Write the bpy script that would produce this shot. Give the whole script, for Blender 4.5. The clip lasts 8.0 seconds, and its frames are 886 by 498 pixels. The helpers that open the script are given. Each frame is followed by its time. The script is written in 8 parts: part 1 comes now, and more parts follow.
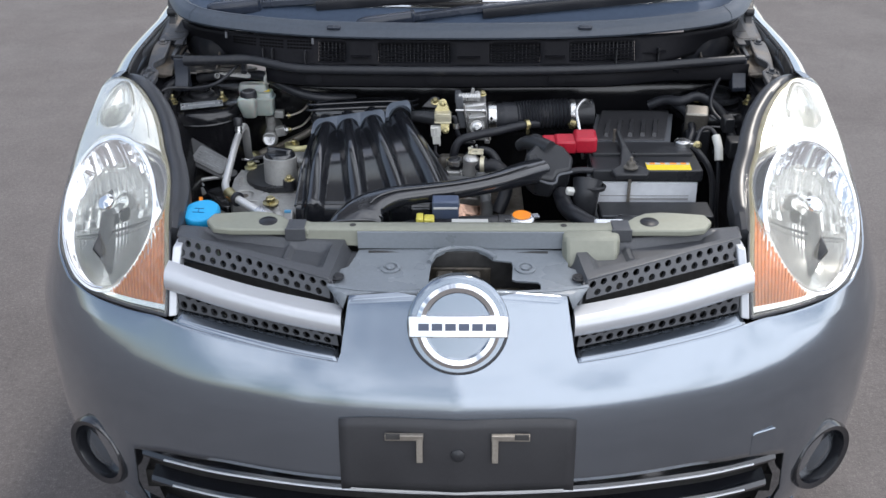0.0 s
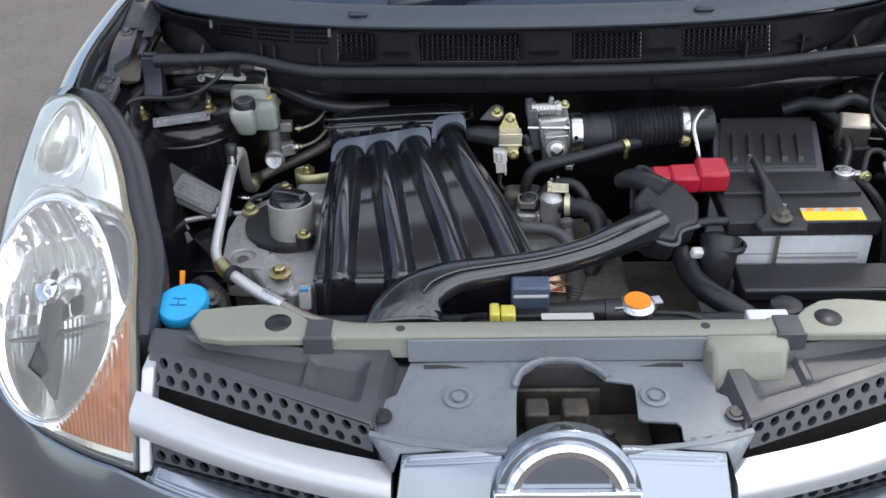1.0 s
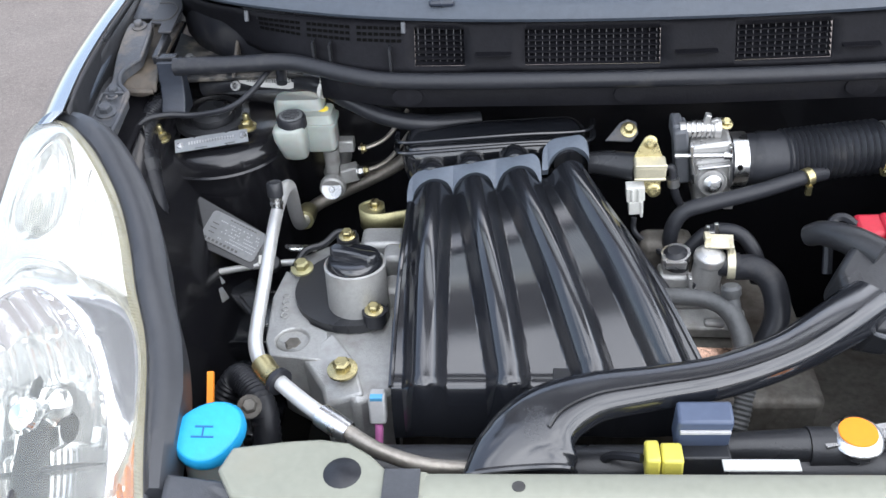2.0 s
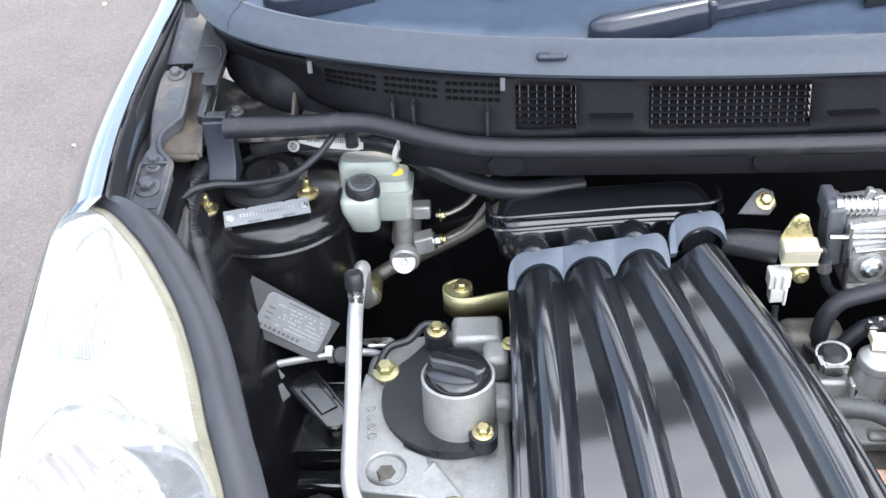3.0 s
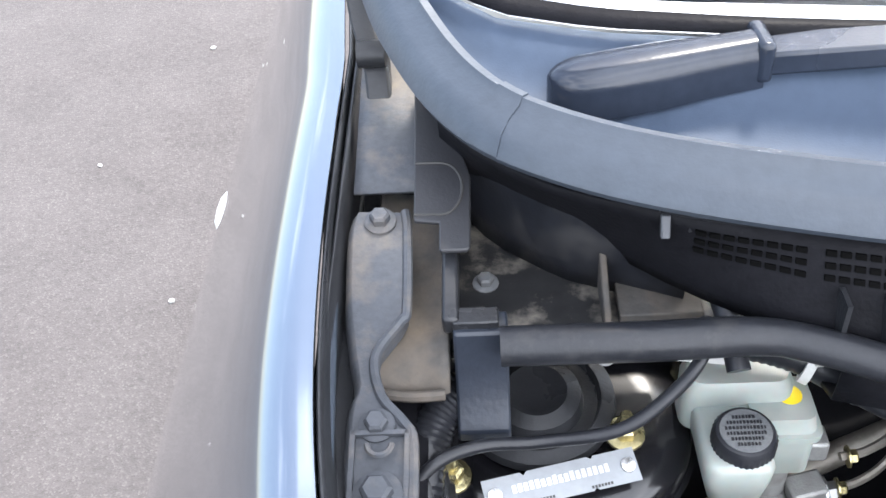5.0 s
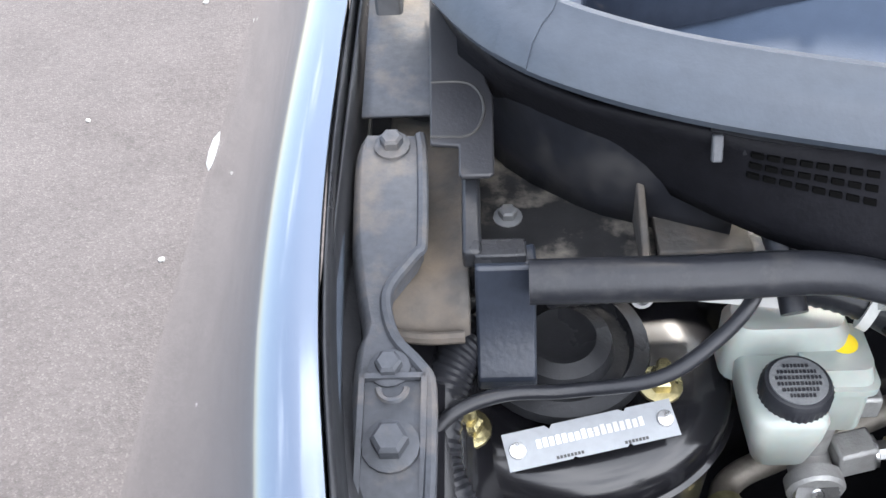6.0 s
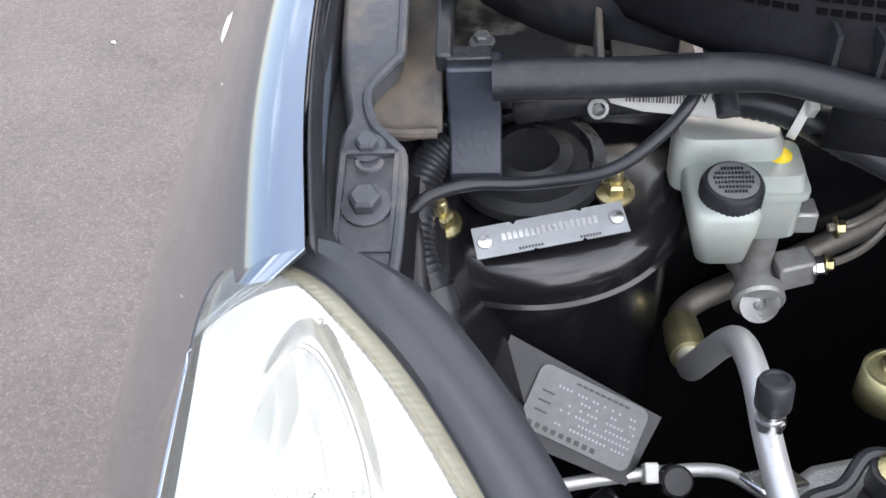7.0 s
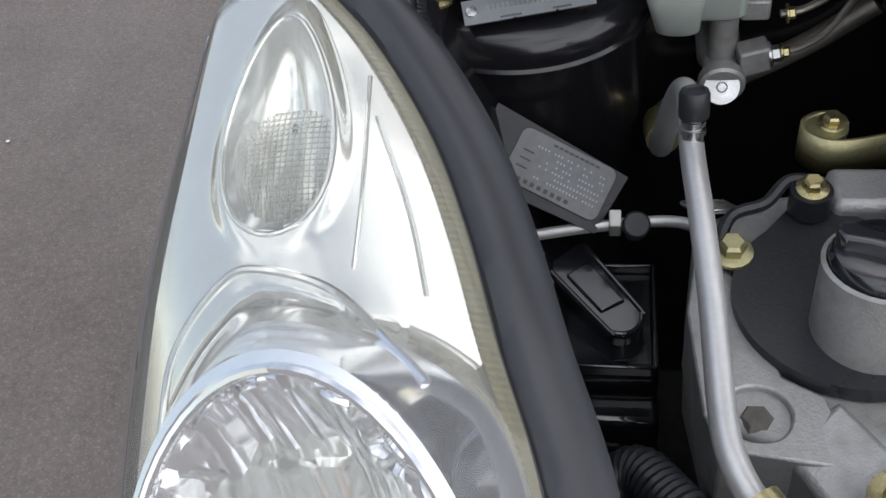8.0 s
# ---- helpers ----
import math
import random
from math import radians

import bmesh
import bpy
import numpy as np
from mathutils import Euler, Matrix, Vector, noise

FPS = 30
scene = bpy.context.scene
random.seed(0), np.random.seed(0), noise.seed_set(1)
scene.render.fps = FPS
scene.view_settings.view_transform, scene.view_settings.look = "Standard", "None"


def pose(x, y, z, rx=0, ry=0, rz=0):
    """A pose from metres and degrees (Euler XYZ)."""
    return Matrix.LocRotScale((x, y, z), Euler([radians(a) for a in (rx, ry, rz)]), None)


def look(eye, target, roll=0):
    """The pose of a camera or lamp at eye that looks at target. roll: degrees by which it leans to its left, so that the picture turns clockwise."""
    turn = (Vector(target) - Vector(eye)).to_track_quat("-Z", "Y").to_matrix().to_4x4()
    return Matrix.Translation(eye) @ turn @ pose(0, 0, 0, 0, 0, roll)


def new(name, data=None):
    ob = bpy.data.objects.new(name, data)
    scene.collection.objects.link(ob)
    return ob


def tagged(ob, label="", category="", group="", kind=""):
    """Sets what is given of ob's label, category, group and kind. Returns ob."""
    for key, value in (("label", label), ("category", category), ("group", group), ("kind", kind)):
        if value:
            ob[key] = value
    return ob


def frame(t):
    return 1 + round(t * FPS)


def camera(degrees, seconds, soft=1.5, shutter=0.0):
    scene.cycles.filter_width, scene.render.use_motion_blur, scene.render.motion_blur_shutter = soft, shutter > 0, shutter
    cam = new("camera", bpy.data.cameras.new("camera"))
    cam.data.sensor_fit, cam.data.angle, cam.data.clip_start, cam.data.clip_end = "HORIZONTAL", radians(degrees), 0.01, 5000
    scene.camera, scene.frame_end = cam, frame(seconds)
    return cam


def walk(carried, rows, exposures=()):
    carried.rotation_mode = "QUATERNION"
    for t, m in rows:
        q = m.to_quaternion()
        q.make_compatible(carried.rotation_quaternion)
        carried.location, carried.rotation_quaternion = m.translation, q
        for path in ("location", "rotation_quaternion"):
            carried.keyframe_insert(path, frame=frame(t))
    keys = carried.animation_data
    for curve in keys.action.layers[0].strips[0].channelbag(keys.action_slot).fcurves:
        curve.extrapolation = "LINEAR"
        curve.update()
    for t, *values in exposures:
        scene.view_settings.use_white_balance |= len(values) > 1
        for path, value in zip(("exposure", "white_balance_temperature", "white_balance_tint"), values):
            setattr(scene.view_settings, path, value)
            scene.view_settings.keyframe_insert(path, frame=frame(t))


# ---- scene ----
cam = camera(47.0, 8.0)
PATH = [
    (0, (0.003, -1.337, 1.594), (-0.03, 0.432, 0.662), -0.3),
    (0.5, (-0.045, -1.049, 1.565), (-0.092, 0.684, 0.567), -2.3),
    (1, (-0.102, -0.749, 1.557), (-0.143, 0.926, 0.466), -1.4),
    (1.2, (-0.116, -0.634, 1.545), (-0.157, 1.01, 0.407), -1.1),
    (2.3, (-0.217, -0.278, 1.467), (-0.394, 1.317, 0.272), -4.8),
    (2.5, (-0.256, -0.234, 1.47), (-0.394, 1.363, 0.275), -4.7),
    (3, (-0.315, -0.136, 1.475), (-0.408, 1.424, 0.228), -3.5),
    (3.5, (-0.378, -0.015, 1.459), (-0.486, 1.525, 0.187), -2.5),
    (4, (-0.455, 0.135, 1.441), (-0.639, 1.65, 0.149), -5.7),
    (4.5, (-0.513, 0.258, 1.399), (-0.725, 1.745, 0.078), -7.7),
    (4.7, (-0.553, 0.305, 1.371), (-0.673, 1.803, 0.051), -5.8),
    (5.8, (-0.59, 0.399, 1.288), (-0.675, 1.881, -0.052), -3.6),
    (6, (-0.592, 0.386, 1.281), (-0.672, 1.847, -0.082), -3.7),
    (6.5, (-0.593, 0.341, 1.27), (-0.673, 1.771, -0.126), -3.6),
    (7, (-0.565, 0.282, 1.267), (-0.693, 1.686, -0.152), -4.3),
    (7.5, (-0.529, 0.203, 1.263), (-0.752, 1.59, -0.161), -4.8),
    (8, (-0.49, 0.107, 1.235), (-0.803, 1.483, -0.182), -8.6),
]
EXPOSURES = [(0, 0.5, 6700, 10), (0.5, 0.54, 6700, 10), (1, 0.58, 6700, 10), (2.5, 1.78, 6800, 10), (3, 1.85, 6700, 10), (4.5, 1.84, 6700, 10), (6, 1.8, 6800, 11), (6.5, 1.76, 6900, 11), (7, 1.47, 6900, 12), (7.5, 0.92, 7000, 12), (8, 0.3, 7000, 11)]
walk(cam, [(t, look(eye, target, roll)) for t, eye, target, roll in PATH], EXPOSURES)

# ---- light ----
world = bpy.data.worlds.new("sky_world")
scene.world = world
world.use_nodes = True
wn, wl = world.node_tree.nodes, world.node_tree.links
wn.clear()
SUN_EL, SUN_AZ = radians(60), radians(28)
w_out = wn.new("ShaderNodeOutputWorld")
w_bg = wn.new("ShaderNodeBackground")
w_sky = wn.new("ShaderNodeTexSky")
w_sky.sky_type = "NISHITA"
w_sky.sun_disc = False
w_sky.sun_elevation, w_sky.sun_rotation = SUN_EL, SUN_AZ
w_sky.air_density, w_sky.dust_density = 1.1, 1.6
w_bg.inputs["Strength"].default_value = 0.12
# broken cloud over the whole sky, thicker and brighter towards the open front
w_tc = wn.new("ShaderNodeTexCoord")
w_map = wn.new("ShaderNodeMapping")
w_map.inputs["Scale"].default_value = (1.6, 1.6, 3.2)
w_noise = wn.new("ShaderNodeTexNoise")
w_noise.inputs["Scale"].default_value = 1.7
w_noise.inputs["Detail"].default_value = 6
w_noise.inputs["Roughness"].default_value = 0.6
w_dot = wn.new("ShaderNodeVectorMath")
w_dot.operation = "DOT_PRODUCT"
w_dot.inputs[1].default_value = Vector((0.70, -0.50, 0.51))
w_add = wn.new("ShaderNodeMath")
w_add.operation = "MULTIPLY_ADD"
w_add.inputs[1].default_value = 0.22
w_ramp = wn.new("ShaderNodeValToRGB")
w_ramp.color_ramp.elements[0].position, w_ramp.color_ramp.elements[1].position = 0.47, 0.72
w_ramp.color_ramp.elements[0].color, w_ramp.color_ramp.elements[1].color = (0.08, 0.08, 0.08, 1), (0.92, 0.92, 0.92, 1)
w_mix = wn.new("ShaderNodeMix")
w_mix.data_type = "RGBA"
w_mix.inputs["B"].default_value = (15.5, 16.4, 18.2, 1)
wl.new(w_tc.outputs["Generated"], w_map.inputs["Vector"])
wl.new(w_tc.outputs["Generated"], w_dot.inputs[0])
wl.new(w_map.outputs["Vector"], w_noise.inputs["Vector"])
wl.new(w_dot.outputs["Value"], w_add.inputs[0])
wl.new(w_noise.outputs["Fac"], w_add.inputs[2])
wl.new(w_add.outputs[0], w_ramp.inputs["Fac"])
wl.new(w_ramp.outputs["Color"], w_mix.inputs["Factor"])
wl.new(w_sky.outputs["Color"], w_mix.inputs["A"])
wl.new(w_mix.outputs["Result"], w_bg.inputs["Color"])
wl.new(w_bg.outputs["Background"], w_out.inputs["Surface"])

sun = new("sun", bpy.data.lights.new("sun", "SUN"))
sun.data.energy, sun.data.angle, sun.data.color = 1.7, radians(9), (1.0, 0.96, 0.91)
sun_from = Vector((math.sin(SUN_AZ) * math.cos(SUN_EL), math.cos(SUN_AZ) * math.cos(SUN_EL), math.sin(SUN_EL)))
sun.matrix_world = look(sun_from * 20, (0, 0, 0))


# ---- materials ----
def mat(name, base, rough=0.5, metal=0.0, vary=0.12, scale=40.0, bump=0.0, bscale=300.0, coat=0.0, rvary=0.1,
        dirt=None, dirt_at=(0.5, 0.7), dirt_scale=9.0, **more):
    """A surface with grain at two sizes, optional dirt patches and relief."""
    m = bpy.data.materials.new(name)
    m.use_nodes = True
    n, l = m.node_tree.nodes, m.node_tree.links
    b = n["Principled BSDF"]
    b.inputs["Metallic"].default_value = metal
    b.inputs["Coat Weight"].default_value = coat
    b.inputs["Coat Roughness"].default_value = 0.04
    for key, value in more.items():
        b.inputs[key.replace("_", " ")].default_value = value
    tc = n.new("ShaderNodeTexCoord")
    big, fine = n.new("ShaderNodeTexNoise"), n.new("ShaderNodeTexNoise")
    big.inputs["Scale"].default_value, big.inputs["Detail"].default_value = scale * 0.25, 5
    fine.inputs["Scale"].default_value, fine.inputs["Detail"].default_value = scale * 4, 3
    for x in (big, fine):
        l.new(tc.outputs["Object"], x.inputs["Vector"])
    add = n.new("ShaderNodeMath")
    add.operation = "ADD"
    l.new(big.outputs["Fac"], add.inputs[0])
    l.new(fine.outputs["Fac"], add.inputs[1])
    rng = n.new("ShaderNodeMapRange")
    rng.inputs["From Min"].default_value, rng.inputs["From Max"].default_value = 0.6, 1.4
    rng.inputs["To Min"].default_value, rng.inputs["To Max"].default_value = 1 - vary, 1 + vary
    l.new(add.outputs[0], rng.inputs["Value"])
    mul = n.new("ShaderNodeVectorMath")
    mul.operation = "SCALE"
    mul.inputs[0].default_value = base[:3]
    l.new(rng.outputs[0], mul.inputs["Scale"])
    colour = mul.outputs["Vector"]
    rr = n.new("ShaderNodeMapRange")
    rr.inputs["From Min"].default_value, rr.inputs["From Max"].default_value = 0.35, 0.65
    rr.inputs["To Min"].default_value, rr.inputs["To Max"].default_value = max(0.0, rough - rvary), min(1.0, rough + rvary)
    l.new(big.outputs["Fac"], rr.inputs["Value"])
    rough_out = rr.outputs[0]
    if dirt:
        dn = n.new("ShaderNodeTexNoise")
        dn.inputs["Scale"].default_value, dn.inputs["Detail"].default_value, dn.inputs["Roughness"].default_value = dirt_scale, 8, 0.65
        l.new(tc.outputs["Object"], dn.inputs["Vector"])
        dr = n.new("ShaderNodeMapRange")
        dr.inputs["From Min"].default_value, dr.inputs["From Max"].default_value = dirt_at
        l.new(dn.outputs["Fac"], dr.inputs["Value"])
        mx = n.new("ShaderNodeMix")
        mx.data_type = "RGBA"
        l.new(dr.outputs[0], mx.inputs["Factor"])
        l.new(colour, mx.inputs["A"])
        mx.inputs["B"].default_value = (*dirt, 1)
        colour = mx.outputs["Result"]
        mr = n.new("ShaderNodeMix")
        l.new(dr.outputs[0], mr.inputs["Factor"])
        l.new(rough_out, mr.inputs["A"])
        mr.inputs["B"].default_value = 0.85
        rough_out = mr.outputs["Result"]
    l.new(colour, b.inputs["Base Color"])
    l.new(rough_out, b.inputs["Roughness"])
    if bump:
        bn = n.new("ShaderNodeTexNoise")
        bn.inputs["Scale"].default_value, bn.inputs["Detail"].default_value = bscale, 4
        l.new(tc.outputs["Object"], bn.inputs["Vector"])
        bp = n.new("ShaderNodeBump")
        bp.inputs["Strength"].default_value, bp.inputs["Distance"].default_value = bump, 0.002
        l.new(bn.outputs["Fac"], bp.inputs["Height"])
        l.new(bp.outputs["Normal"], b.inputs["Normal"])
    return m


PAINT = mat("grey_metallic_paint", (0.205, 0.24, 0.285), 0.15, 0.9, 0.025, 14, coat=1.0, rvary=0.01, Coat_IOR=1.8)
UNDERP = mat("silver_underside_paint", (0.70, 0.72, 0.74), 0.13, 0.9, 0.05, 30, 0.02, 200)
INLAY = mat("dark_blue_inlay", (0.07, 0.085, 0.13), 0.35, 0, 0.1, 60)
SILVER = mat("silver_painted_trim", (0.50, 0.515, 0.54), 0.32, 0.4, 0.03, 400, coat=0.5, rvary=0.02)
BLACKP = mat("satin_black_plastic", (0.022, 0.023, 0.026), 0.36, 0, 0.2, 60, 0.12, 500, Specular_IOR_Level=0.42)
BLACKM = mat("moulded_black_plastic", (0.012, 0.013, 0.016), 0.13, 0, 0.2, 30, 0.015, 250, rvary=0.05,
             dirt=(0.045, 0.045, 0.045), dirt_at=(0.62, 1.0), dirt_scale=14, IOR=1.76)
GREYP = mat("grey_weathered_plastic", (0.085, 0.09, 0.1), 0.5, 0, 0.15, 40, 0.25, 700)
TRIMG = mat("grille_grey_plastic", (0.06, 0.063, 0.07), 0.42, 0, 0.15, 50, 0.2, 700)
RUBBER = mat("black_rubber", (0.018, 0.019, 0.023), 0.38, 0, 0.2, 50, 0.1, 400, dirt=(0.075, 0.07, 0.065), dirt_at=(0.6, 0.9), dirt_scale=25, Specular_IOR_Level=0.38)
SEAL = mat("weathered_seal_rubber", (0.052, 0.064, 0.083), 0.4, 0, 0.15, 30, 0.1, 400)
# Cowl and wiper base colours carry the blue sheen of reflected sky.
COWLM = mat("blue_sheen_cowl_plastic", (0.060, 0.082, 0.122), 0.47, 0, 0.12, 24, 0.06, 900, Specular_IOR_Level=0.15)
WIPERM = mat("blue_sheen_wiper_plastic", (0.022, 0.028, 0.042), 0.24, 0, 0.2, 30, 0.05, 500)
WALLM = mat("matte_black_cowl_wall", (0.008, 0.008, 0.010), 0.55, 0, 0.3, 40, 0.2, 400, dirt=(0.02, 0.019, 0.018), dirt_at=(0.6, 0.9), dirt_scale=16, Specular_IOR_Level=0.1)
COVERM = mat("blue_grey_cover_plastic", (0.19, 0.21, 0.23), 0.3, 0, 0.1, 40, 0.15, 700)
PANELM = mat("grey_black_panel_plastic", (0.028, 0.028, 0.031), 0.5, 0, 0.12, 40, 0.1, 500)
BAYPAINT = mat("black_bay_paint", (0.010, 0.010, 0.012), 0.22, 0, 0.2, 20, coat=0.25, rvary=0.03)
DUSTY = mat("dusty_inner_wing_steel", (0.06, 0.056, 0.052), 0.7, 0, 0.3, 40, 0.3, 200, dirt=(0.15, 0.118, 0.088), dirt_at=(0.42, 0.75), dirt_scale=18)
RAILM = mat("dusty_grey_rail_steel", (0.062, 0.067, 0.077), 0.55, 0.1, 0.25, 60, 0.2, 300, dirt=(0.2, 0.17, 0.14), dirt_at=(0.5, 0.8), dirt_scale=22)
BRKT = mat("plain_grey_green_primer_steel", (0.235, 0.24, 0.195), 0.5, 0, 0.08, 30, 0.05, 300, dirt=(0.25, 0.24, 0.19), dirt_at=(0.58, 0.85), dirt_scale=12)
ALU = mat("cast_aluminium", (0.40, 0.40, 0.39), 0.5, 0.5, 0.15, 80, 0.3, 600, dirt=(0.14, 0.125, 0.105), dirt_at=(0.48, 0.8), dirt_scale=20)
PIPE = mat("drawn_aluminium_pipe", (0.62, 0.62, 0.61), 0.42, 0.6, 0.08, 60, 0.05, 300)
GASKET = mat("smooth_black_gasket_rubber", (0.03, 0.032, 0.037), 0.36, 0, 0.12, 20, 0.04, 300, rvary=0.05)
OLDPIPE = mat("oxidised_aluminium_pipe", (0.35, 0.32, 0.28), 0.5, 0.8, 0.2, 50, 0.2, 300)
ZINC = mat("yellow_zinc_steel", (0.45, 0.39, 0.21), 0.3, 0.9, 0.25, 200, 0.1, 400)
OLIVE = mat("olive_zinc_bracket", (0.42, 0.39, 0.22), 0.4, 0.8, 0.2, 80, 0.1, 300)
STEEL = mat("bright_steel", (0.6, 0.6, 0.6), 0.3, 1.0, 0.12, 150, 0.05, 400)
DIRTY = mat("grimy_engine_metal", (0.14, 0.13, 0.115), 0.6, 0.4, 0.4, 30, 0.5, 120, dirt=(0.05, 0.035, 0.025), dirt_at=(0.45, 0.7))
# Radiator core colour, and stand-in for shade in holes, wells and openings.
DARK = mat("deep_shade_black", (0.04, 0.039, 0.038), 0.7, 0, 0.4, 20, 0.3, 80)
CHROME = mat("chrome_plate", (0.86, 0.87, 0.88), 0.06, 1.0, 0.02, 100, rvary=0.02)
REFLECT = mat("lamp_reflector", (0.90, 0.91, 0.92), 0.14, 0.8, 0.03, 60, rvary=0.04)
LAMPGREY = mat("lamp_bezel_silver", (0.90, 0.91, 0.92), 0.10, 0.8, 0.03, 60, rvary=0.03)
EDGEM = mat("yellowed_lens_rim", (0.24, 0.215, 0.13), 0.3, 0, 0.2, 80, 0.1, 500)
WHITEP = mat("milky_reservoir_plastic", (0.315, 0.345, 0.32), 0.3, 0, 0.08, 25, 0.03, 200, Subsurface_Weight=0.15)
WHITEB = mat("white_battery_case", (0.74, 0.76, 0.79), 0.4, 0, 0.08, 25, 0.05, 200)
WHITEC = mat("white_connector_plastic", (0.66, 0.66, 0.62), 0.4, 0, 0.1, 80)
GREYC = mat("grey_connector_plastic", (0.38, 0.38, 0.38), 0.45, 0, 0.1, 80)
RED = mat("red_terminal_cover", (0.42, 0.012, 0.03), 0.35, 0, 0.12, 40, 0.08, 300)
BLUE = mat("blue_washer_cap", (0.01, 0.32, 0.62), 0.4, 0, 0.08, 40, 0.08, 300)
YELLOW = mat("yellow_plastic", (0.62, 0.55, 0.1), 0.45, 0, 0.1, 60)
STICKY = mat("yellow_warning_label", (0.85, 0.62, 0.02), 0.45, 0, 0.05, 40)
ORANGE = mat("orange_cap_label", (0.90, 0.26, 0.01), 0.4, 0, 0.06, 40)
LABEL = mat("white_paper_label", (0.46, 0.46, 0.44), 0.55, 0, 0.06, 80)
INK = mat("dark_print", (0.05, 0.05, 0.05), 0.5, 0, 0.1, 80)
PLATEM = mat("stamped_tin_plate", (0.15, 0.155, 0.16), 0.5, 0.35, 0.15, 50, 0.12, 300, dirt=(0.16, 0.15, 0.13), dirt_at=(0.55, 0.8), dirt_scale=30)
VINM = mat("bright_tin_plate", (0.29, 0.305, 0.32), 0.4, 0.5, 0.1, 60)
PLENG = mat("dusty_flange_plastic", (0.10, 0.118, 0.145), 0.5, 0, 0.15, 60, 0.1, 500)
DASH = mat("pale_dash_top", (0.24, 0.245, 0.25), 0.8, 0, 0.08, 10, 0.1, 200)
TYRE = mat("tyre_rubber", (0.02, 0.02, 0.02), 0.8, 0, 0.2, 20, 0.3, 100)
# Near-black for proud pieces that stand in for shade in slots and holes.
SLOTM = mat("black_slot_shade", (0.003, 0.003, 0.003), 0.9, 0, 0.2, 40, Specular_IOR_Level=0.05)
CAPTOP = mat("dusty_cap_top", (0.11, 0.115, 0.12), 0.6, 0, 0.2, 120, 0.3, 600)
ALUB = mat("machined_aluminium", (0.47, 0.465, 0.455), 0.36, 0.65, 0.12, 120, 0.15, 500)
NAVY = mat("navy_black_plastic", (0.022, 0.027, 0.038), 0.3, 0, 0.2, 40, 0.1, 300)
LATCHM = mat("grimy_brown_latch_steel", (0.06, 0.052, 0.042), 0.5, 0.3, 0.4, 40, 0.4, 150, dirt=(0.15, 0.12, 0.09), dirt_at=(0.5, 0.75), dirt_scale=30)
LOOMM = mat("dusty_grey_loom_tape", (0.085, 0.088, 0.09), 0.45, 0, 0.25, 50, 0.25, 250)
CREAMZ = mat("cream_gold_zinc_plate", (0.68, 0.63, 0.47), 0.34, 0.5, 0.12, 120, 0.08, 400)
CORNERM = mat("dusty_black_corner_panel", (0.014, 0.015, 0.019), 0.4, 0, 0.3, 30, 0.1, 200, dirt=(0.045, 0.042, 0.04), dirt_at=(0.5, 0.8), dirt_scale=22)
FOGM = mat("grey_fog_lamp_glass", (0.07, 0.078, 0.09), 0.1, 0.3, 0.1, 40)
COPPER = mat("heat_shield_copper", (0.72, 0.46, 0.34), 0.32, 0.9, 0.25, 40, 0.2, 120)


def clear(name, colour, rough, ior=1.45, through_weight=1.0):
    m = bpy.data.materials.new(name)
    m.use_nodes = True
    b = m.node_tree.nodes["Principled BSDF"]
    b.inputs["Base Color"].default_value = (*colour, 1)
    b.inputs["Roughness"].default_value = rough
    b.inputs["IOR"].default_value = ior
    b.inputs["Transmission Weight"].default_value = through_weight
    return m


LENS = clear("clear_lamp_lens", (0.97, 0.965, 0.87), 0.03, 1.45, 0.9)
PRISM = clear("prism_lens", (0.95, 0.95, 0.92), 0.05)
AMBER = mat("amber_lens", (0.62, 0.19, 0.012), 0.22, 0, 0.25, 60, 0.05, 300, Specular_IOR_Level=0.25)
SHELFM = mat("dust_streaked_black_steel", (0.02, 0.02, 0.021), 0.45, 0, 0.3, 30, 0.1, 200, dirt=(0.15, 0.135, 0.115), dirt_at=(0.48, 0.62), dirt_scale=34)
GLASS = clear("windscreen_glass", (0.86, 0.9, 0.9), 0.0, 1.5)


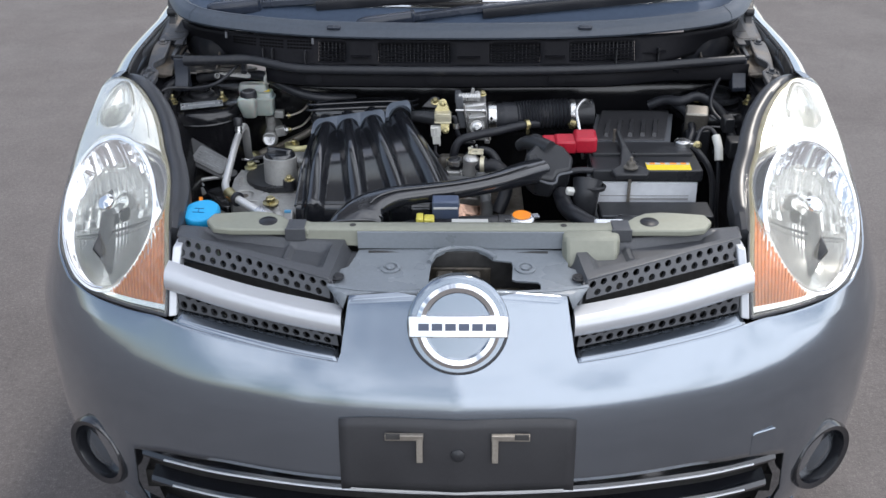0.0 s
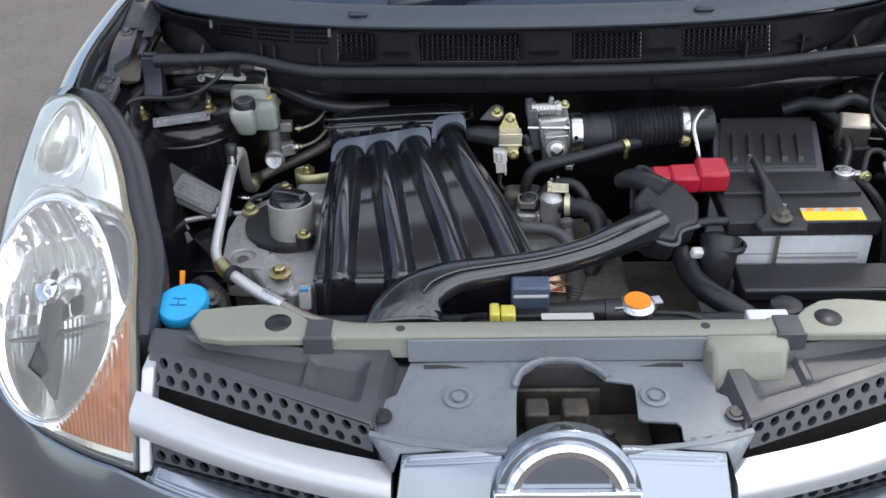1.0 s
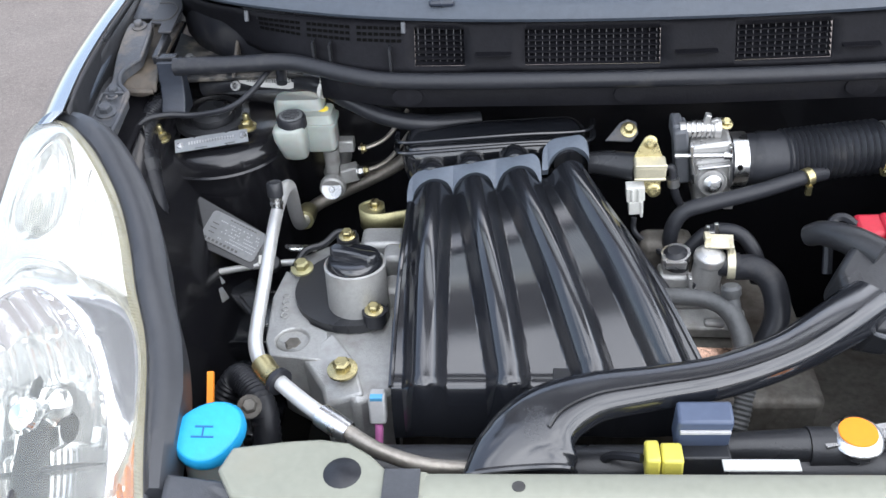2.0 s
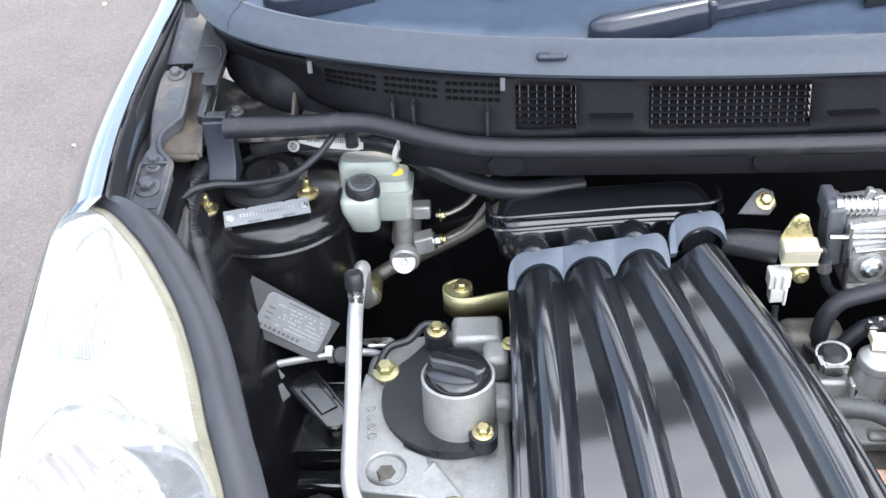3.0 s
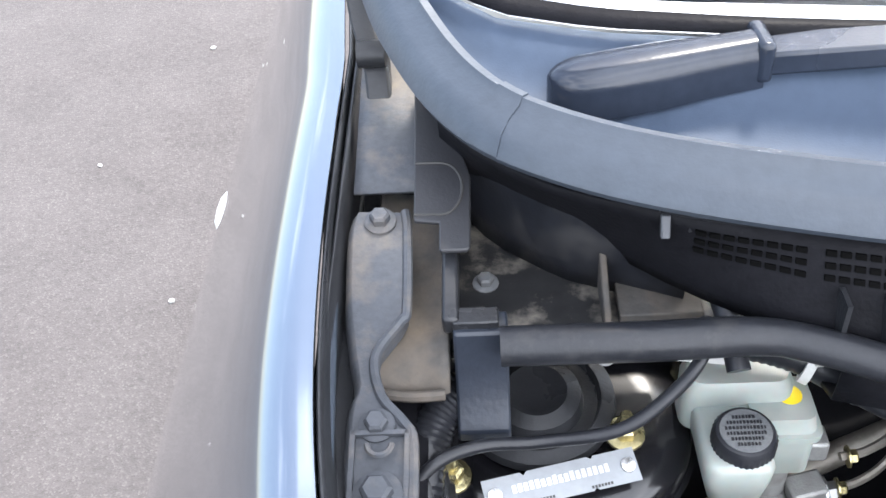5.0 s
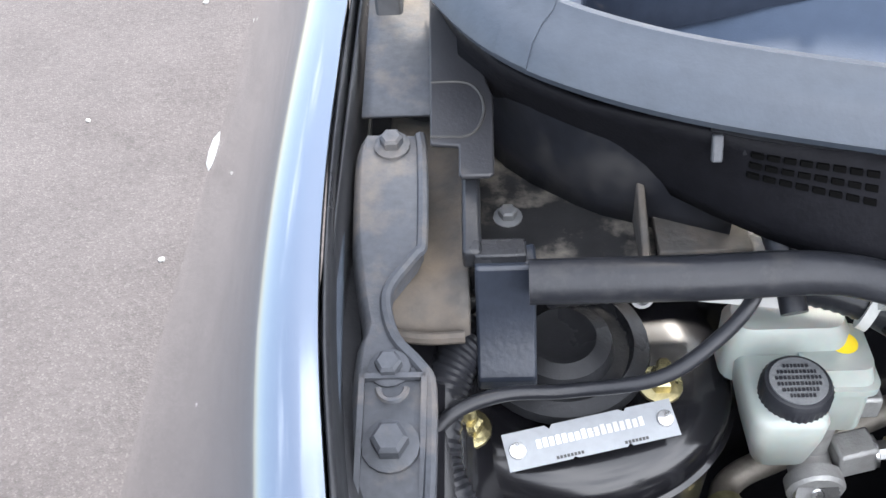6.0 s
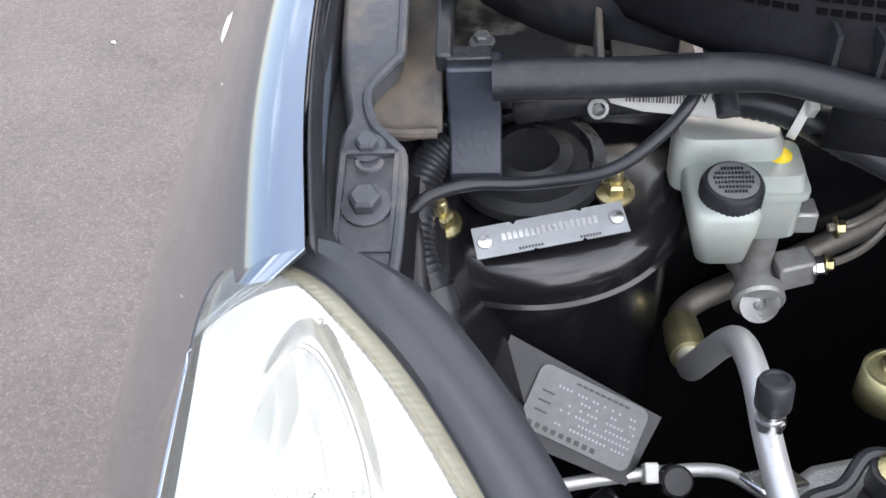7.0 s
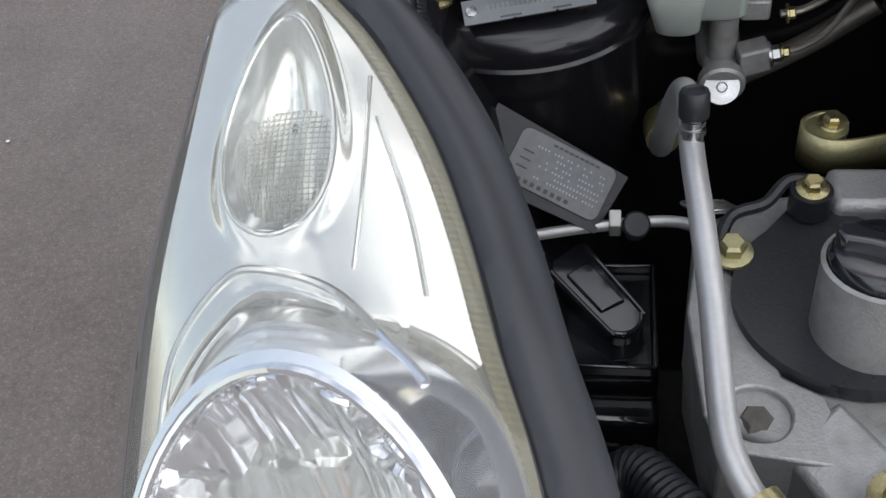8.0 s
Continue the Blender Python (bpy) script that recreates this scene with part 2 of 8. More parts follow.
def asphalt():
    m = mat("worn_asphalt", (0.15, 0.145, 0.145), 0.9, 0, 0.1, 6, 0)
    n, l = m.node_tree.nodes, m.node_tree.links
    b = n["Principled BSDF"]
    tc = n.new("ShaderNodeTexCoord")
    vor = n.new("ShaderNodeTexVoronoi")
    vor.inputs["Scale"].default_value = 300
    spots = n.new("ShaderNodeTexNoise")
    spots.inputs["Scale"].default_value, spots.inputs["Detail"].default_value, spots.inputs["Roughness"].default_value = 70, 10, 0.86
    wide = n.new("ShaderNodeTexNoise")
    wide.inputs["Scale"].default_value, wide.inputs["Detail"].default_value, wide.inputs["Roughness"].default_value = 5.0, 12, 0.72
    for x in (vor, spots, wide):
        l.new(tc.outputs["Object"], x.inputs["Vector"])
    ramp = n.new("ShaderNodeValToRGB")
    e = ramp.color_ramp.elements
    e[0].position, e[0].color = 0.36, (0.068, 0.060, 0.059, 1)
    e[1].position, e[1].color = 0.66, (0.114, 0.102, 0.099, 1)
    l.new(spots.outputs["Fac"], ramp.inputs["Fac"])
    stone = n.new("ShaderNodeMix")
    stone.data_type = "RGBA"
    pick = n.new("ShaderNodeMapRange")
    pick.inputs["From Min"].default_value, pick.inputs["From Max"].default_value = 0.80, 0.95
    pick.inputs["To Max"].default_value = 0.2
    sep = n.new("ShaderNodeSeparateColor")
    l.new(vor.outputs["Color"], sep.inputs["Color"])
    l.new(sep.outputs["Red"], pick.inputs["Value"])
    l.new(pick.outputs[0], stone.inputs["Factor"])
    l.new(ramp.outputs["Color"], stone.inputs["A"])
    stone.inputs["B"].default_value = (0.26, 0.238, 0.228, 1)
    rng = n.new("ShaderNodeMapRange")
    rng.inputs["To Min"].default_value, rng.inputs["To Max"].default_value = 0.66, 1.34
    l.new(wide.outputs["Fac"], rng.inputs["Value"])
    mul = n.new("ShaderNodeVectorMath")
    mul.operation = "SCALE"
    l.new(stone.outputs["Result"], mul.inputs[0])
    l.new(rng.outputs[0], mul.inputs["Scale"])
    # thin wandering cracks
    bend = n.new("ShaderNodeVectorMath")
    bend.operation = "MULTIPLY_ADD"
    bend.inputs[1].default_value = (0.25, 0.25, 0)
    l.new(wide.outputs["Color"], bend.inputs[0])
    l.new(tc.outputs["Object"], bend.inputs[2])
    web = n.new("ShaderNodeTexVoronoi")
    web.feature = "DISTANCE_TO_EDGE"
    web.inputs["Scale"].default_value = 7
    l.new(bend.outputs["Vector"], web.inputs["Vector"])
    thin = n.new("ShaderNodeMapRange")
    thin.inputs["From Max"].default_value = 0.011
    thin.inputs["To Min"].default_value, thin.inputs["To Max"].default_value = 0.82, 1.0
    l.new(web.outputs["Distance"], thin.inputs["Value"])
    crack = n.new("ShaderNodeVectorMath")
    crack.operation = "SCALE"
    l.new(mul.outputs["Vector"], crack.inputs[0])
    l.new(thin.outputs[0], crack.inputs["Scale"])
    l.new(crack.outputs["Vector"], b.inputs["Base Color"])
    bp = n.new("ShaderNodeBump")
    bp.inputs["Strength"].default_value, bp.inputs["Distance"].default_value = 0.4, 0.003
    l.new(vor.outputs["Distance"], bp.inputs["Height"])
    l.new(bp.outputs["Normal"], b.inputs["Normal"])
    return m


ASPHALT = asphalt()


# ---- mesh helpers ----
def V(*a):
    return Vector(a)


def thing(name, at, label, category, group="", kind=""):
    ob = new(name)
    ob.empty_display_size = 0.02
    ob.location = at
    return tagged(ob, label, category, group, kind)


def part(name, bm, material, parent=None, label="", smooth=True, bevel=0.0, solid=0.0, sub=0, clean=True):
    """Links a bmesh, whose points are in world metres, as one mesh object under parent."""
    if clean:
        bmesh.ops.recalc_face_normals(bm, faces=bm.faces)
    me = bpy.data.meshes.new(name)
    bm.to_mesh(me)
    bm.free()
    me.materials.append(material)
    ob = new(name, me)
    if parent is not None:
        ob.parent = parent
        if parent.type == "EMPTY":
            ob.matrix_parent_inverse = Matrix.Translation(parent.location).inverted()
    if smooth:
        for f in me.polygons:
            f.use_smooth = True
        me.set_sharp_from_angle(angle=radians(38))
    if solid:
        s = ob.modifiers.new("solid", "SOLIDIFY")
        s.thickness, s.offset = solid, -1
    if bevel:
        b = ob.modifiers.new("bevel", "BEVEL")
        b.width, b.segments, b.limit_method, b.angle_limit = bevel, 2, "ANGLE", radians(35)
    if label:
        ob["label"] = label
    return ob


def box(bm, c, size, rot=(0, 0, 0), taper=1.0):
    """A box about c; taper narrows its top."""
    m = pose(*c, *rot)
    x, y, z = (v / 2 for v in size)
    pts = [(-x, -y, -z), (x, -y, -z), (x, y, -z), (-x, y, -z)]
    pts += [(a * taper, b * taper, z) for a, b, _ in pts]
    v = [bm.verts.new(m @ Vector(p)) for p in pts]
    for f in ((3, 2, 1, 0), (4, 5, 6, 7), (0, 1, 5, 4), (1, 2, 6, 5), (2, 3, 7, 6), (3, 0, 4, 7)):
        bm.faces.new([v[i] for i in f])
    return bm


def boxes(*items):
    bm = bmesh.new()
    for it in items:
        box(bm, *it)
    return bm


def frame_of(d):
    d = Vector(d).normalized()
    a = Vector((0, 0, 1)) if abs(d.z) < 0.9 else Vector((0, 1, 0))
    s = d.cross(a).normalized()
    return d, s, s.cross(d).normalized()


def loft(bm, rings, caps=True, closed=True):
    rows = [[bm.verts.new(p) for p in r] for r in rings]
    n = len(rows[0])
    for a, b in zip(rows, rows[1:]):
        for i in range(n if closed else n - 1):
            j = (i + 1) % n
            bm.faces.new((a[i], a[j], b[j], b[i]))
    if caps and closed:
        bm.faces.new(rows[0][::-1])
        bm.faces.new(rows[-1])
    return bm


def lathe(bm, at, axis, profile, seg=24):
    """Turns (radius, height) pairs about an axis that starts at a place."""
    d, s, u = frame_of(axis)
    at = Vector(at)
    rings = []
    for r, h in profile:
        rings.append([at + d * h + (s * math.cos(k * math.tau / seg) + u * math.sin(k * math.tau / seg)) * max(r, 1e-5) for k in range(seg)])
    return loft(bm, rings)


def smooth_line(pts, n=8):
    """Catmull-Rom through the points."""
    p = [Vector(q) for q in pts]
    if len(p) < 3:
        return p
    e = [p[0] * 2 - p[1], *p, p[-1] * 2 - p[-2]]
    out = []
    for i in range(1, len(e) - 2):
        for k in range(n):
            t = k / n
            a, b, c, d = e[i - 1], e[i], e[i + 1], e[i + 2]
            out.append(0.5 * ((2 * b) + (c - a) * t + (2 * a - 5 * b + 4 * c - d) * t * t + (3 * b - a - 3 * c + d) * t ** 3))
    out.append(p[-1])
    return out


def spread(values, n):
    """Values given at even steps, read at n even steps."""
    if not isinstance(values, (list, tuple)):
        return [values] * n
    return list(np.interp(np.linspace(0, 1, n), np.linspace(0, 1, len(values)), values))


def tube(bm, pts, r, seg=12, n=8, flat=1.0, up=None, ribs=0, rib=0.0):
    """A pipe along a smooth line; r may vary; flat squeezes it across up; ribs makes it corrugated."""
    line = smooth_line(pts, n)
    if ribs:
        dense = []
        for a, b in zip(line, line[1:]):
            k = max(2, int((b - a).length / (ribs / 2)))
            dense += [a.lerp(b, i / k) for i in range(k)]
        line = dense + [line[-1]]
    rs = spread(r, len(line))
    rings, side = [], None
    for i, p in enumerate(line):
        d = (line[min(i + 1, len(line) - 1)] - line[max(i - 1, 0)]).normalized()
        if up is not None:
            side = d.cross(Vector(up)).normalized()
        elif side is None:
            side = frame_of(d)[1]
        else:
            side = (side - d * side.dot(d)).normalized()
        w = side.cross(d)
        rad = rs[i] + (rib if ribs and i % 2 else 0)
        rings.append([p + side * math.cos(k * math.tau / seg) * rad + w * math.sin(k * math.tau / seg) * rad * flat for k in range(seg)])
    return loft(bm, rings)


def grid(f, nu, nv):
    """A sheet of f(u, v), u and v from 0 to 1."""
    bm = bmesh.new()
    rows = [[bm.verts.new(f(i / nu, j / nv)) for i in range(nu + 1)] for j in range(nv + 1)]
    for a, b in zip(rows, rows[1:]):
        for i in range(nu):
            bm.faces.new((a[i], a[i + 1], b[i + 1], b[i]))
    return bm


def plate(bm, m, outline, thick):
    """A flat plate of an outline in the plane of m, its face at z 0 and its back at -thick."""
    top = [bm.verts.new(m @ Vector((x, y, 0))) for x, y in outline]
    low = [bm.verts.new(m @ Vector((x, y, -thick))) for x, y in outline]
    bm.faces.new(top)
    bm.faces.new(low[::-1])
    n = len(top)
    for i in range(n):
        bm.faces.new((top[i], low[i], low[(i + 1) % n], top[(i + 1) % n]))
    return bm


def arc(cx, cy, r, a0, a1, n=10):
    return [(cx + r * math.cos(radians(a0 + (a1 - a0) * i / n)), cy + r * math.sin(radians(a0 + (a1 - a0) * i / n))) for i in range(n + 1)]


def hexbolt(name, at, axis, parent, size=0.012, material=None, washer=1.0):
    """A flanged hexagon bolt, head up along axis."""
    d, s, u = frame_of(axis)
    bm = bmesh.new()
    lathe(bm, at, axis, [(0, 0), (size * 0.85 * washer, 0), (size * 0.85 * washer, size * 0.15), (size * 0.6, size * 0.25), (0, size * 0.25)], 16)
    at2 = Vector(at) + d * size * 0.2
    hexa = lambda r, h: [at2 + d * h + (s * math.cos(k * math.tau / 6) + u * math.sin(k * math.tau / 6)) * r for k in range(6)]  # noqa: E731
    loft(bm, [hexa(size * 0.55, 0), hexa(size * 0.55, size * 0.45), hexa(size * 0.42, size * 0.58)])
    return part(name, bm, material or ZINC, parent)


def plane_at(c, x_dir, normal):
    """A pose at c whose x runs along x_dir and whose z is the normal."""
    z = Vector(normal).normalized()
    x = Vector(x_dir)
    x = (x - z * x.dot(z)).normalized()
    y = z.cross(x)
    return Matrix((( x.x, y.x, z.x, c[0]), (x.y, y.y, z.y, c[1]), (x.z, y.z, z.z, c[2]), (0, 0, 0, 1)))


def bars(name, m, rows, material, parent, depth=0.0004):
    """Small raised bars (x, y, width, height) in the plane of m."""
    bm = bmesh.new()
    for x, y, w, h in rows:
        plate(bm, m @ Matrix.Translation((0, 0, depth)), [(x, y), (x + w, y), (x + w, y + h), (x, y + h)], depth * 1.5)
    return part(name, bm, material, parent, smooth=False)


# ---- ground ----
ground = part("ground", grid(lambda u, v: V(-300 + 600 * u, -300 + 600 * v, 0), 24, 24), ASPHALT)
tagged(ground, "worn grey asphalt of an open yard", "ground", kind="structure")

# ---- the car's outer skin ----
PLAN = [(0, -0.05), (0.2, -0.036), (0.35, -0.006), (0.486, 0.039), (0.62, 0.115), (0.715, 0.205), (0.762, 0.275), (0.792, 0.345),
        (0.818, 0.43), (0.845, 0.55), (0.866, 0.76), (0.868, 1.2), (0.868, 1.75)]
plan_line = smooth_line([(x, y, 0) for x, y in PLAN], 12)
plan_len = [0.0]
for p_, q_ in zip(plan_line, plan_line[1:]):
    plan_len.append(plan_len[-1] + (q_ - p_).length)
PX, PY = [p.x for p in plan_line], [p.y for p in plan_line]
INSET_Z = [0.16, 0.2, 0.3, 0.42, 0.5, 0.6, 0.65, 0.7, 0.75, 0.8, 0.87, 0.93, 0.955, 0.972, 0.98, 0.982]
INSET_D = [0.12, 0.07, 0.025, 0.006, 0, 0, 0.008, 0.025, 0.045, 0.07, 0.108, 0.142, 0.158, 0.172, 0.186, 0.2]

# the nose leans back above its fullest height
FRONT_Z = [0.16, 0.2, 0.3, 0.38, 0.45, 0.5, 0.56, 0.60, 0.635, 0.66, 0.70, 0.75, 0.8, 0.87, 0.95]
FRONT_D = [0.10, 0.06, 0.005, -0.018, -0.0262, -0.0264, -0.0238, -0.0185, -0.0094, 0.0004, 0.0195, 0.045, 0.07, 0.108, 0.155]


def rounded_profile(zs, ds):
    """The profile at fine steps, drawn smoothly through its points."""
    line = smooth_line([(d, 0, z) for z, d in zip(zs, ds)], 10)
    zz = list(np.maximum.accumulate([p.z for p in line]))
    return zz, [p.x for p in line]


SIDE = rounded_profile(INSET_Z, INSET_D)
FRONT = rounded_profile(FRONT_Z, FRONT_D)


def skin(s, z):
    """The outer skin at length s along the plan from the nose and at height z, for the side of positive x."""
    x, y = np.interp(s, plan_len, PX), np.interp(s, plan_len, PY)
    e = 0.01
    tx = np.interp(s + e, plan_len, PX) - np.interp(max(s - e, 0), plan_len, PX)
    ty = np.interp(s + e, plan_len, PY) - np.interp(max(s - e, 0), plan_len, PY)
    k = math.hypot(tx, ty)
    front = (tx / k) ** 2
    d = np.interp(z, *SIDE) * (1 - front) + np.interp(z, *FRONT) * front
    return V(x - d * ty / k, y + d * tx / k, z)


def s_at_x(x):
    return float(np.interp(x, PX, plan_len))


def s_at_y(y):
    return float(np.interp(y, PY, plan_len))


def flip(p, side):
    return V(p[0] * side, p[1], p[2])


# inner and outer edges of a headlamp, from its lower end to its tip
def even(line, n=60):
    """The line at even steps of its length."""
    run = [0.0]
    for a, b in zip(line, line[1:]):
        run.append(run[-1] + (b - a).length)
    t = np.linspace(0, run[-1], n)
    return [V(*(float(np.interp(q, run, [p[i] for p in line])) for i in range(3))) for q in t]


LAMP_IN = even(smooth_line([(0.475, 0.074, 0.729), (0.478, 0.13, 0.787), (0.495, 0.22, 0.83), (0.513, 0.32, 0.865), (0.535, 0.38, 0.893),
                            (0.551, 0.428, 0.912), (0.571, 0.473, 0.933), (0.601, 0.518, 0.954), (0.628, 0.548, 0.965), (0.646, 0.565, 0.967), (0.664, 0.575, 0.966), (0.676, 0.578, 0.964)], 8))
LAMP_OUT = even(smooth_line([(0.682, 0.218, 0.722), (0.716, 0.278, 0.748), (0.726, 0.33, 0.785), (0.724, 0.385, 0.83), (0.714, 0.44, 0.88),
                             (0.702, 0.49, 0.920), (0.695, 0.53, 0.944), (0.692, 0.555, 0.954), (0.686, 0.570, 0.960), (0.676, 0.578, 0.964)], 8))
LAMP_LOW = smooth_line([(0.475, 0.074, 0.729), (0.55, 0.115, 0.722), (0.625, 0.166, 0.718), (0.682, 0.218, 0.722)], 8)

car = thing("car", (0, 0.9, 0), "dark silver-grey metallic hatchback front with its bonnet open", "car")


def top_of_bumper(s):
    x, y = np.interp(s, plan_len, PX), np.interp(s, plan_len, PY)
    if x < 0.486:
        return float(np.interp(x, [0, 0.07, 0.176, 0.186, 0.486], [0.805, 0.803, 0.793, 0.699, 0.722]))
    return float(np.interp(y, [0.039, 0.09, 0.15, 0.2, 0.25, 0.3, 0.345, 0.4, 0.45], [0.722, 0.715, 0.711, 0.716, 0.738, 0.775, 0.82, 0.862, 0.9]))


S_END = s_at_y(0.40)
S_NOSE = s_at_x(0.1795)
S_LIST = sorted({*np.linspace(0, S_NOSE - 0.004, 14), S_NOSE - 0.003, S_NOSE + 0.005, *np.linspace(S_NOSE + 0.01, S_END, 46)})


def bumper_mesh():
    bm = bmesh.new()
    cols = []
    for sx in (-1, 1):
        for s in (S_LIST[::-1] if sx < 0 else S_LIST):
            if sx > 0 and s == 0:
                continue
            zt = top_of_bumper(s)
            col = []
            low = np.interp(np.interp(s, plan_len, PX), [0, 0.19, 0.38, 0.48, 0.555, 0.585], [0.503, 0.503, 0.503, 0.492, 0.468, 0.2])
            levels = [low + (0.685 - low) * k / 16 for k in range(17)] + [0.685 + (zt - 0.685) * k / 8 for k in range(1, 9)]
            for k, z in enumerate(levels):
                p = skin(s, z)
                if p.x > 0.47 and k > 12:
                    edge = LAMP_LOW + LAMP_OUT
                    goal = min(edge, key=lambda q: (q.x - p.x) ** 2 * (p.y < 0.2) + (q.y - p.y) ** 2)
                    p += (goal + V(0.002, -0.003, -0.004) - skin(s, zt)) * ((k - 12) / 12) ** 2 * min(1.0, (p.x - 0.47) / 0.03)
                col.append(bm.verts.new(flip(p, sx)))
            cols.append(col)
    for a, b in zip(cols, cols[1:]):
        for i in range(24):
            bm.faces.new((a[i], b[i], b[i + 1], a[i + 1]))
    return bm


bumper = part("bumper", bumper_mesh(), PAINT, car, "dark silver-grey painted bumper skin reflecting the sky", solid=0.004)


# lower intake: shade as a black sheet, two long bright-edged slats, lip under
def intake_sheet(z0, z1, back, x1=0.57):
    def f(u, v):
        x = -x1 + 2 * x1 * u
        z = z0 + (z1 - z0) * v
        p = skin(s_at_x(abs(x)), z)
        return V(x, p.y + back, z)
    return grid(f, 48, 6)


intake = part("lower_intake_dark", intake_sheet(0.24, 0.52, 0.07), DARK, car, "black sheet in place of the shade inside the lower intake")
for k_, z_ in enumerate((0.484, 0.430, 0.36)):
    x_ = 0.545 - 0.01 * k_
    slat = bmesh.new()
    line_ = [V(x_ * (2 * i / 24 - 1), skin(s_at_x(abs(x_ * (2 * i / 24 - 1))), z_).y + 0.012, z_ - 0.024 * abs(2 * i / 24 - 1) ** 3) for i in range(25)]
    loft(slat, [[p + V(0, dy, dz) for dy, dz in ((-0.012, -0.004), (-0.014, 0.002), (-0.008, 0.008), (0.02, 0.01), (0.03, 0.0), (0.01, -0.008))] for p in line_])
    part("intake_slat", slat, BLACKM, car)
    if k_ < 2:
        edge_ = bmesh.new()
        tube(edge_, [p + V(0, -0.0135, 0.003) for p in line_[1:-1:2]], 0.0022, 6, 3)
        part("slat_edge", edge_, SILVER, car, "thin bright edge of the slat")
lip = bmesh.new()
loft(lip, [[V(x, skin(s_at_x(abs(x)), 0.3).y + dy, dz) for dy, dz in ((0.0, 0.2), (-0.01, 0.26), (0.0, 0.31), (0.03, 0.31), (0.05, 0.2))]
           for x in np.linspace(-0.62, 0.62, 40)])
part("lower_lip", lip, PAINT, car)

# number plate panel with its bracket slots
panel_f = lambda x, z: V(x, skin(s_at_x(abs(x)), z).y - 0.004, z)  # noqa: E731
plate_panel = part("number_plate_panel", grid(lambda u, v: panel_f(-0.186 + 0.372 * u, 0.494 + 0.130 * v - 0.006 * abs(2 * u - 1) ** 6), 24, 8), PANELM, car,
                   "bare black number plate panel with no plate on it", solid=0.006)
for sx in (-1, 1):
    bm = bmesh.new()
    box(bm, (sx * 0.083, -0.0735, 0.598), (0.06, 0.008, 0.010))
    box(bm, (sx * 0.059, -0.0765, 0.577), (0.010, 0.008, 0.046), (-9, 0, 0))
    part("plate_bracket", bm, OLDPIPE, plate_panel, "worn grey plate bracket", bevel=0.001, smooth=False)
    # Dark box on the bracket, coloured as the shade in its slot.
    part("bracket_slot_dark", boxes(((sx * 0.10, -0.077, 0.601), (0.022, 0.003, 0.009))), DARK, plate_panel, smooth=False)
screw = bmesh.new()
lathe(screw, (0.001, -0.0765, 0.565), (0, -1, 0.15), [(0.011, 0), (0.011, 0.003), (0.006, 0.006), (0, 0.006)], 16)
part("panel_screw", screw, BLACKP, plate_panel)
pb_ = bmesh.new()
tube(pb_, [panel_f(x, 0.492) + V(0, -0.002, 0) for x in np.linspace(-0.17, 0.17, 9)], 0.0022, 8, 3)
part("panel_lip", pb_, GREYC, plate_panel)

# fog lamps: bezel ring, dark bowl, small lens
for sx in (-1, 1):
    c = flip(skin(s_at_x(0.640), 0.412), sx)
    n_ = (V(sx * 0.52, -0.85, 0.0)).normalized()
    fog = thing("fog_lamp", c, "round fog lamp in a dark bezel low on the bumper", "lamp", "fog lamps")
    bm = bmesh.new()
    lathe(bm, c - n_ * 0.04, n_, [(0.064, 0), (0.070, 0.045), (0.066, 0.053), (0.056, 0.05), (0.050, 0.02), (0.03, 0.004)], 36)
    part("bezel", bm, BLACKM, fog, "grey plastic bezel ring")
    bm = bmesh.new()
    lathe(bm, c - n_ * 0.035, n_, [(0.05, 0), (0.05, 0.02), (0.042, 0.032), (0.024, 0.04), (0, 0.042)], 32)
    part("lens", bm, FOGM, fog, "grey glossy fog lamp lens")
# towing-eye cover
tow_c = skin(s_at_x(0.50), 0.515)
bm = bmesh.new()
tm = plane_at(tow_c + V(0.001, -0.002, 0), (1, 0.42, 0), (0.4, -0.92, 0))
outline = arc(0.018, 0.018, 0.006, 0, 90, 4) + arc(-0.018, 0.018, 0.006, 90, 180, 4) + arc(-0.018, -0.018, 0.006, 180, 270, 4) + arc(0.018, -0.018, 0.006, 270, 360, 4)
plate(bm, tm, outline, 0.004)
part("tow_eye_cover", bm, PAINT, car, bevel=0.0015)

# ---- emblem: plain ring and crossbar ----
emblem = thing("emblem", (0, 0, 0.70), "chrome ring emblem with a crossbar on the nose", "emblem")
EM = plane_at((0.001, -0.012, 0.763), (1, 0, 0), (0, -0.93, 0.36))
bm = bmesh.new()
plate(bm, EM, arc(0, 0, 0.079, 0, 360, 48)[:-1], 0.032)
part("boss", bm, PAINT, emblem, "painted grey boss behind the ring", bevel=0.006)
bm = bmesh.new()
rings = []
for k in range(49):
    a = k / 48 * math.tau
    rings.append([EM @ Vector((r * math.cos(a), r * math.sin(a) * 1.02, h)) for r, h in ((0.066, 0.0), (0.065, 0.006), (0.059, 0.009), (0.052, 0.007), (0.0495, 0.0))])
loft(bm, rings, caps=False)
part("ring", bm, CHROME, emblem)
bm = bmesh.new()
plate(bm, EM @ Matrix.Translation((0, 0, 0.012)), [(-0.076, -0.0165), (0.076, -0.0165), (0.076, 0.0165), (-0.076, 0.0165)], 0.012)
part("crossbar", bm, CHROME, emblem, bevel=0.002)
for k_ in range(6):
    bars("inlay_bar", EM @ Matrix.Translation((0, 0, 0.012)), [(-0.061 + k_ * 0.0205, -0.0055, 0.0165, 0.011)], INLAY, emblem, 0.0006)

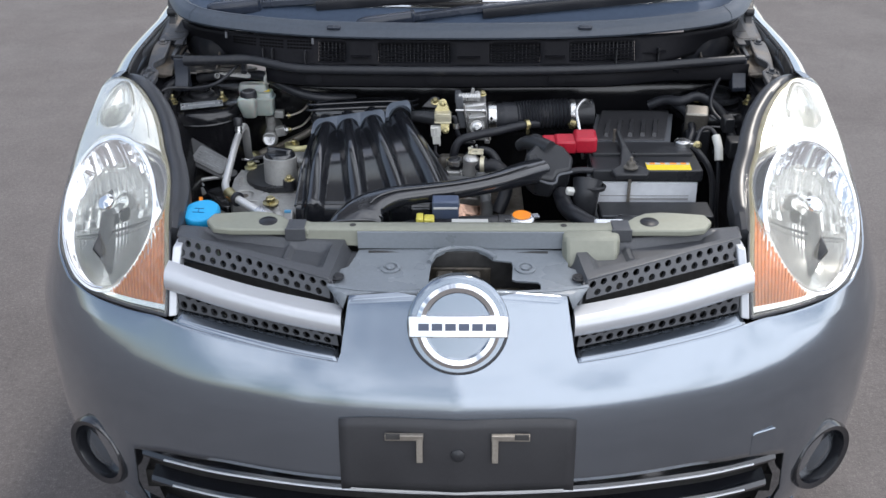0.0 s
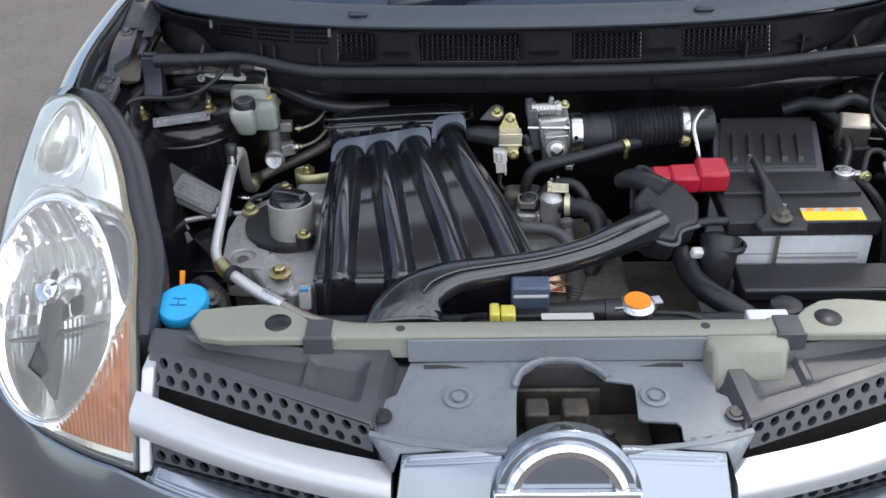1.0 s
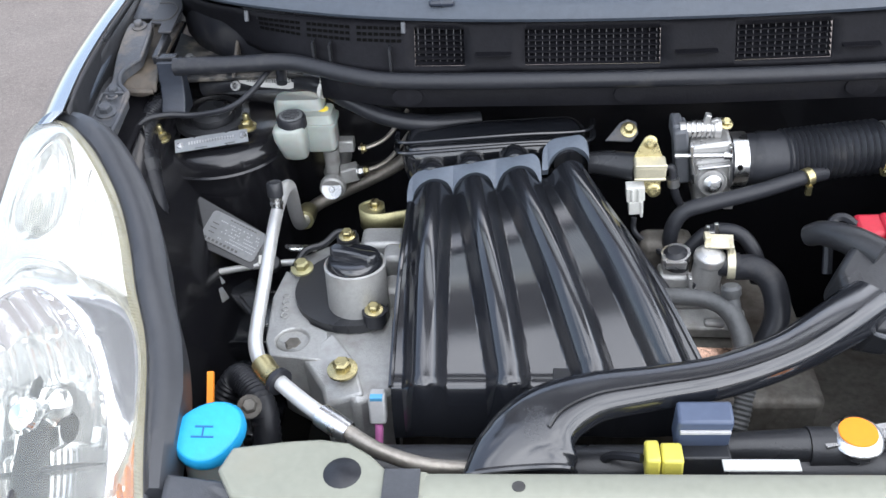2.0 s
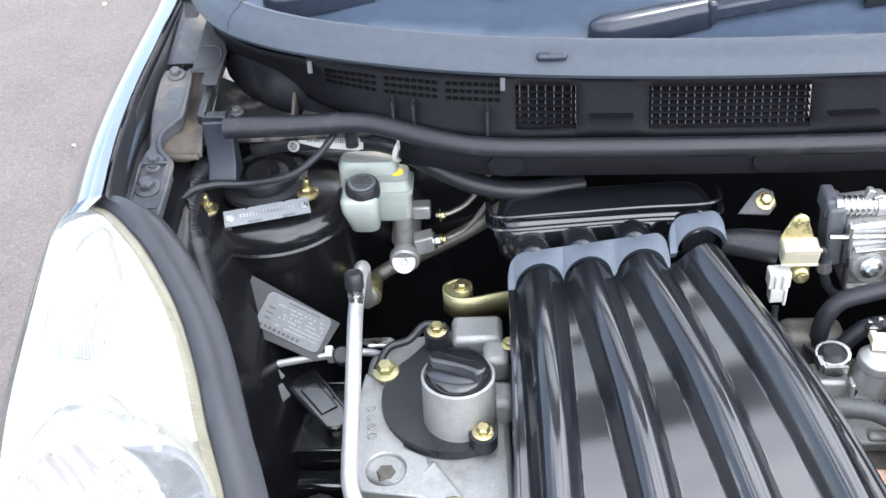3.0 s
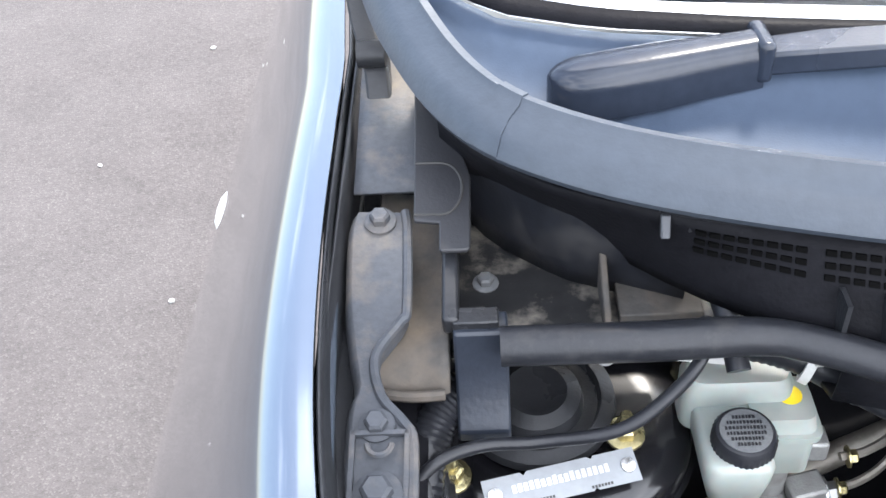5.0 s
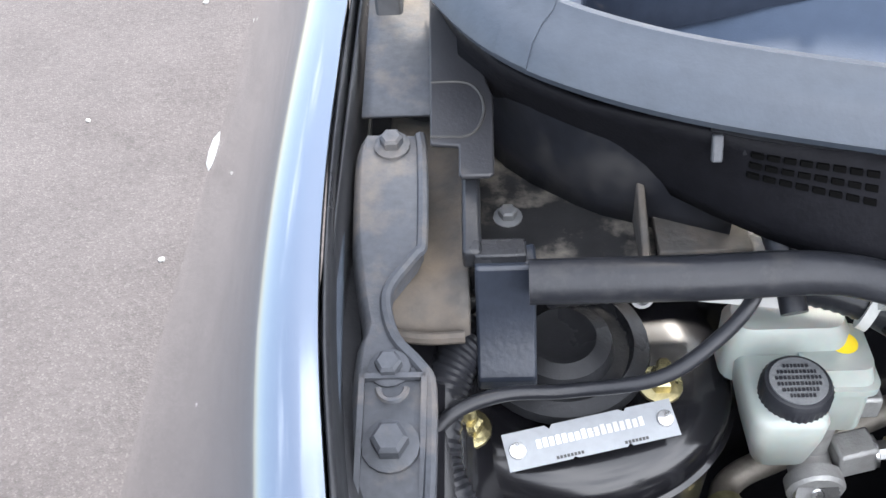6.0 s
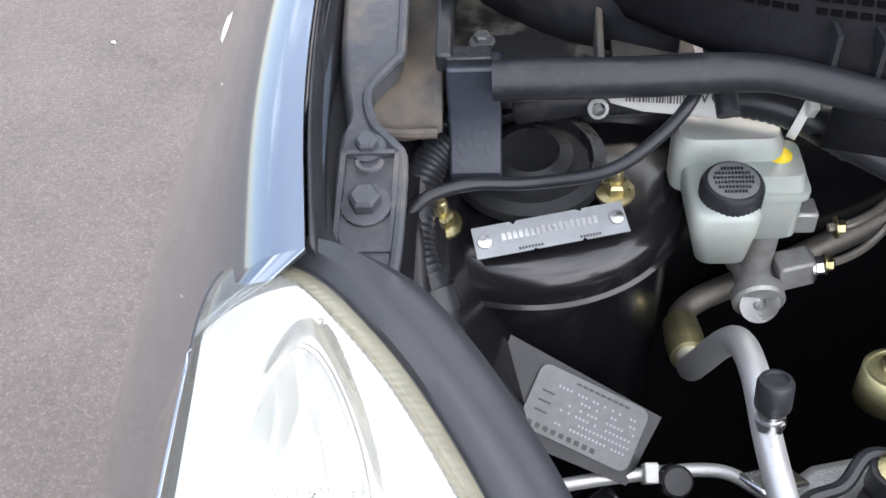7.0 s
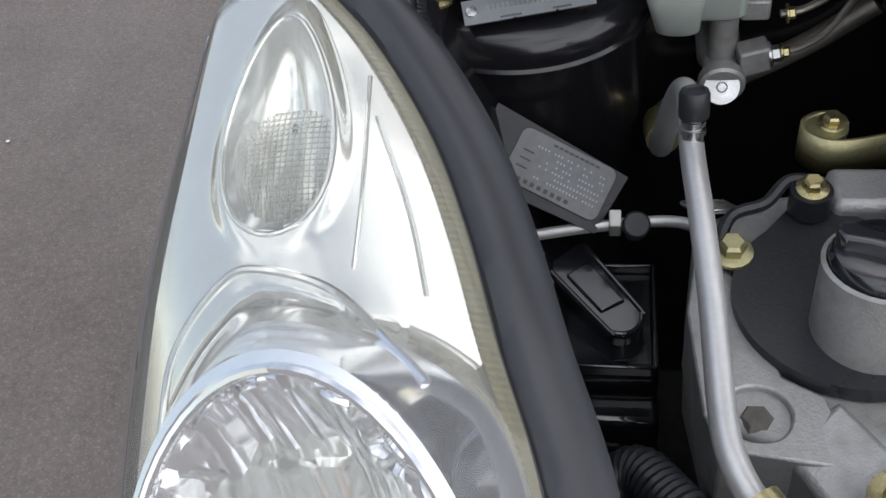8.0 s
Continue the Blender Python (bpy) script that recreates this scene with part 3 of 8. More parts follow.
# ---- fenders, mirrored ----
for sx in (-1, 1):
    FENDER_S = [s_at_y(y) for y in (*np.linspace(0.402, 0.530, 16), 0.532, 0.534, *np.linspace(0.55, 1.0, 22), *np.linspace(1.03, 1.75, 18))]

    def fender_f(u, v, sx=sx):
        s = FENDER_S[round(u * (len(FENDER_S) - 1))]
        y = np.interp(s, plan_len, PY)
        yy = y
        top = float(np.interp(yy, [0.40, 0.44, 0.48, 0.505, 0.52, 0.531], [0.845, 0.88, 0.922, 0.942, 0.950, 0.954])) if yy < 0.531 else 0.982
        v = 1 - (1 - v) ** 2.6
        z = 0.3 + (top - 0.3) * v
        p = skin(s, z)
        if yy < 0.531:
            k = min(range(len(LAMP_OUT)), key=lambda i: abs(LAMP_OUT[i].y - yy - 0.1 * max(0.0, yy - 0.40)))
            goal = LAMP_OUT[k] + V(0.003, 0, -0.002)
            w = max(0.0, (v - 0.88) / 0.12) ** 2
            p += (goal - skin(s, top)) * w
        p.x += max(0.0, y - 0.95) * 0.08 * max(0.0, (z - 0.8) / 0.18)
        return flip(p, sx)
    fen = part("fender", grid(fender_f, len(FENDER_S) - 1, 60), PAINT, car, "grey metallic front wing with a bright sky reflection", solid=0.003)
    # turned-down inner flange and gutter beside the wing
    fl = bmesh.new()
    loft(fl, [[flip((x0 - a, y, z0), sx) for a, z0 in ((0.0012, 0.9785), (0.0026, 0.972), (0.004, 0.940), (0.012, 0.934), (0.016, 0.90))]
              for x0, y in [(p.x + max(0, p.y - 0.97) * 0.08, p.y) for p in [skin(s_at_y(y), 0.982) for y in np.linspace(0.540, 1.25, 24)]]], closed=False)
    part("wing_flange", fl, BLACKP, fen, solid=0.0015)
    # side repeater
    rp = bmesh.new()
    rc = flip(skin(s_at_y(1.1), 0.74), sx)
    lathe(rp, rc - V(sx * 0.006, 0, 0), (sx, 0, 0.2), [(0.026, 0), (0.025, 0.006), (0.016, 0.010), (0, 0.011)], 20)
    for v in rp.verts:
        v.co.z = rc.z + (v.co.z - rc.z) * 0.45
    part("side_repeater", rp, WHITEC, fen, "small pale side repeater lamp")
    # wheel under the wing
    wh = thing("wheel", (sx * 0.74, 0.86, 0), "black tyre on a plain steel wheel", "wheel", "front wheels")
    bm = bmesh.new()
    lathe(bm, (sx * 0.66, 0.86, 0.295), (sx, 0, 0), [(0.19, 0), (0.27, 0), (0.292, 0.02), (0.295, 0.09), (0.292, 0.16), (0.27, 0.18), (0.19, 0.18)], 40)
    part("tyre", bm, TYRE, wh)
    bm = bmesh.new()
    lathe(bm, (sx * 0.68, 0.86, 0.295), (sx, 0, 0), [(0, 0), (0.19, 0), (0.19, 0.14), (0.17, 0.145), (0.15, 0.11), (0.05, 0.12), (0, 0.12)], 32)
    part("rim", bm, STEEL, wh)

# ---- headlamps ----
def pick(line, t):
    k = t * (len(line) - 1)
    i = min(int(k), len(line) - 2)
    return line[i].lerp(line[i + 1], k - i)


def lamp_point(u, v, bulge=0.034, sink=0.0):
    """Across a lamp from its inner edge (u 0) to its outer (u 1), and from its lower edge (v 0) to its tip."""
    a, b, low = pick(LAMP_IN, v), pick(LAMP_OUT, v), pick(LAMP_LOW, u)
    base = a.lerp(b, u) + (low - LAMP_LOW[0].lerp(LAMP_LOW[-1], u)) * (1 - v) ** 2
    n = V(0.30 + 0.35 * (u - 0.5), -0.62, 0.72).normalized()
    hump = (4 * u * (1 - u)) ** 0.7 * (math.sin(math.pi * min(1, max(0, v * 0.97 + 0.03))) ** 0.6)
    return base + n * (bulge * hump) - n * sink


def ease(a, b, x):
    t = min(1.0, max(0.0, (x - a) / (b - a)))
    return t * t * (3 - 2 * t)


# main reflector bowl: centre, axes and half sizes; then the parking bowl
BOWL_N = V(0.3076, -0.678, 0.650).normalized()
BOWL_C = V(0.6046, 0.2453, 0.8302)
BOWL_X = V(0.0248, 0.1671, 0.1668)
BOWL_X = (BOWL_X - BOWL_N * BOWL_X.dot(BOWL_N)).normalized()
BOWL_Y = BOWL_N.cross(BOWL_X)
BOWL_A, BOWL_B = 0.1355, 0.0909
PARK_N = V(0.2, -0.45, 0.87).normalized()
PARK_C = V(0.642, 0.480, 0.934) + PARK_N * 0.004
PARK_X = V(0.004, 0.102, 0.0525)
PARK_X = (PARK_X - PARK_N * PARK_X.dot(PARK_N)).normalized()
PARK_Y = PARK_N.cross(PARK_X)
PARK_A, PARK_B = 0.057, 0.027


def bowl_e(p):
    d = p - BOWL_C
    return math.hypot(d.dot(BOWL_X) / BOWL_A, d.dot(BOWL_Y) / BOWL_B)


def park_e(p):
    d = p - PARK_C
    x = d.dot(PARK_X) / PARK_A
    return math.hypot(x, d.dot(PARK_Y) / (PARK_B * max(0.3, 1 - 0.34 * x)))


def house(u, v):
    """The silvered housing: humped under the lens and drawn to the rims of both bowls."""
    d = 0.007 + 0.005 * math.sin(math.pi * u) ** 0.5 * min(1.0, (1 - v) * 9) ** 0.5
    p = lamp_point(u, 0.012 + v * 0.98, 0.032, d)
    e, k = bowl_e(p), park_e(p)
    wide = 1.10 + 0.22 * ease(0.25, 0.6, u)
    if e < wide:
        p -= BOWL_N * (p - BOWL_C).dot(BOWL_N) * (1 - ease(1.0, wide, e)) * ease(0.0, 0.05, u)
    if k < 1.4:
        p -= PARK_N * (p - PARK_C).dot(PARK_N) * (1 - ease(1.0, 1.25, k))
    if u > 0.9:
        p -= BOWL_N * 0.03 * ((u - 0.9) / 0.1) ** 0.6
    return p


HOUSE_PTS = [house(i / 60, j / 100) for i in range(61) for j in range(101)]


def on_house(x, y, lift=0.001):
    near = sorted(HOUSE_PTS, key=lambda q: (q.x - x) ** 2 + (q.y - y) ** 2)[:8]
    w = [1 / ((q.x - x) ** 2 + (q.y - y) ** 2 + 2e-6) for q in near]
    return V(x, y, sum(q.z * k for q, k in zip(near, w)) / sum(w) + lift)


def headlamp(sx):
    base = flip((0.6, 0.3, 0.68), sx)
    lamp = thing("headlamp", base, "large almond-shaped headlamp with a hazed lens, chrome bowls and amber corner", "headlamp", "headlamps")
    lens = part("lens", grid(lambda u, v: flip(lamp_point(u, v), sx), 32, 60), LENS, lamp, "clear lens hazed with age")
    lens.visible_shadow = False
    bm = grid(lambda u, v: flip(house(u, v), sx), 120, 190)
    gone = [f for i, f in enumerate(bm.faces) if (bowl_e(flip(f.calc_center_median(), sx)) < 0.98 and i % 120 > 5) or park_e(flip(f.calc_center_median(), sx)) < 0.97]
    bmesh.ops.delete(bm, geom=gone, context="FACES")
    part("housing", bm, LAMPGREY, lamp, "silvered inner housing")

    # main bowl: faceted above, finely ribbed below
    def bowl(u, v):
        a = u * math.tau
        r = 0.10 + 0.96 * v
        q1, q2 = r * math.cos(a), r * math.sin(a)
        if q1 > -0.12:
            col, row = math.floor(q2 * 7 + 0.5), math.floor(q1 * 3)
            f = 0.004 * math.sin(col * 2.4 + row * 1.7) + 0.0035 * math.cos((q2 * 7 + 0.5 - col - 0.5) * math.pi) * (1 if v < 0.97 else 0)
            h = -0.075 * (1 - r * r) + f * (0.2 < v < 0.90)
        else:
            h = -0.062 * (1 - r * r) + 0.0005 * math.cos((q2 + 0.3 * q1) * 90)
        if r > 1:
            h = 0.0
        return flip(BOWL_C + BOWL_X * (BOWL_A * q1) + BOWL_Y * (BOWL_B * q2) + BOWL_N * (h + 0.002), sx)
    part("reflector", grid(bowl, 180, 36), REFLECT, lamp, "faceted chrome reflector bowl")
    rim = bmesh.new()
    pts = [BOWL_C + BOWL_X * (BOWL_A * 1.005 * math.cos(k / 60 * math.tau)) + BOWL_Y * (BOWL_B * 1.005 * math.sin(k / 60 * math.tau)) + BOWL_N * 0.002 for k in range(61)]
    tube(rim, [flip(p, sx) for p in pts], 0.0026, 8, 1)
    part("reflector_rim", rim, LAMPGREY, lamp)
    at = BOWL_C + BOWL_X * 0.022 - BOWL_Y * 0.012 - BOWL_N * 0.062
    bulb = bmesh.new()
    lathe(bulb, flip(at, sx), flip(BOWL_N, sx), [(0.02, 0), (0.02, 0.012), (0.010, 0.02), (0.010, 0.04), (0.017, 0.045), (0.017, 0.054), (0.012, 0.060), (0, 0.062)], 20)
    part("bulb_shield", bulb, CHROME, lamp)
    # dark gap under the upper facets
    gap = bmesh.new()
    tube(gap, [flip(BOWL_C + BOWL_X * (BOWL_A * (-0.13 - 0.10 * math.cos(k * 0.9))) + BOWL_Y * (BOWL_B * k) - BOWL_N * (0.052 * (1 - k * k) - 0.006), sx) for k in (-0.8, -0.4, 0.0, 0.4, 0.75)], [0.001, 0.0025, 0.003, 0.0025, 0.001], 8)
    part("reflector_step", gap, TRIMG, lamp)

    # parking lamp near the tip: almond bowl with a ribbed capsule
    def oval(u, v):
        r = 0.05 + 0.95 * v
        t = u * math.tau
        x, y = r * math.cos(t), r * math.sin(t)
        return flip(PARK_C + PARK_X * (PARK_A * x) + PARK_Y * (PARK_B * y * (1 - 0.34 * x)) - PARK_N * (0.020 * (1 - r * r)), sx)
    part("parking_bowl", grid(oval, 40, 10), REFLECT, lamp, "small almond-shaped chrome bowl")
    line = [PARK_C + PARK_X * (PARK_A * math.cos(k / 40 * math.tau)) + PARK_Y * (PARK_B * math.sin(k / 40 * math.tau) * (1 - 0.34 * math.cos(k / 40 * math.tau))) for k in range(41)]
    rim = bmesh.new()
    tube(rim, [flip(p + PARK_N * 0.0004, sx) for p in line], 0.0015, 8, 1)
    part("parking_rim", rim, LAMPGREY, lamp)
    pr = bmesh.new()
    nx, ny = 15, 20
    pcc = V(0.637, 0.4595, 0.9245) + PARK_N * 0.002
    vs = {}
    for i in range(nx * 2 + 1):
        for j in range(ny * 2 + 1):
            x, y = (i / (nx * 2) - 0.5) * 0.044, (j / (ny * 2) - 0.5) * 0.056
            hgt = 0.0010 * ((i % 2) + (j % 2)) - 7.0 * (x * x + y * y * 0.7)
            vs[i, j] = pr.verts.new(flip(pcc + PARK_Y * x + PARK_X * y + PARK_N * hgt, sx))
    for i in range(nx * 2):
        for j in range(ny * 2):
            x, y = ((i + 0.5) / (nx * 2) - 0.5) * 0.044, ((j + 0.5) / (ny * 2) - 0.5) * 0.056
            if abs(x / 0.022) ** 3 + abs(y / 0.028) ** 3 < 1.0:
                pr.faces.new((vs[i, j], vs[i + 1, j], vs[i + 1, j + 1], vs[i, j + 1]))
    for v in [v for v in pr.verts if not v.link_faces]:
        pr.verts.remove(v)
    part("prism_lens", pr, PRISM, lamp, "ribbed clear prism over the parking bulb", smooth=False, solid=0.0015)
    # moulded lines of the housing: an arch round the main bowl and two long creases
    arch = [(0.694, 0.360), (0.6886, 0.391), (0.6634, 0.4115), (0.6428, 0.4125), (0.608, 0.400), (0.577, 0.369), (0.560, 0.350)]
    for pts, r in ((arch, 0.0022), ([(0.603, 0.500), (0.600, 0.45), (0.600, 0.409)], 0.0011), ([(0.597, 0.479), (0.578, 0.435), (0.567, 0.398)], 0.0013)):
        rg = bmesh.new()
        tube(rg, [flip(on_house(x, y), sx) for x, y in pts], r, 8)
        part("housing_ridge", rg, LAMPGREY, lamp)
    # amber corner: fluted, bounded by the main bowl
    am = grid(lambda u, v: flip(lamp_point(0.03 + 0.50 * u, 0.025 + v * 0.32, 0.02, 0.003 + 0.0022 * (1 if int(u * 40) % 2 else -1)), sx), 80, 40)
    gone = [f for f in am.faces if bowl_e(flip(f.calc_center_median(), sx)) < 1.045]
    bmesh.ops.delete(am, geom=gone, context="FACES")
    part("indicator_lens", am, AMBER, lamp, "fluted amber indicator lens", smooth=False)
    # yellowed serrated rim just under the lens, round the inner side and the tip
    ed = bmesh.new()
    rings = []
    for k in range(301):
        v = 0.10 + 0.88 * k / 300
        w = min(0.45, 0.0075 / max(0.004, (pick(LAMP_IN, v) - pick(LAMP_OUT, v)).length))
        rings.append([flip(lamp_point(u, v, 0.034, 0.0022 + z), sx) for u, z in ((0.0, 0), (w * 0.5, 0.0006 * (k % 2)), (w, 0.0012 + 0.0008 * (k % 2)))])
    loft(ed, rings, closed=False)
    part("lens_edge", ed, EDGEM, lamp, "yellowed serrated rim of the lens", smooth=False)
    # frame lip all round
    fr = bmesh.new()
    edge = [lamp_point(0, v) for v in np.linspace(0, 1, 50)] + [lamp_point(1, v) for v in np.linspace(0.99, 0, 50)] + [lamp_point(u, 0) for u in np.linspace(0.96, 0.0, 14)]
    tube(fr, [flip(p + V(0, 0.003, -0.004), sx) for p in edge], 0.0035, 6, 1)
    part("frame", fr, TRIMG, lamp)
    # black rubber gasket along the bay side and round the tip
    gk = bmesh.new()
    rings = []
    for k in range(61):
        t = k / 60
        v = 0.25 + 0.75 * t
        p = pick(LAMP_IN, v)
        d = pick(LAMP_IN, min(1, v + 0.02)) - pick(LAMP_IN, v - 0.02)
        inw = V(-d.y, d.x, 0).normalized()
        w = 0.032 * min(1.0, 0.6 + t * 2.0, (max(0.0, 1.02 - t) / 0.16) ** 0.5)
        rings.append([flip(q, sx) for q in (p + V(0, 0, -0.004), p + inw * 0.003 + V(0, 0, 0.0015), p + inw * w * 0.35 + V(0, 0, 0.005), p + inw * w * 0.75 + V(0, 0, 0.003), p + inw * w + V(0, 0, -0.005),
                                            p + inw * w + V(0, 0, -0.045), p + V(0, 0.004, -0.05))])
    loft(gk, rings)
    part("gasket", gk, GASKET, lamp, "grey-black rubber gasket on the bay side")
    return lamp


for sx in (-1, 1):
    headlamp(sx)

# ---- grille ----
def grille_side(sx):
    g = thing("grille", flip((0.33, 0.05, 0.69), sx), "dark perforated grille with a silver crossbar beside the nose", "grille", "grille halves")
    P0, P1 = V(0.205, 0.060, 0.790), V(0.468, 0.150, 0.818)
    # upper perforated panel: slopes from its top edge forward and down
    def holed(name, tl, tr, bl, br, nx, ny, hole, stagger):
        bm = bmesh.new()
        f = lambda u, v: tl.lerp(tr, u).lerp(bl.lerp(br, u), v)  # noqa: E731
        n = (tr - tl).cross(bl - tl).normalized()
        if n.y > 0:
            n = -n
        for j in range(ny):
            off = (j % 2) * stagger
            cells = [(i + off) / (nx + 0.5) for i in range(nx)]
            for i, u0 in enumerate(cells):
                u1, v0, v1 = u0 + 1 / (nx + 0.5), j / ny, (j + 1) / ny
                if i == 0:
                    u0 = 0
                if i == nx - 1:
                    u1 = 1
                cu, cv = (cells[i] + cells[i] + 1 / (nx + 0.5)) / 2, (v0 + v1) / 2
                ru, rv = hole[0] / (nx + 0.5), hole[1] / ny
                ring, sq, deep = [], [], []
                for k in range(12):
                    a = (k + 0.5) / 12 * math.tau
                    ca, sa = math.cos(a), math.sin(a)
                    p = f(cu + ru * ca, cv + rv * sa)
                    ring.append(bm.verts.new(flip(p, sx)))
                    deep.append(bm.verts.new(flip(p - n * 0.008, sx)))
                    m = max(abs(ca), abs(sa))
                    sq.append(bm.verts.new(flip(f(min(max(cu + (u1 - u0) / 2 * ca / m if 0 < i < nx - 1 else (u1 if ca > 0 else u0) if abs(ca) == m else cu + (ca / m) * (u1 - cu if ca > 0 else cu - u0), u0), u1), min(max(cv + 0.5 / ny * sa / m, v0), v1)), sx)))
                for k in range(12):
                    q = (k + 1) % 12
                    bm.faces.new((sq[k], sq[q], ring[q], ring[k]))
                    bm.faces.new((ring[k], ring[q], deep[q], deep[k]))
        return part(name, bm, TRIMG, g, smooth=False, clean=True)
    holed("upper_mesh", V(0.206, 0.070, 0.796), V(0.466, 0.168, 0.824), V(0.203, 0.057, 0.770), V(0.465, 0.140, 0.801), 14, 2, (0.30, 0.36), 0.5)
    holed("lower_mesh", V(0.192, 0.022, 0.731), V(0.455, 0.092, 0.767), V(0.188, 0.014, 0.708), V(0.455, 0.084, 0.733), 15, 2, (0.34, 0.38), 0.5)
    # Dark bar behind the mesh gives its holes their shade.
    bk = bmesh.new()
    box(bk, flip((0.335, 0.130, 0.735), sx), (0.30, 0.02, 0.09), (0, 0, sx * 17))
    part("backing", bk, DARK, g)
    # silver crossbar
    cb = bmesh.new()
    rings = []
    for k in range(17):
        t = k / 16
        p = V(0.182, 0.010, 0.7445).lerp(V(0.474, 0.090, 0.781), t)
        h = 0.0185
        p.y -= 0.012 * math.sin(math.pi * t)
        rings.append([flip(p + V(0, 0.035, h + 0.002), sx)] + [flip(p + V(0, 0.012 - 0.018 * math.cos(a) ** 0.8, h * math.sin(a)), sx) for a in np.linspace(1.45, -1.45, 11)] + [flip(p + V(0, 0.04, -h * 0.6), sx)])
    loft(cb, rings)
    part("crossbar", cb, SILVER, g, "silver painted crossbar")
    # silver end post beside the lamp
    ep = bmesh.new()
    loft(ep, [[flip(V(0.470, 0.068, 0.727) + d, sx), flip(V(0.457, 0.072, 0.727) + d, sx), flip(V(0.455, 0.10, 0.727) + d, sx), flip(V(0.470, 0.10, 0.727) + d, sx)] for d in (V(0, 0, 0), V(0.0, 0.03, 0.045), V(0.0, 0.075, 0.09))])
    part("end_post", ep, SILVER, g, bevel=0.002)
    # dark lower ledge between mesh and bumper
    part("ledge", grid(lambda u, v: flip((skin(s_at_x(0.186 + 0.289 * u), 0.6995 + 0.0215 * u) + V(0, 0.002, 0)).lerp(V(0.188, 0.0175, 0.7065).lerp(V(0.457, 0.0865, 0.7325), u), v), sx), 24, 3), PAINT, g, "body-coloured ledge below the mesh", solid=0.003)
    # dark side wall of the nose
    sw = bmesh.new()
    loft(sw, [[flip(p, sx) for p in (V(0.172, -0.010, 0.700), V(0.200, 0.066, 0.792))], [flip(p, sx) for p in (V(0.190, 0.03, 0.700), V(0.212, 0.10, 0.790))]], closed=False)
    part("nose_side", sw, TRIMG, g, solid=0.003)
    return g


for sx in (-1, 1):
    grille_side(sx)

# ---- the bay: added dark slab for its deep shade, walls, firewall ----
bay = thing("engine_bay_shell", (0, 0.45, 0.3), "black-painted engine bay walls and firewall under a film of dust", "engine bay")
part("bay_shade_slab", boxes(((0, 0.51, 0.33), (1.16, 0.74, 0.04))), DARK, bay)
part("firewall", grid(lambda u, v: V(-0.62 + 1.24 * u, 0.80, 0.32 + 0.58 * v), 20, 12), BAYPAINT, bay, solid=0.01)
for sx in (-1, 1):
    part("side_wall", grid(lambda u, v, sx=sx: flip((0.50 + 0.12 * max(0, v - 0.55) / 0.45, 0.18 + 0.60 * u, 0.34 + 0.58 * v * (0.78 + 0.22 * u)), sx), 14, 12), BAYPAINT, bay, solid=0.006)
part("radiator_core", boxes(((0, 0.235, 0.55), (0.80, 0.03, 0.46))), DARK, bay)
part("engine_block", boxes(((-0.12, 0.50, 0.55), (0.50, 0.22, 0.36)), ((0.20, 0.52, 0.50), (0.3, 0.25, 0.25)), ((-0.012, 0.578, 0.755), (0.06, 0.036, 0.09))), DIRTY, bay, "grimy engine block deep in the bay", bevel=0.01)

# ---- radiator support panel ----
sup = thing("radiator_support", (0, 0.2, 0.79), "pale grey-green steel crossmember over the radiator", "crossmember")
bm = bmesh.new()
loft(bm, [[V(x, y, z) for y, z in ((0.180, 0.800), (0.182, 0.829), (0.188, 0.832), (0.206, 0.832), (0.212, 0.828), (0.214, 0.80))] for x in np.linspace(-0.262, 0.262, 9)])
beam = part("beam", bm, BRKT, sup, bevel=0.0015)
for sx in (-1, 1):
    # slotted hole: a proud dark disc for the shade inside it
    bm = bmesh.new()
    lathe(bm, (sx * 0.177, 0.195, 0.8315), (0, 0, 1), [(0.0055, 0), (0.0055, 0.0012), (0, 0.0012)], 16)
    part("beam_hole_dark", bm, DARK, sup)
    # outer gusset with the rubber bump stop
    bm = bmesh.new()
    m = plane_at((0, 0, 0.822), (1, 0, 0), (0, -0.05, 1))
    pts = [(0.25, 0.1795), (0.25, 0.211), (0.286, 0.213), (0.30, 0.228), (0.320, 0.241), (0.345, 0.245), (0.372, 0.243), (0.42, 0.236), (0.428, 0.212), (0.412, 0.186), (0.38, 0.1795)]
    plate(bm, m, [(x * sx, y) for x, y in (pts if sx > 0 else pts[::-1])], 0.012)
    part("gusset", bm, BRKT, sup, bevel=0.003)
    bm = bmesh.new()
    lathe(bm, (sx * 0.322, 0.209, 0.820), (0, -0.05, 1), [(0.017, 0), (0.0165, 0.012), (0.014, 0.014), (0, 0.0145)], 20)
    part("bump_stop", bm, RUBBER, sup, "round black rubber bump stop")
    bm = bmesh.new()
    box(bm, (sx * 0.272, 0.195, 0.8315), (0.030, 0.034, 0.006))
    box(bm, (sx * 0.272, 0.1765, 0.823), (0.034, 0.004, 0.022))
    part("clip", bm, TRIMG, sup, bevel=0.001)

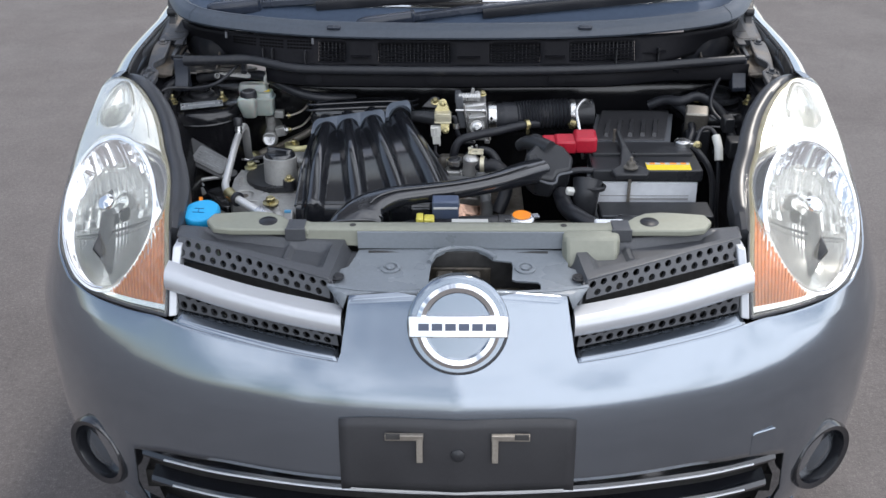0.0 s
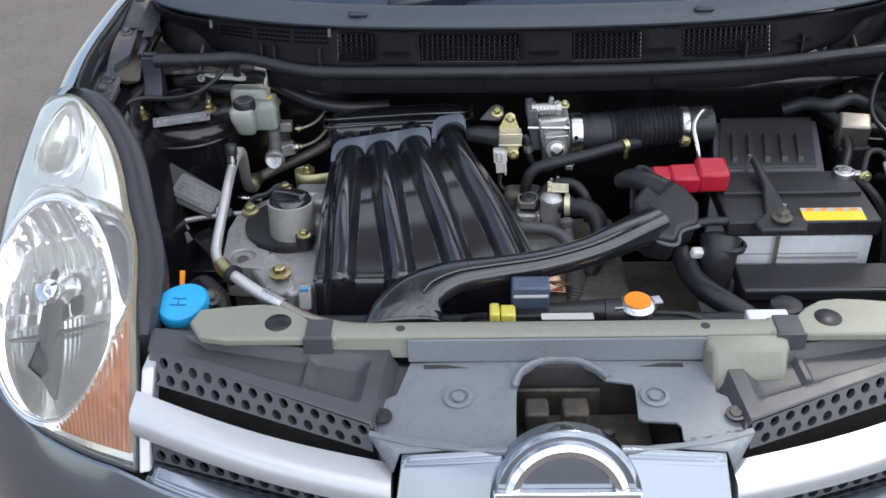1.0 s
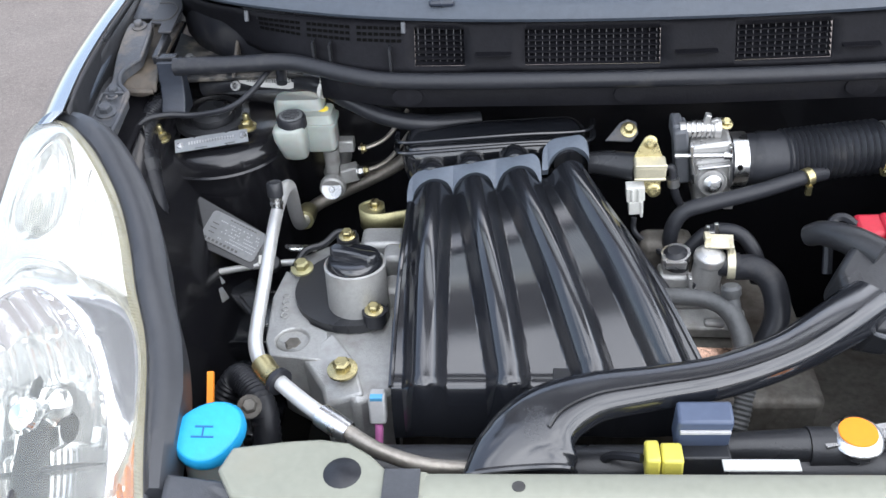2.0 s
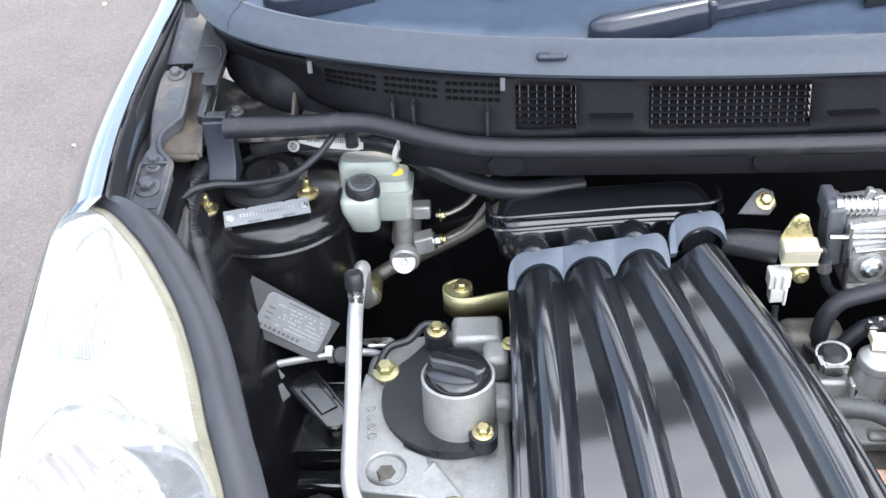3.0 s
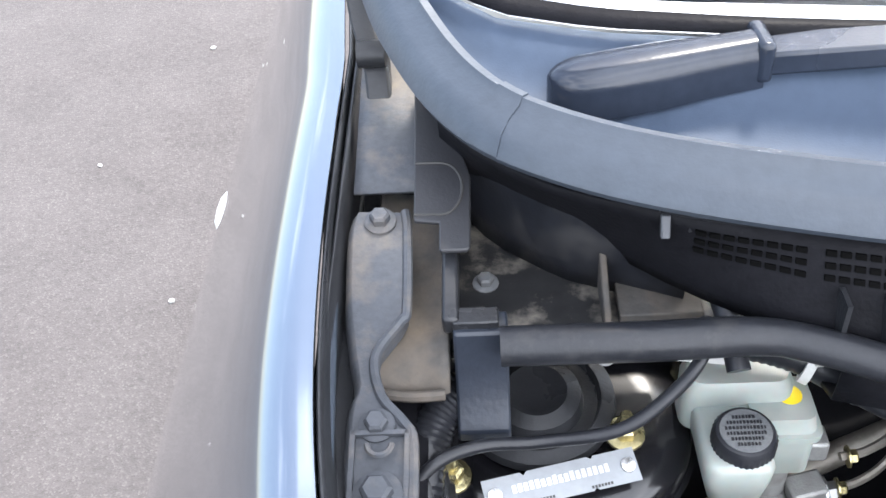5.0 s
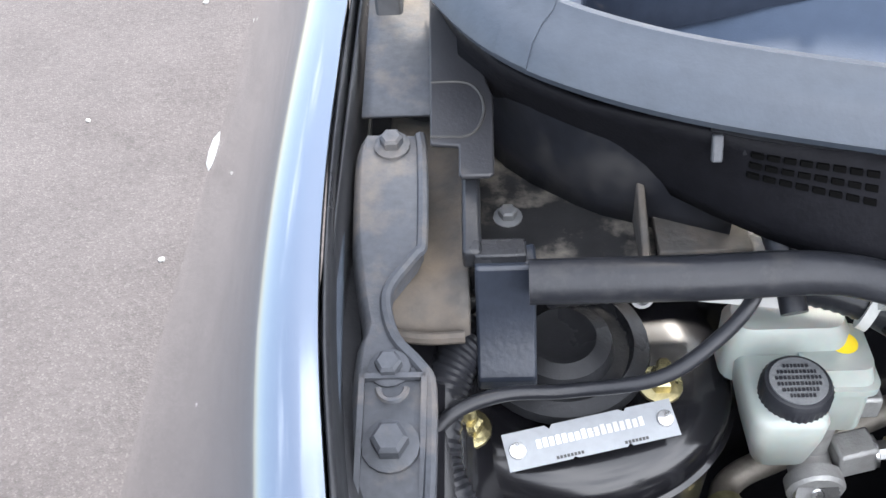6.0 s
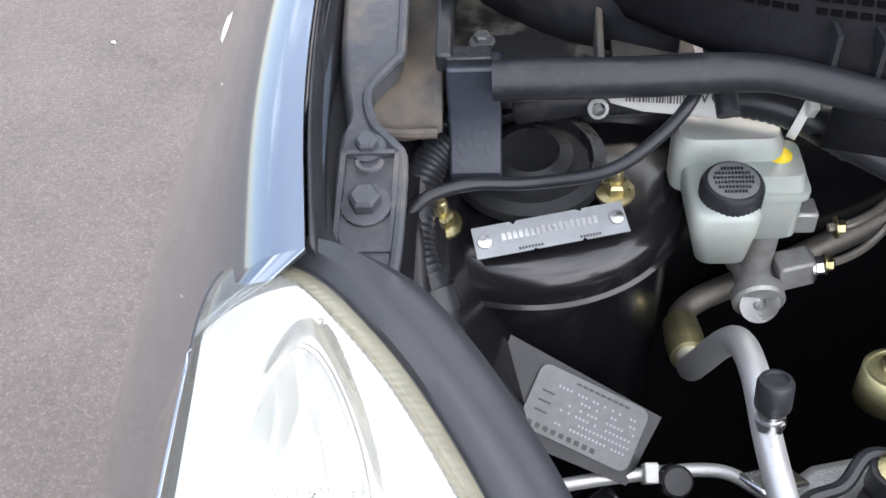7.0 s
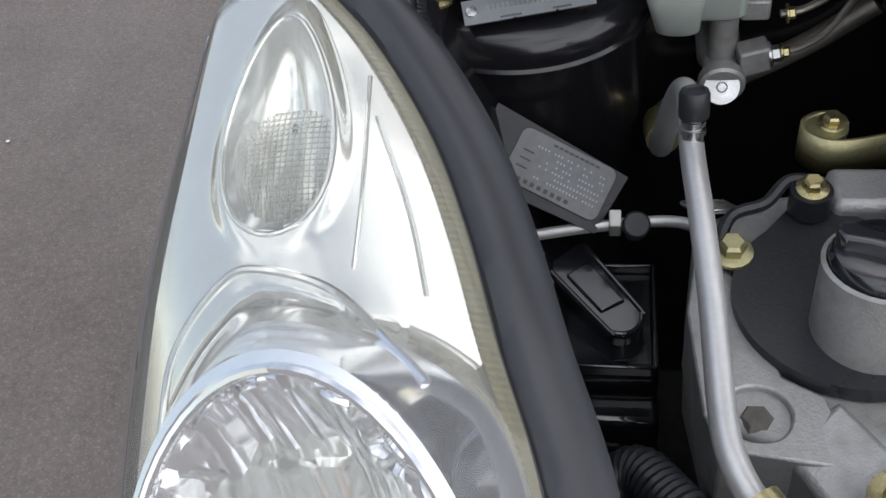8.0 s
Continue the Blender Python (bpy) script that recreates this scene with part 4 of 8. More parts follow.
# ---- plastic top cover of the grille, with the latch opening ----
cover = thing("grille_top_cover", (0, 0.1, 0.76), "grey plastic cover over the grille with an open latch hole", "cover")
COVER_OUT = [(-0.166, 0.178), (-0.180, 0.128), (-0.205, 0.116), (-0.207, 0.06), (-0.16, 0.040), (-0.10, 0.027), (-0.05, 0.020), (0.0, 0.018), (0.05, 0.020), (0.10, 0.027),
             (0.16, 0.040), (0.207, 0.06), (0.205, 0.116), (0.180, 0.128), (0.186, 0.178)]
COVER_HOLE = [(-0.049, 0.034), (-0.046, 0.10), (-0.044, 0.131), (-0.036, 0.155), (-0.018, 0.170), (0.006, 0.175), (0.030, 0.171), (0.048, 0.158), (0.058, 0.145), (0.088, 0.140),
              (0.090, 0.132), (0.087, 0.086), (0.092, 0.082), (0.128, 0.080), (0.132, 0.074), (0.130, 0.040), (0.07, 0.030), (0.0, 0.028)]


def cover_z(x, y):
    """The height of the cover: flat, with a raised lip where it meets the nose."""
    d = y - 0.018 - 0.042 * (abs(x) / 0.207) ** 2
    return float(np.interp(d, [0.0, 0.010, 0.016, 0.10, 0.16], [0.802, 0.801, 0.790, 0.791, 0.797])) - 0.010 * (abs(x) / 0.2) ** 2 * max(0, 1 - d / 0.1)


def cover_mesh():
    bm = bmesh.new()
    edges = []
    for loop in (COVER_OUT, COVER_HOLE):
        pts = []
        for (x0, y0), (x1, y1) in zip(loop, loop[1:] + loop[:1]):
            n = max(1, int(math.hypot(x1 - x0, y1 - y0) / 0.008))
            pts += [(x0 + (x1 - x0) * k / n, y0 + (y1 - y0) * k / n) for k in range(n)]
        vs = [bm.verts.new((x, y, 0)) for x, y in pts]
        edges += [bm.edges.new((a, b)) for a, b in zip(vs, vs[1:] + vs[:1])]
    bmesh.ops.triangle_fill(bm, edges=edges, use_beauty=True)
    for _ in range(3):
        bmesh.ops.subdivide_edges(bm, edges=[e for e in bm.edges if e.calc_length() > 0.012], cuts=1)
        bmesh.ops.triangulate(bm, faces=[f for f in bm.faces if len(f.verts) > 3])
    for v in bm.verts:
        v.co.z = cover_z(v.co.x, v.co.y)
    return bm


part("panel", cover_mesh(), COVERM, cover, "blue-grey moulded panel", smooth=False, solid=0.003)
bm = bmesh.new()
tube(bm, [(x * 1.06 - 0.0005, y + 0.002, cover_z(x, y) + 0.003) for x, y in COVER_HOLE[2:9]], 0.004, 8, 5)
part("opening_rim", bm, COVERM, cover)
# flange that closes the step down to the nose


def flange(u, v):
    x = -0.207 + 0.414 * u
    y = float(np.interp(x, [q[0] for q in COVER_OUT[3:12]], [q[1] for q in COVER_OUT[3:12]]))
    s = s_at_x(abs(x) * 0.86)
    low = skin(s, top_of_bumper(s)) + V(0, 0.006, -0.003)
    low.x = x * 0.87
    return V(x, y, cover_z(x, y) - 0.001).lerp(low, v)


part("front_flange", grid(flange, 48, 3), COVERM, cover, solid=0.002)
part("beam_facing", boxes(((0.008, 0.1775, 0.813), (0.352, 0.004, 0.03))), COVERM, cover)
for sx in (-1, 1):
    bm = bmesh.new()
    lathe(bm, (sx * 0.110, 0.119, 0.791), (0, -0.1, 1), [(0.0165, 0), (0.0165, 0.003), (0.0115, 0.0035), (0.0105, 0.0005), (0.0075, 0.0005), (0.007, 0.004), (0, 0.0045)], 28)
    part("push_rivet", bm, COVERM, cover)
    bm = bmesh.new()
    lathe(bm, (sx * 0.194, 0.092, 0.789), (0, -0.1, 1), [(0.011, 0), (0.011, 0.002), (0.007, 0.002), (0.006, 0.0035), (0, 0.0035)], 20)
    part("push_rivet", bm, BLACKP, cover)
    # side cover between grille and crossmember, with a sunk field
    def side_f(u, v, sx=sx):
        u = -0.2 + 1.2 * u
        a = V(0.206, 0.072, 0.797).lerp(V(0.468, 0.168, 0.825), u)
        b = V(0.190, 0.182, 0.812).lerp(V(0.475, 0.215, 0.822), u)
        p = a.lerp(b, v)
        well = min(1.0, max(0.0, min((u - 0.06) / 0.05, (0.86 - u) / 0.1, (v - 0.22) / 0.12, (0.86 - v) / 0.1)))
        p.z -= 0.013 * well
        if 0.28 < u < 0.34:
            p.z += 0.006 * well
        p.z -= 0.022 * min(1, max(0, -u / 0.03))
        return flip(p, sx)
    part("side_cover", grid(side_f, 60, 24), TRIMG, cover, "dark moulded side cover", solid=0.003)
bm = bmesh.new()
loft(bm, [[V(x, 0.181, 0.831), V(x, 0.158 + 0.008 * e, 0.8265 - 0.004 * e), V(x, 0.145 + 0.02 * e, 0.805), V(x, 0.136 + 0.02 * e, 0.780), V(x, 0.181, 0.776)] for x, e in ((0.174, 1), (0.181, 0), (0.225, 0), (0.260, 0), (0.268, 1))])
part("pale_bracket", bm, BRKT, sup, "pale grey-green bracket under the crossmember", bevel=0.004)
# latch in the opening
latch = thing("bonnet_latch", (0, 0.1, 0.74), "dirty steel bonnet latch down in the opening", "latch")
part("latch_plate", boxes(((0.0, 0.155, 0.748), (0.11, 0.006, 0.05)), ((0.045, 0.10, 0.735), (0.13, 0.10, 0.006))), LATCHM, latch, bevel=0.002)
bm = bmesh.new()
box(bm, (-0.022, 0.118, 0.765), (0.028, 0.03, 0.03))
box(bm, (0.022, 0.118, 0.765), (0.03, 0.03, 0.03))
part("latch_jaw", bm, LATCHM, latch, bevel=0.004)
bm = bmesh.new()
for x, y in ((0.06, 0.115), (0.075, 0.085), (0.05, 0.08)):
    lathe(bm, (x, y, 0.738), (0, 0, 1), [(0.009, 0), (0.009, 0.008), (0.005, 0.01), (0, 0.01)], 12)
part("latch_bolt", bm, LATCHM, latch)
# Dark plates below and behind the latch stand for the opening's shade.
part("latch_shade", boxes(((0.02, 0.10, 0.70), (0.26, 0.15, 0.02)), ((0.0, 0.170, 0.75), (0.30, 0.006, 0.09))), DARK, latch)

# ---- cowl, windscreen and wipers ----
STRIP_HALF = [(0, 0.704, 1.022), (0.13, 0.707, 1.022), (0.255, 0.717, 1.022), (0.36, 0.731, 1.024), (0.47, 0.757, 1.028), (0.535, 0.784, 1.031),
              (0.575, 0.815, 1.035), (0.605, 0.865, 1.044), (0.628, 0.93, 1.060), (0.648, 1.05, 1.095), (0.664, 1.18, 1.15)]
STRIP = smooth_line([(-x, y, z) for x, y, z in STRIP_HALF[::-1]][:-1] + STRIP_HALF, 6)
cowl = thing("cowl", (0, 0.75, 0.9), "black plastic cowl with vent louvres under the windscreen", "cowl")


def normals(line):
    out = []
    for i in range(len(line)):
        d = line[min(i + 1, len(line) - 1)] - line[max(i - 1, 0)]
        out.append(V(d.y, -d.x, 0).normalized())
    return out


STRIP_N = normals(STRIP)
bm = bmesh.new()
prof = [(-0.010, 0.006), (-0.007, 0.013), (-0.002, 0.014), (0.001, 0.010), (0.010, 0.007), (0.017, 0.001), (0.022, -0.010), (0.020, -0.014), (0.010, -0.008), (-0.006, -0.006)]
loft(bm, [[p + n * a + V(0, 0, b) for a, b in prof] for p, n in zip(STRIP, STRIP_N)])
part("bonnet_seal", bm, SEAL, cowl, "weathered grey rubber bonnet seal strip")
for x in (-0.256, 0.256):
    i = min(range(len(STRIP)), key=lambda k: abs(STRIP[k].x - x))
    bm = bmesh.new()
    box(bm, STRIP[i] + V(0, -0.008, 0.001), (0.028, 0.031, 0.0085), (-30, 0, 0))
    part("seal_clip", bm, WIPERM, cowl, bevel=0.003)
for x0 in (-0.565, 0.565):
    i = min(range(len(STRIP)), key=lambda k: abs(STRIP[k].x - x0))
    part("seal_joint", loft(bmesh.new(), [[p + n * a * 1.02 + V(0, 0, b + 0.001) for a, b in prof] for p, n in zip(STRIP[i - 1:i + 2], STRIP_N[i - 1:i + 2])]), SEAL, cowl)

# front wall of the cowl under the strip
VENTS = [(-0.288, -0.232), (-0.165, -0.018), (0.062, 0.165), (0.225, 0.36)]


def wall_y(x, v):
    """v 0 under the strip, 1 at the foot of the wall."""
    i = np.interp(abs(x), [p[0] for p in STRIP_HALF], [p[1] for p in STRIP_HALF])
    foot = np.interp(abs(x), [0, 0.31, 0.36, 0.42, 0.47, 0.52, 0.6], [0.676, 0.684, 0.694, 0.716, 0.752, 0.80, 0.87])
    return (i - 0.008) * (1 - v) + foot * v


XS = sorted({*np.linspace(-0.60, 0.60, 61), *[x for v in VENTS for x in v]})


def wall_mesh():
    bm = bmesh.new()
    vs = [0, 0.18, 0.36, 0.54, 0.72, 0.86, 1.0]
    rows = [[bm.verts.new((x, wall_y(x, v), 1.006 - 0.054 * v)) for x in XS] for v in vs]
    for j in range(len(vs) - 1):
        for i in range(len(XS) - 1):
            xm = (XS[i] + XS[i + 1]) / 2
            if 0 < j < 5 and any(a < xm < b for a, b in VENTS):
                continue
            bm.faces.new((rows[j][i], rows[j][i + 1], rows[j + 1][i + 1], rows[j + 1][i]))
    return bm


part("front_wall", wall_mesh(), WALLM, cowl, solid=0.004, bevel=0.0)
for a, b in VENTS:
    for k in range(7):
        v = 0.2 + 0.65 * k / 6
        bm = bmesh.new()
        z = 1.006 - 0.054 * v
        loft(bm, [[V(x, wall_y(x, v) + dy, z + dz) for dy, dz in ((0.001, -0.0008), (0.001, 0.0008), (0.012, 0.003), (0.012, 0.0015))] for x in np.linspace(a, b, 6)])
        part("vent_louvre", bm, WALLM, cowl)
    n_up = max(4, int((b - a) / 0.0075))
    bm = bmesh.new()
    for k in range(n_up):
        x = a + (b - a) * (k + 0.5) / n_up
        box(bm, (x, wall_y(x, 0.5) + 0.004, 0.979), (0.0009, 0.002, 0.042), (-20, 0, 0))
    part("vent_mesh", bm, BLACKP, cowl, smooth=False)
    # Dark plate behind the louvres in place of the shade inside.
    part("vent_shade", boxes((((a + b) / 2, 0.755, 0.98), (b - a + 0.01, 0.003, 0.06))), DARK, cowl)
# long slotted panel beside the vents
for sx in (-1,):
    bm = bmesh.new()
    loft(bm, [[V(sx * x, wall_y(x, v) - 0.004, 1.006 - 0.054 * v) for v in (0.05, 0.5)] for x in np.linspace(0.295, 0.49, 14)], closed=False)
    slotted = part("slotted_panel", bm, BLACKP, cowl, "black panel with three rows of small slots")
    # Slots are thin proud plates with the inner shade put into their colour.
    for r in range(3):
        for k in range(27):
            if k % 9 == 8:
                continue
            x = 0.305 + k * 0.0066
            v = 0.16 + 0.11 * r
            rings = []
            for xx in (x - 0.0024, x + 0.0024):
                ys = [wall_y(xx, 0.05) + (wall_y(xx, 0.5) - wall_y(xx, 0.05)) * (w - 0.05) / 0.45 for w in (v - 0.024, v + 0.024)]
                za, zb = 1.006 - 0.054 * (v - 0.024), 1.006 - 0.054 * (v + 0.024)
                rings.append([V(sx * xx, ys[0] - 0.0037, za), V(sx * xx, ys[0] - 0.0058, za), V(sx * xx, ys[1] - 0.0058, zb), V(sx * xx, ys[1] - 0.0037, zb)])
            bm = bmesh.new()
            loft(bm, rings)
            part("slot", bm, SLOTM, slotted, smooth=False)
    bm = bmesh.new()
    loft(bm, [[V(sx * x, wall_y(x, 0.02) - 0.006 + dy, 1.008 + dz) for dy, dz in ((-0.002, 0), (0.002, 0.002), (0.002, -0.003))] for x in np.linspace(0.295, 0.49, 14)])
    part("panel_edge", bm, BLACKP, cowl)
    for x in (0.487, 0.300):
        bm = bmesh.new()
        box(bm, (sx * x, wall_y(x, 0.1) - 0.008, 0.999), (0.005, 0.004, 0.013), (-20, 0, 0))
        part("clip_tab", bm, GREYP, cowl, bevel=0.001)
for x in (-0.405, -0.315, -0.385, 0.32, 0.41):
    bm = bmesh.new()
    box(bm, (x, wall_y(abs(x), 0.75) - 0.006, 0.966), (0.0025, 0.014, 0.034))
    part("wall_rib", bm, BLACKP, cowl)
for x, w in ((-0.20, 0.04), (0.02, 0.045), (0.195, 0.04), (0.40, 0.05)):
    bm = bmesh.new()
    box(bm, (x, wall_y(abs(x), 0.62) - 0.004, 0.974), (w, 0.018, 0.0016))
    part("wall_ledge", bm, WALLM, cowl)
# rubber-sealed front edge: long tube across the bay
seal_pts = [(-0.572, 0.712, 0.955), (-0.50, 0.710, 0.957), (-0.445, 0.709, 0.959), (-0.415, 0.702, 0.958), (-0.36, 0.682, 0.953), (-0.31, 0.672, 0.950),
            (-0.2, 0.666, 0.950), (0, 0.662, 0.950), (0.2, 0.666, 0.950), (0.36, 0.682, 0.951), (0.47, 0.703, 0.953), (0.59, 0.724, 0.955)]
bm = bmesh.new()
tube(bm, seal_pts, [0.0105] * 3 + [0.0095] * 12, 14, 8)
part("bay_seal", bm, RUBBER, cowl, "thick black rubber seal tube across the bay")
# panel under the seal, back to the firewall
bm = bmesh.new()
loft(bm, [[V(x, y0 + 0.004, 0.948), V(x, y0 + 0.008, 0.915), V(x, y0 + 0.03, 0.905), V(x, 0.80, 0.895)] for x, y0 in
          [(x, float(np.interp(abs(x), [0, 0.31, 0.42, 0.47], [0.664, 0.672, 0.705, 0.712]))) for x in np.linspace(-0.40, 0.60, 40)]], closed=False)
part("lower_panel", bm, WALLM, cowl, solid=0.003)
for x in (-0.298, -0.05, 0.2):
    bm = bmesh.new()
    lathe(bm, (x, 0.668 + abs(x) * 0.02, 0.929), (0, -1, 0.2), [(0.011, 0), (0.011, 0.003), (0.004, 0.0045), (0, 0.0045)], 16)
    for v in bm.verts:
        v.co.x = x + (v.co.x - x) * 1.6
    part("panel_hole", bm, WALLM, cowl)
# dusty shelf in both rear corners
for sx in (-1, 1):
    bm = bmesh.new()
    plate(bm, plane_at((0, 0, 0.927), (1, 0, 0), (0, 0, 1)), [(x * sx, y) for x, y in ((0.43, 0.742), (0.60, 0.735), (0.612, 0.87), (0.56, 0.83), (0.50, 0.79), (0.43, 0.76))][::sx], 0.006)
    part("corner_shelf", bm, SHELFM, cowl, "dusty black corner shelf", bevel=0.002)
    part("corner_wall", grid(lambda u, v, sx=sx: flip((0.47 + 0.145 * u, np.interp(0.47 + 0.145 * u, [0.47, 0.535, 0.575, 0.605, 0.62], [0.762, 0.790, 0.824, 0.876, 0.92]), 0.925 + (0.09 + 0.02 * u) * v), sx), 12, 6), CORNERM, cowl, solid=0.003)
    hexbolt("shelf_bolt", flip((0.579, 0.788, 0.927), sx), (0, -0.1, 1), cowl, 0.009, PLATEM)
    bm = bmesh.new()
    loft(bm, [[flip((x, y, z), sx) for y, z in ((0.735, 0.927), (0.750, 0.938), (0.787, 0.957), (0.792, 0.927))] for x in (0.511, 0.515)])
    box(bm, flip((0.483, 0.774, 0.9315), sx), (0.046, 0.046, 0.006))
    part("shelf_rib", bm, DUSTY, cowl, bevel=0.001)
    bm = bmesh.new()
    tube(bm, [flip((0.452, 0.76, 0.95), sx), flip((0.452, 0.735, 0.945), sx), flip((0.449, 0.712, 0.93), sx)], [0.009, 0.0065, 0.0065], 12)
    part("drain_spout", bm, RUBBER, cowl)
# grained top panel between strip and glass
BASE_HALF = [(0, 0.815, 1.042), (0.2, 0.825, 1.043), (0.337, 0.842, 1.046), (0.43, 0.853, 1.047), (0.51, 0.868, 1.047), (0.57, 0.89, 1.048), (0.61, 0.925, 1.056), (0.64, 1.0, 1.085), (0.66, 1.1, 1.13)]
bx = [p[0] for p in BASE_HALF]


def base_at(x):
    return V(x, np.interp(abs(x), bx, [p[1] for p in BASE_HALF]), np.interp(abs(x), bx, [p[2] for p in BASE_HALF]))


def strip_at(x):
    h = [p[0] for p in STRIP_HALF]
    return V(x, np.interp(abs(x), h, [p[1] for p in STRIP_HALF]), np.interp(abs(x), h, [p[2] for p in STRIP_HALF]))


def top_panel(u, v):
    x = -0.63 + 1.26 * u
    p = strip_at(x).lerp(base_at(x), v)
    p.z += -0.026 * math.sin(math.pi * min(1, v * 1.15)) * (1 - (abs(x) / 0.66) ** 4) - 0.004
    return p


part("top_panel", grid(top_panel, 60, 12), COWLM, cowl, "grained plastic panel below the glass, blue-grey from sky sheen in its colour", solid=0.003)
screen = thing("windscreen", (0, 0.9, 1.0), "sloping windscreen glass with a dark lower band", "windscreen")


def glass_f(u, v):
    x = -0.64 + 1.28 * u
    b = base_at(x)
    up = v * 0.85
    return V(x * (1 - 0.10 * v), b.y + up * 0.86, b.z + up * 0.53 + 0.02 * math.sin(math.pi * v) * (1 - (x / 0.7) ** 2))


gl = part("glass", grid(glass_f, 64, 16), GLASS, screen, solid=0.004)
gl.visible_shadow = False
part("black_band", grid(lambda u, v: glass_f(u, -0.007 + v * (0.011 + 0.012 * max(0, abs(2 * u - 1) - 0.6))) + V(0, -0.002, 0.0065), 64, 2), WALLM, screen, solid=0.001)
dash = part("dashboard", grid(lambda u, v: V(-0.6 + 1.2 * u, 0.90 + 0.65 * v + 0.06 * abs(2 * u - 1) ** 3, 1.02 + 0.03 * math.sin(math.pi * v) - 0.03 * (2 * u - 1) ** 4), 20, 10), DASH, None, solid=0.01)
tagged(dash, "pale grey dashboard top behind the glass", "dashboard")
for sx in (-1, 1):
    bm = bmesh.new()
    loft(bm, [[flip(V(x, y, z) + d, sx) for d in (V(-0.02, -0.01, 0.01), V(0.03, 0, 0.0), V(0.045, 0.05, -0.02), V(-0.01, 0.05, -0.03))] for x, y, z in ((0.655, 1.08, 1.10), (0.65, 1.25, 1.21), (0.63, 1.45, 1.34), (0.60, 1.68, 1.47))])
    part("pillar", bm, PAINT, screen, "grey painted windscreen pillar", bevel=0.006)
    # bonnet hinge arm in the corner
    bm = bmesh.new()
    loft(bm, [[flip(V(x, y, z) + d, sx) for d in (V(-0.008, 0, 0), V(0.008, 0, 0), V(0.008, 0.02, 0.004), V(-0.008, 0.02, 0.004))] for x, y, z in ((0.640, 0.88, 0.955), (0.644, 0.92, 0.99), (0.654, 0.955, 1.01), (0.660, 0.985, 1.03), (0.664, 1.0, 1.08))])
    hinge = part("bonnet_hinge", bm, BLACKP, car, "black steel bonnet hinge arm", bevel=0.002)
    bm = bmesh.new()
    lathe(bm, flip((0.650, 0.93, 1.0), sx), (-sx, 0, 0), [(0.009, -0.006), (0.009, 0.012), (0.005, 0.014), (0, 0.014)], 12)
    part("pivot", bm, BLACKP, hinge)


# ---- open bonnet, held up above the bay ----
def bonnet_f(u, v, drop=0.0):
    x = -0.63 + 1.26 * u
    a = strip_at(x) + V(0, 0.02, 0.016)
    b = V(x, 0.07 + 0.42 * (abs(x) / 0.63) ** 3, 0.845 + 0.10 * (abs(x) / 0.63) ** 2)
    p = a.lerp(b, v)
    p.z += 0.055 * math.sin(math.pi * v) * (1 - 0.5 * (x / 0.63) ** 2) - drop
    return Matrix.Translation((0, 1.0, 1.075)) @ pose(0, 0, 0, -70) @ (p - V(0, 1.0, 1.075))


bonnet = part("bonnet", grid(bonnet_f, 24, 18), PAINT, car, "open grey metallic bonnet leaning back over the windscreen", solid=0.002)
part("bonnet_frame", grid(lambda u, v: bonnet_f(0.03 + 0.94 * u, 0.04 + 0.92 * v, 0.02), 40, 30), UNDERP, bonnet, solid=0.002)


def wiper(pts, base):
    w = thing("wiper", base, "black wiper arm with a rounded pivot cover lying on the cowl", "wiper", "wipers")
    p = [V(*q) for q in pts]
    d = (p[1] - p[0]).normalized()
    s = V(-d.y, d.x, 0).normalized()
    bm = bmesh.new()
    rings = []
    for t, k in ((0, 0.2), (0.02, 0.5), (0.05, 0.72), (0.1, 0.9), (0.16, 1.0), (0.35, 1.0), (0.55, 0.95), (0.75, 0.82), (1.0, 0.76)):
        c = p[0].lerp(p[1], t)
        h = 0.02 * (0.6 + 0.4 * k)
        rings.append([c + s * (0.017 * k) * math.copysign(abs(math.cos(q)) ** 0.7, math.cos(q)) + V(0, 0, h * (0.95 * abs(math.sin(q)) ** 0.7 - 0.1)) for q in np.linspace(math.pi, 0, 15)] + [c + s * 0.017 * k + V(0, 0, -0.6 * h), c - s * 0.017 * k + V(0, 0, -0.6 * h)])
    loft(bm, rings)
    part("pivot_cover", bm, WIPERM, w)
    bm = bmesh.new()
    box(bm, p[1] + V(0, 0, 0.004), (0.009, 0.029, 0.024), (0, 0, math.degrees(math.atan2(d.y, d.x))))
    part("knuckle", bm, WIPERM, w, bevel=0.003)
    line = smooth_line(pts[1:], 6)
    bm = bmesh.new()
    rings = []
    for i, q in enumerate(line):
        dd = (line[min(i + 1, len(line) - 1)] - line[max(0, i - 1)]).normalized()
        ss = V(-dd.y, dd.x, 0).normalized()
        k = 0.0135 - 0.006 * i / len(line)
        rings.append([q + ss * k + V(0, 0, -0.004), q + ss * k * 0.9 + V(0, 0, 0.009), q - ss * k * 0.9 + V(0, 0, 0.009), q - ss * k + V(0, 0, -0.004)])
    loft(bm, rings)
    part("arm", bm, WIPERM, w, bevel=0.002)
    bm = bmesh.new()
    n0 = len(line) // 3
    loft(bm, [[q + V(0, -0.016 + a, -0.004 + b) for a, b in ((-0.004, 0), (-0.002, 0.008), (0.004, 0.008), (0.004, -0.006), (0, -0.012))] for q in line[n0:]])
    part("blade", bm, RUBBER, w)


wiper([(-0.541, 0.830, 1.028), (-0.427, 0.838, 1.040), (-0.304, 0.828, 1.050), (-0.15, 0.835, 1.058), (0.05, 0.85, 1.066)], (-0.53, 0.83, 1.0))
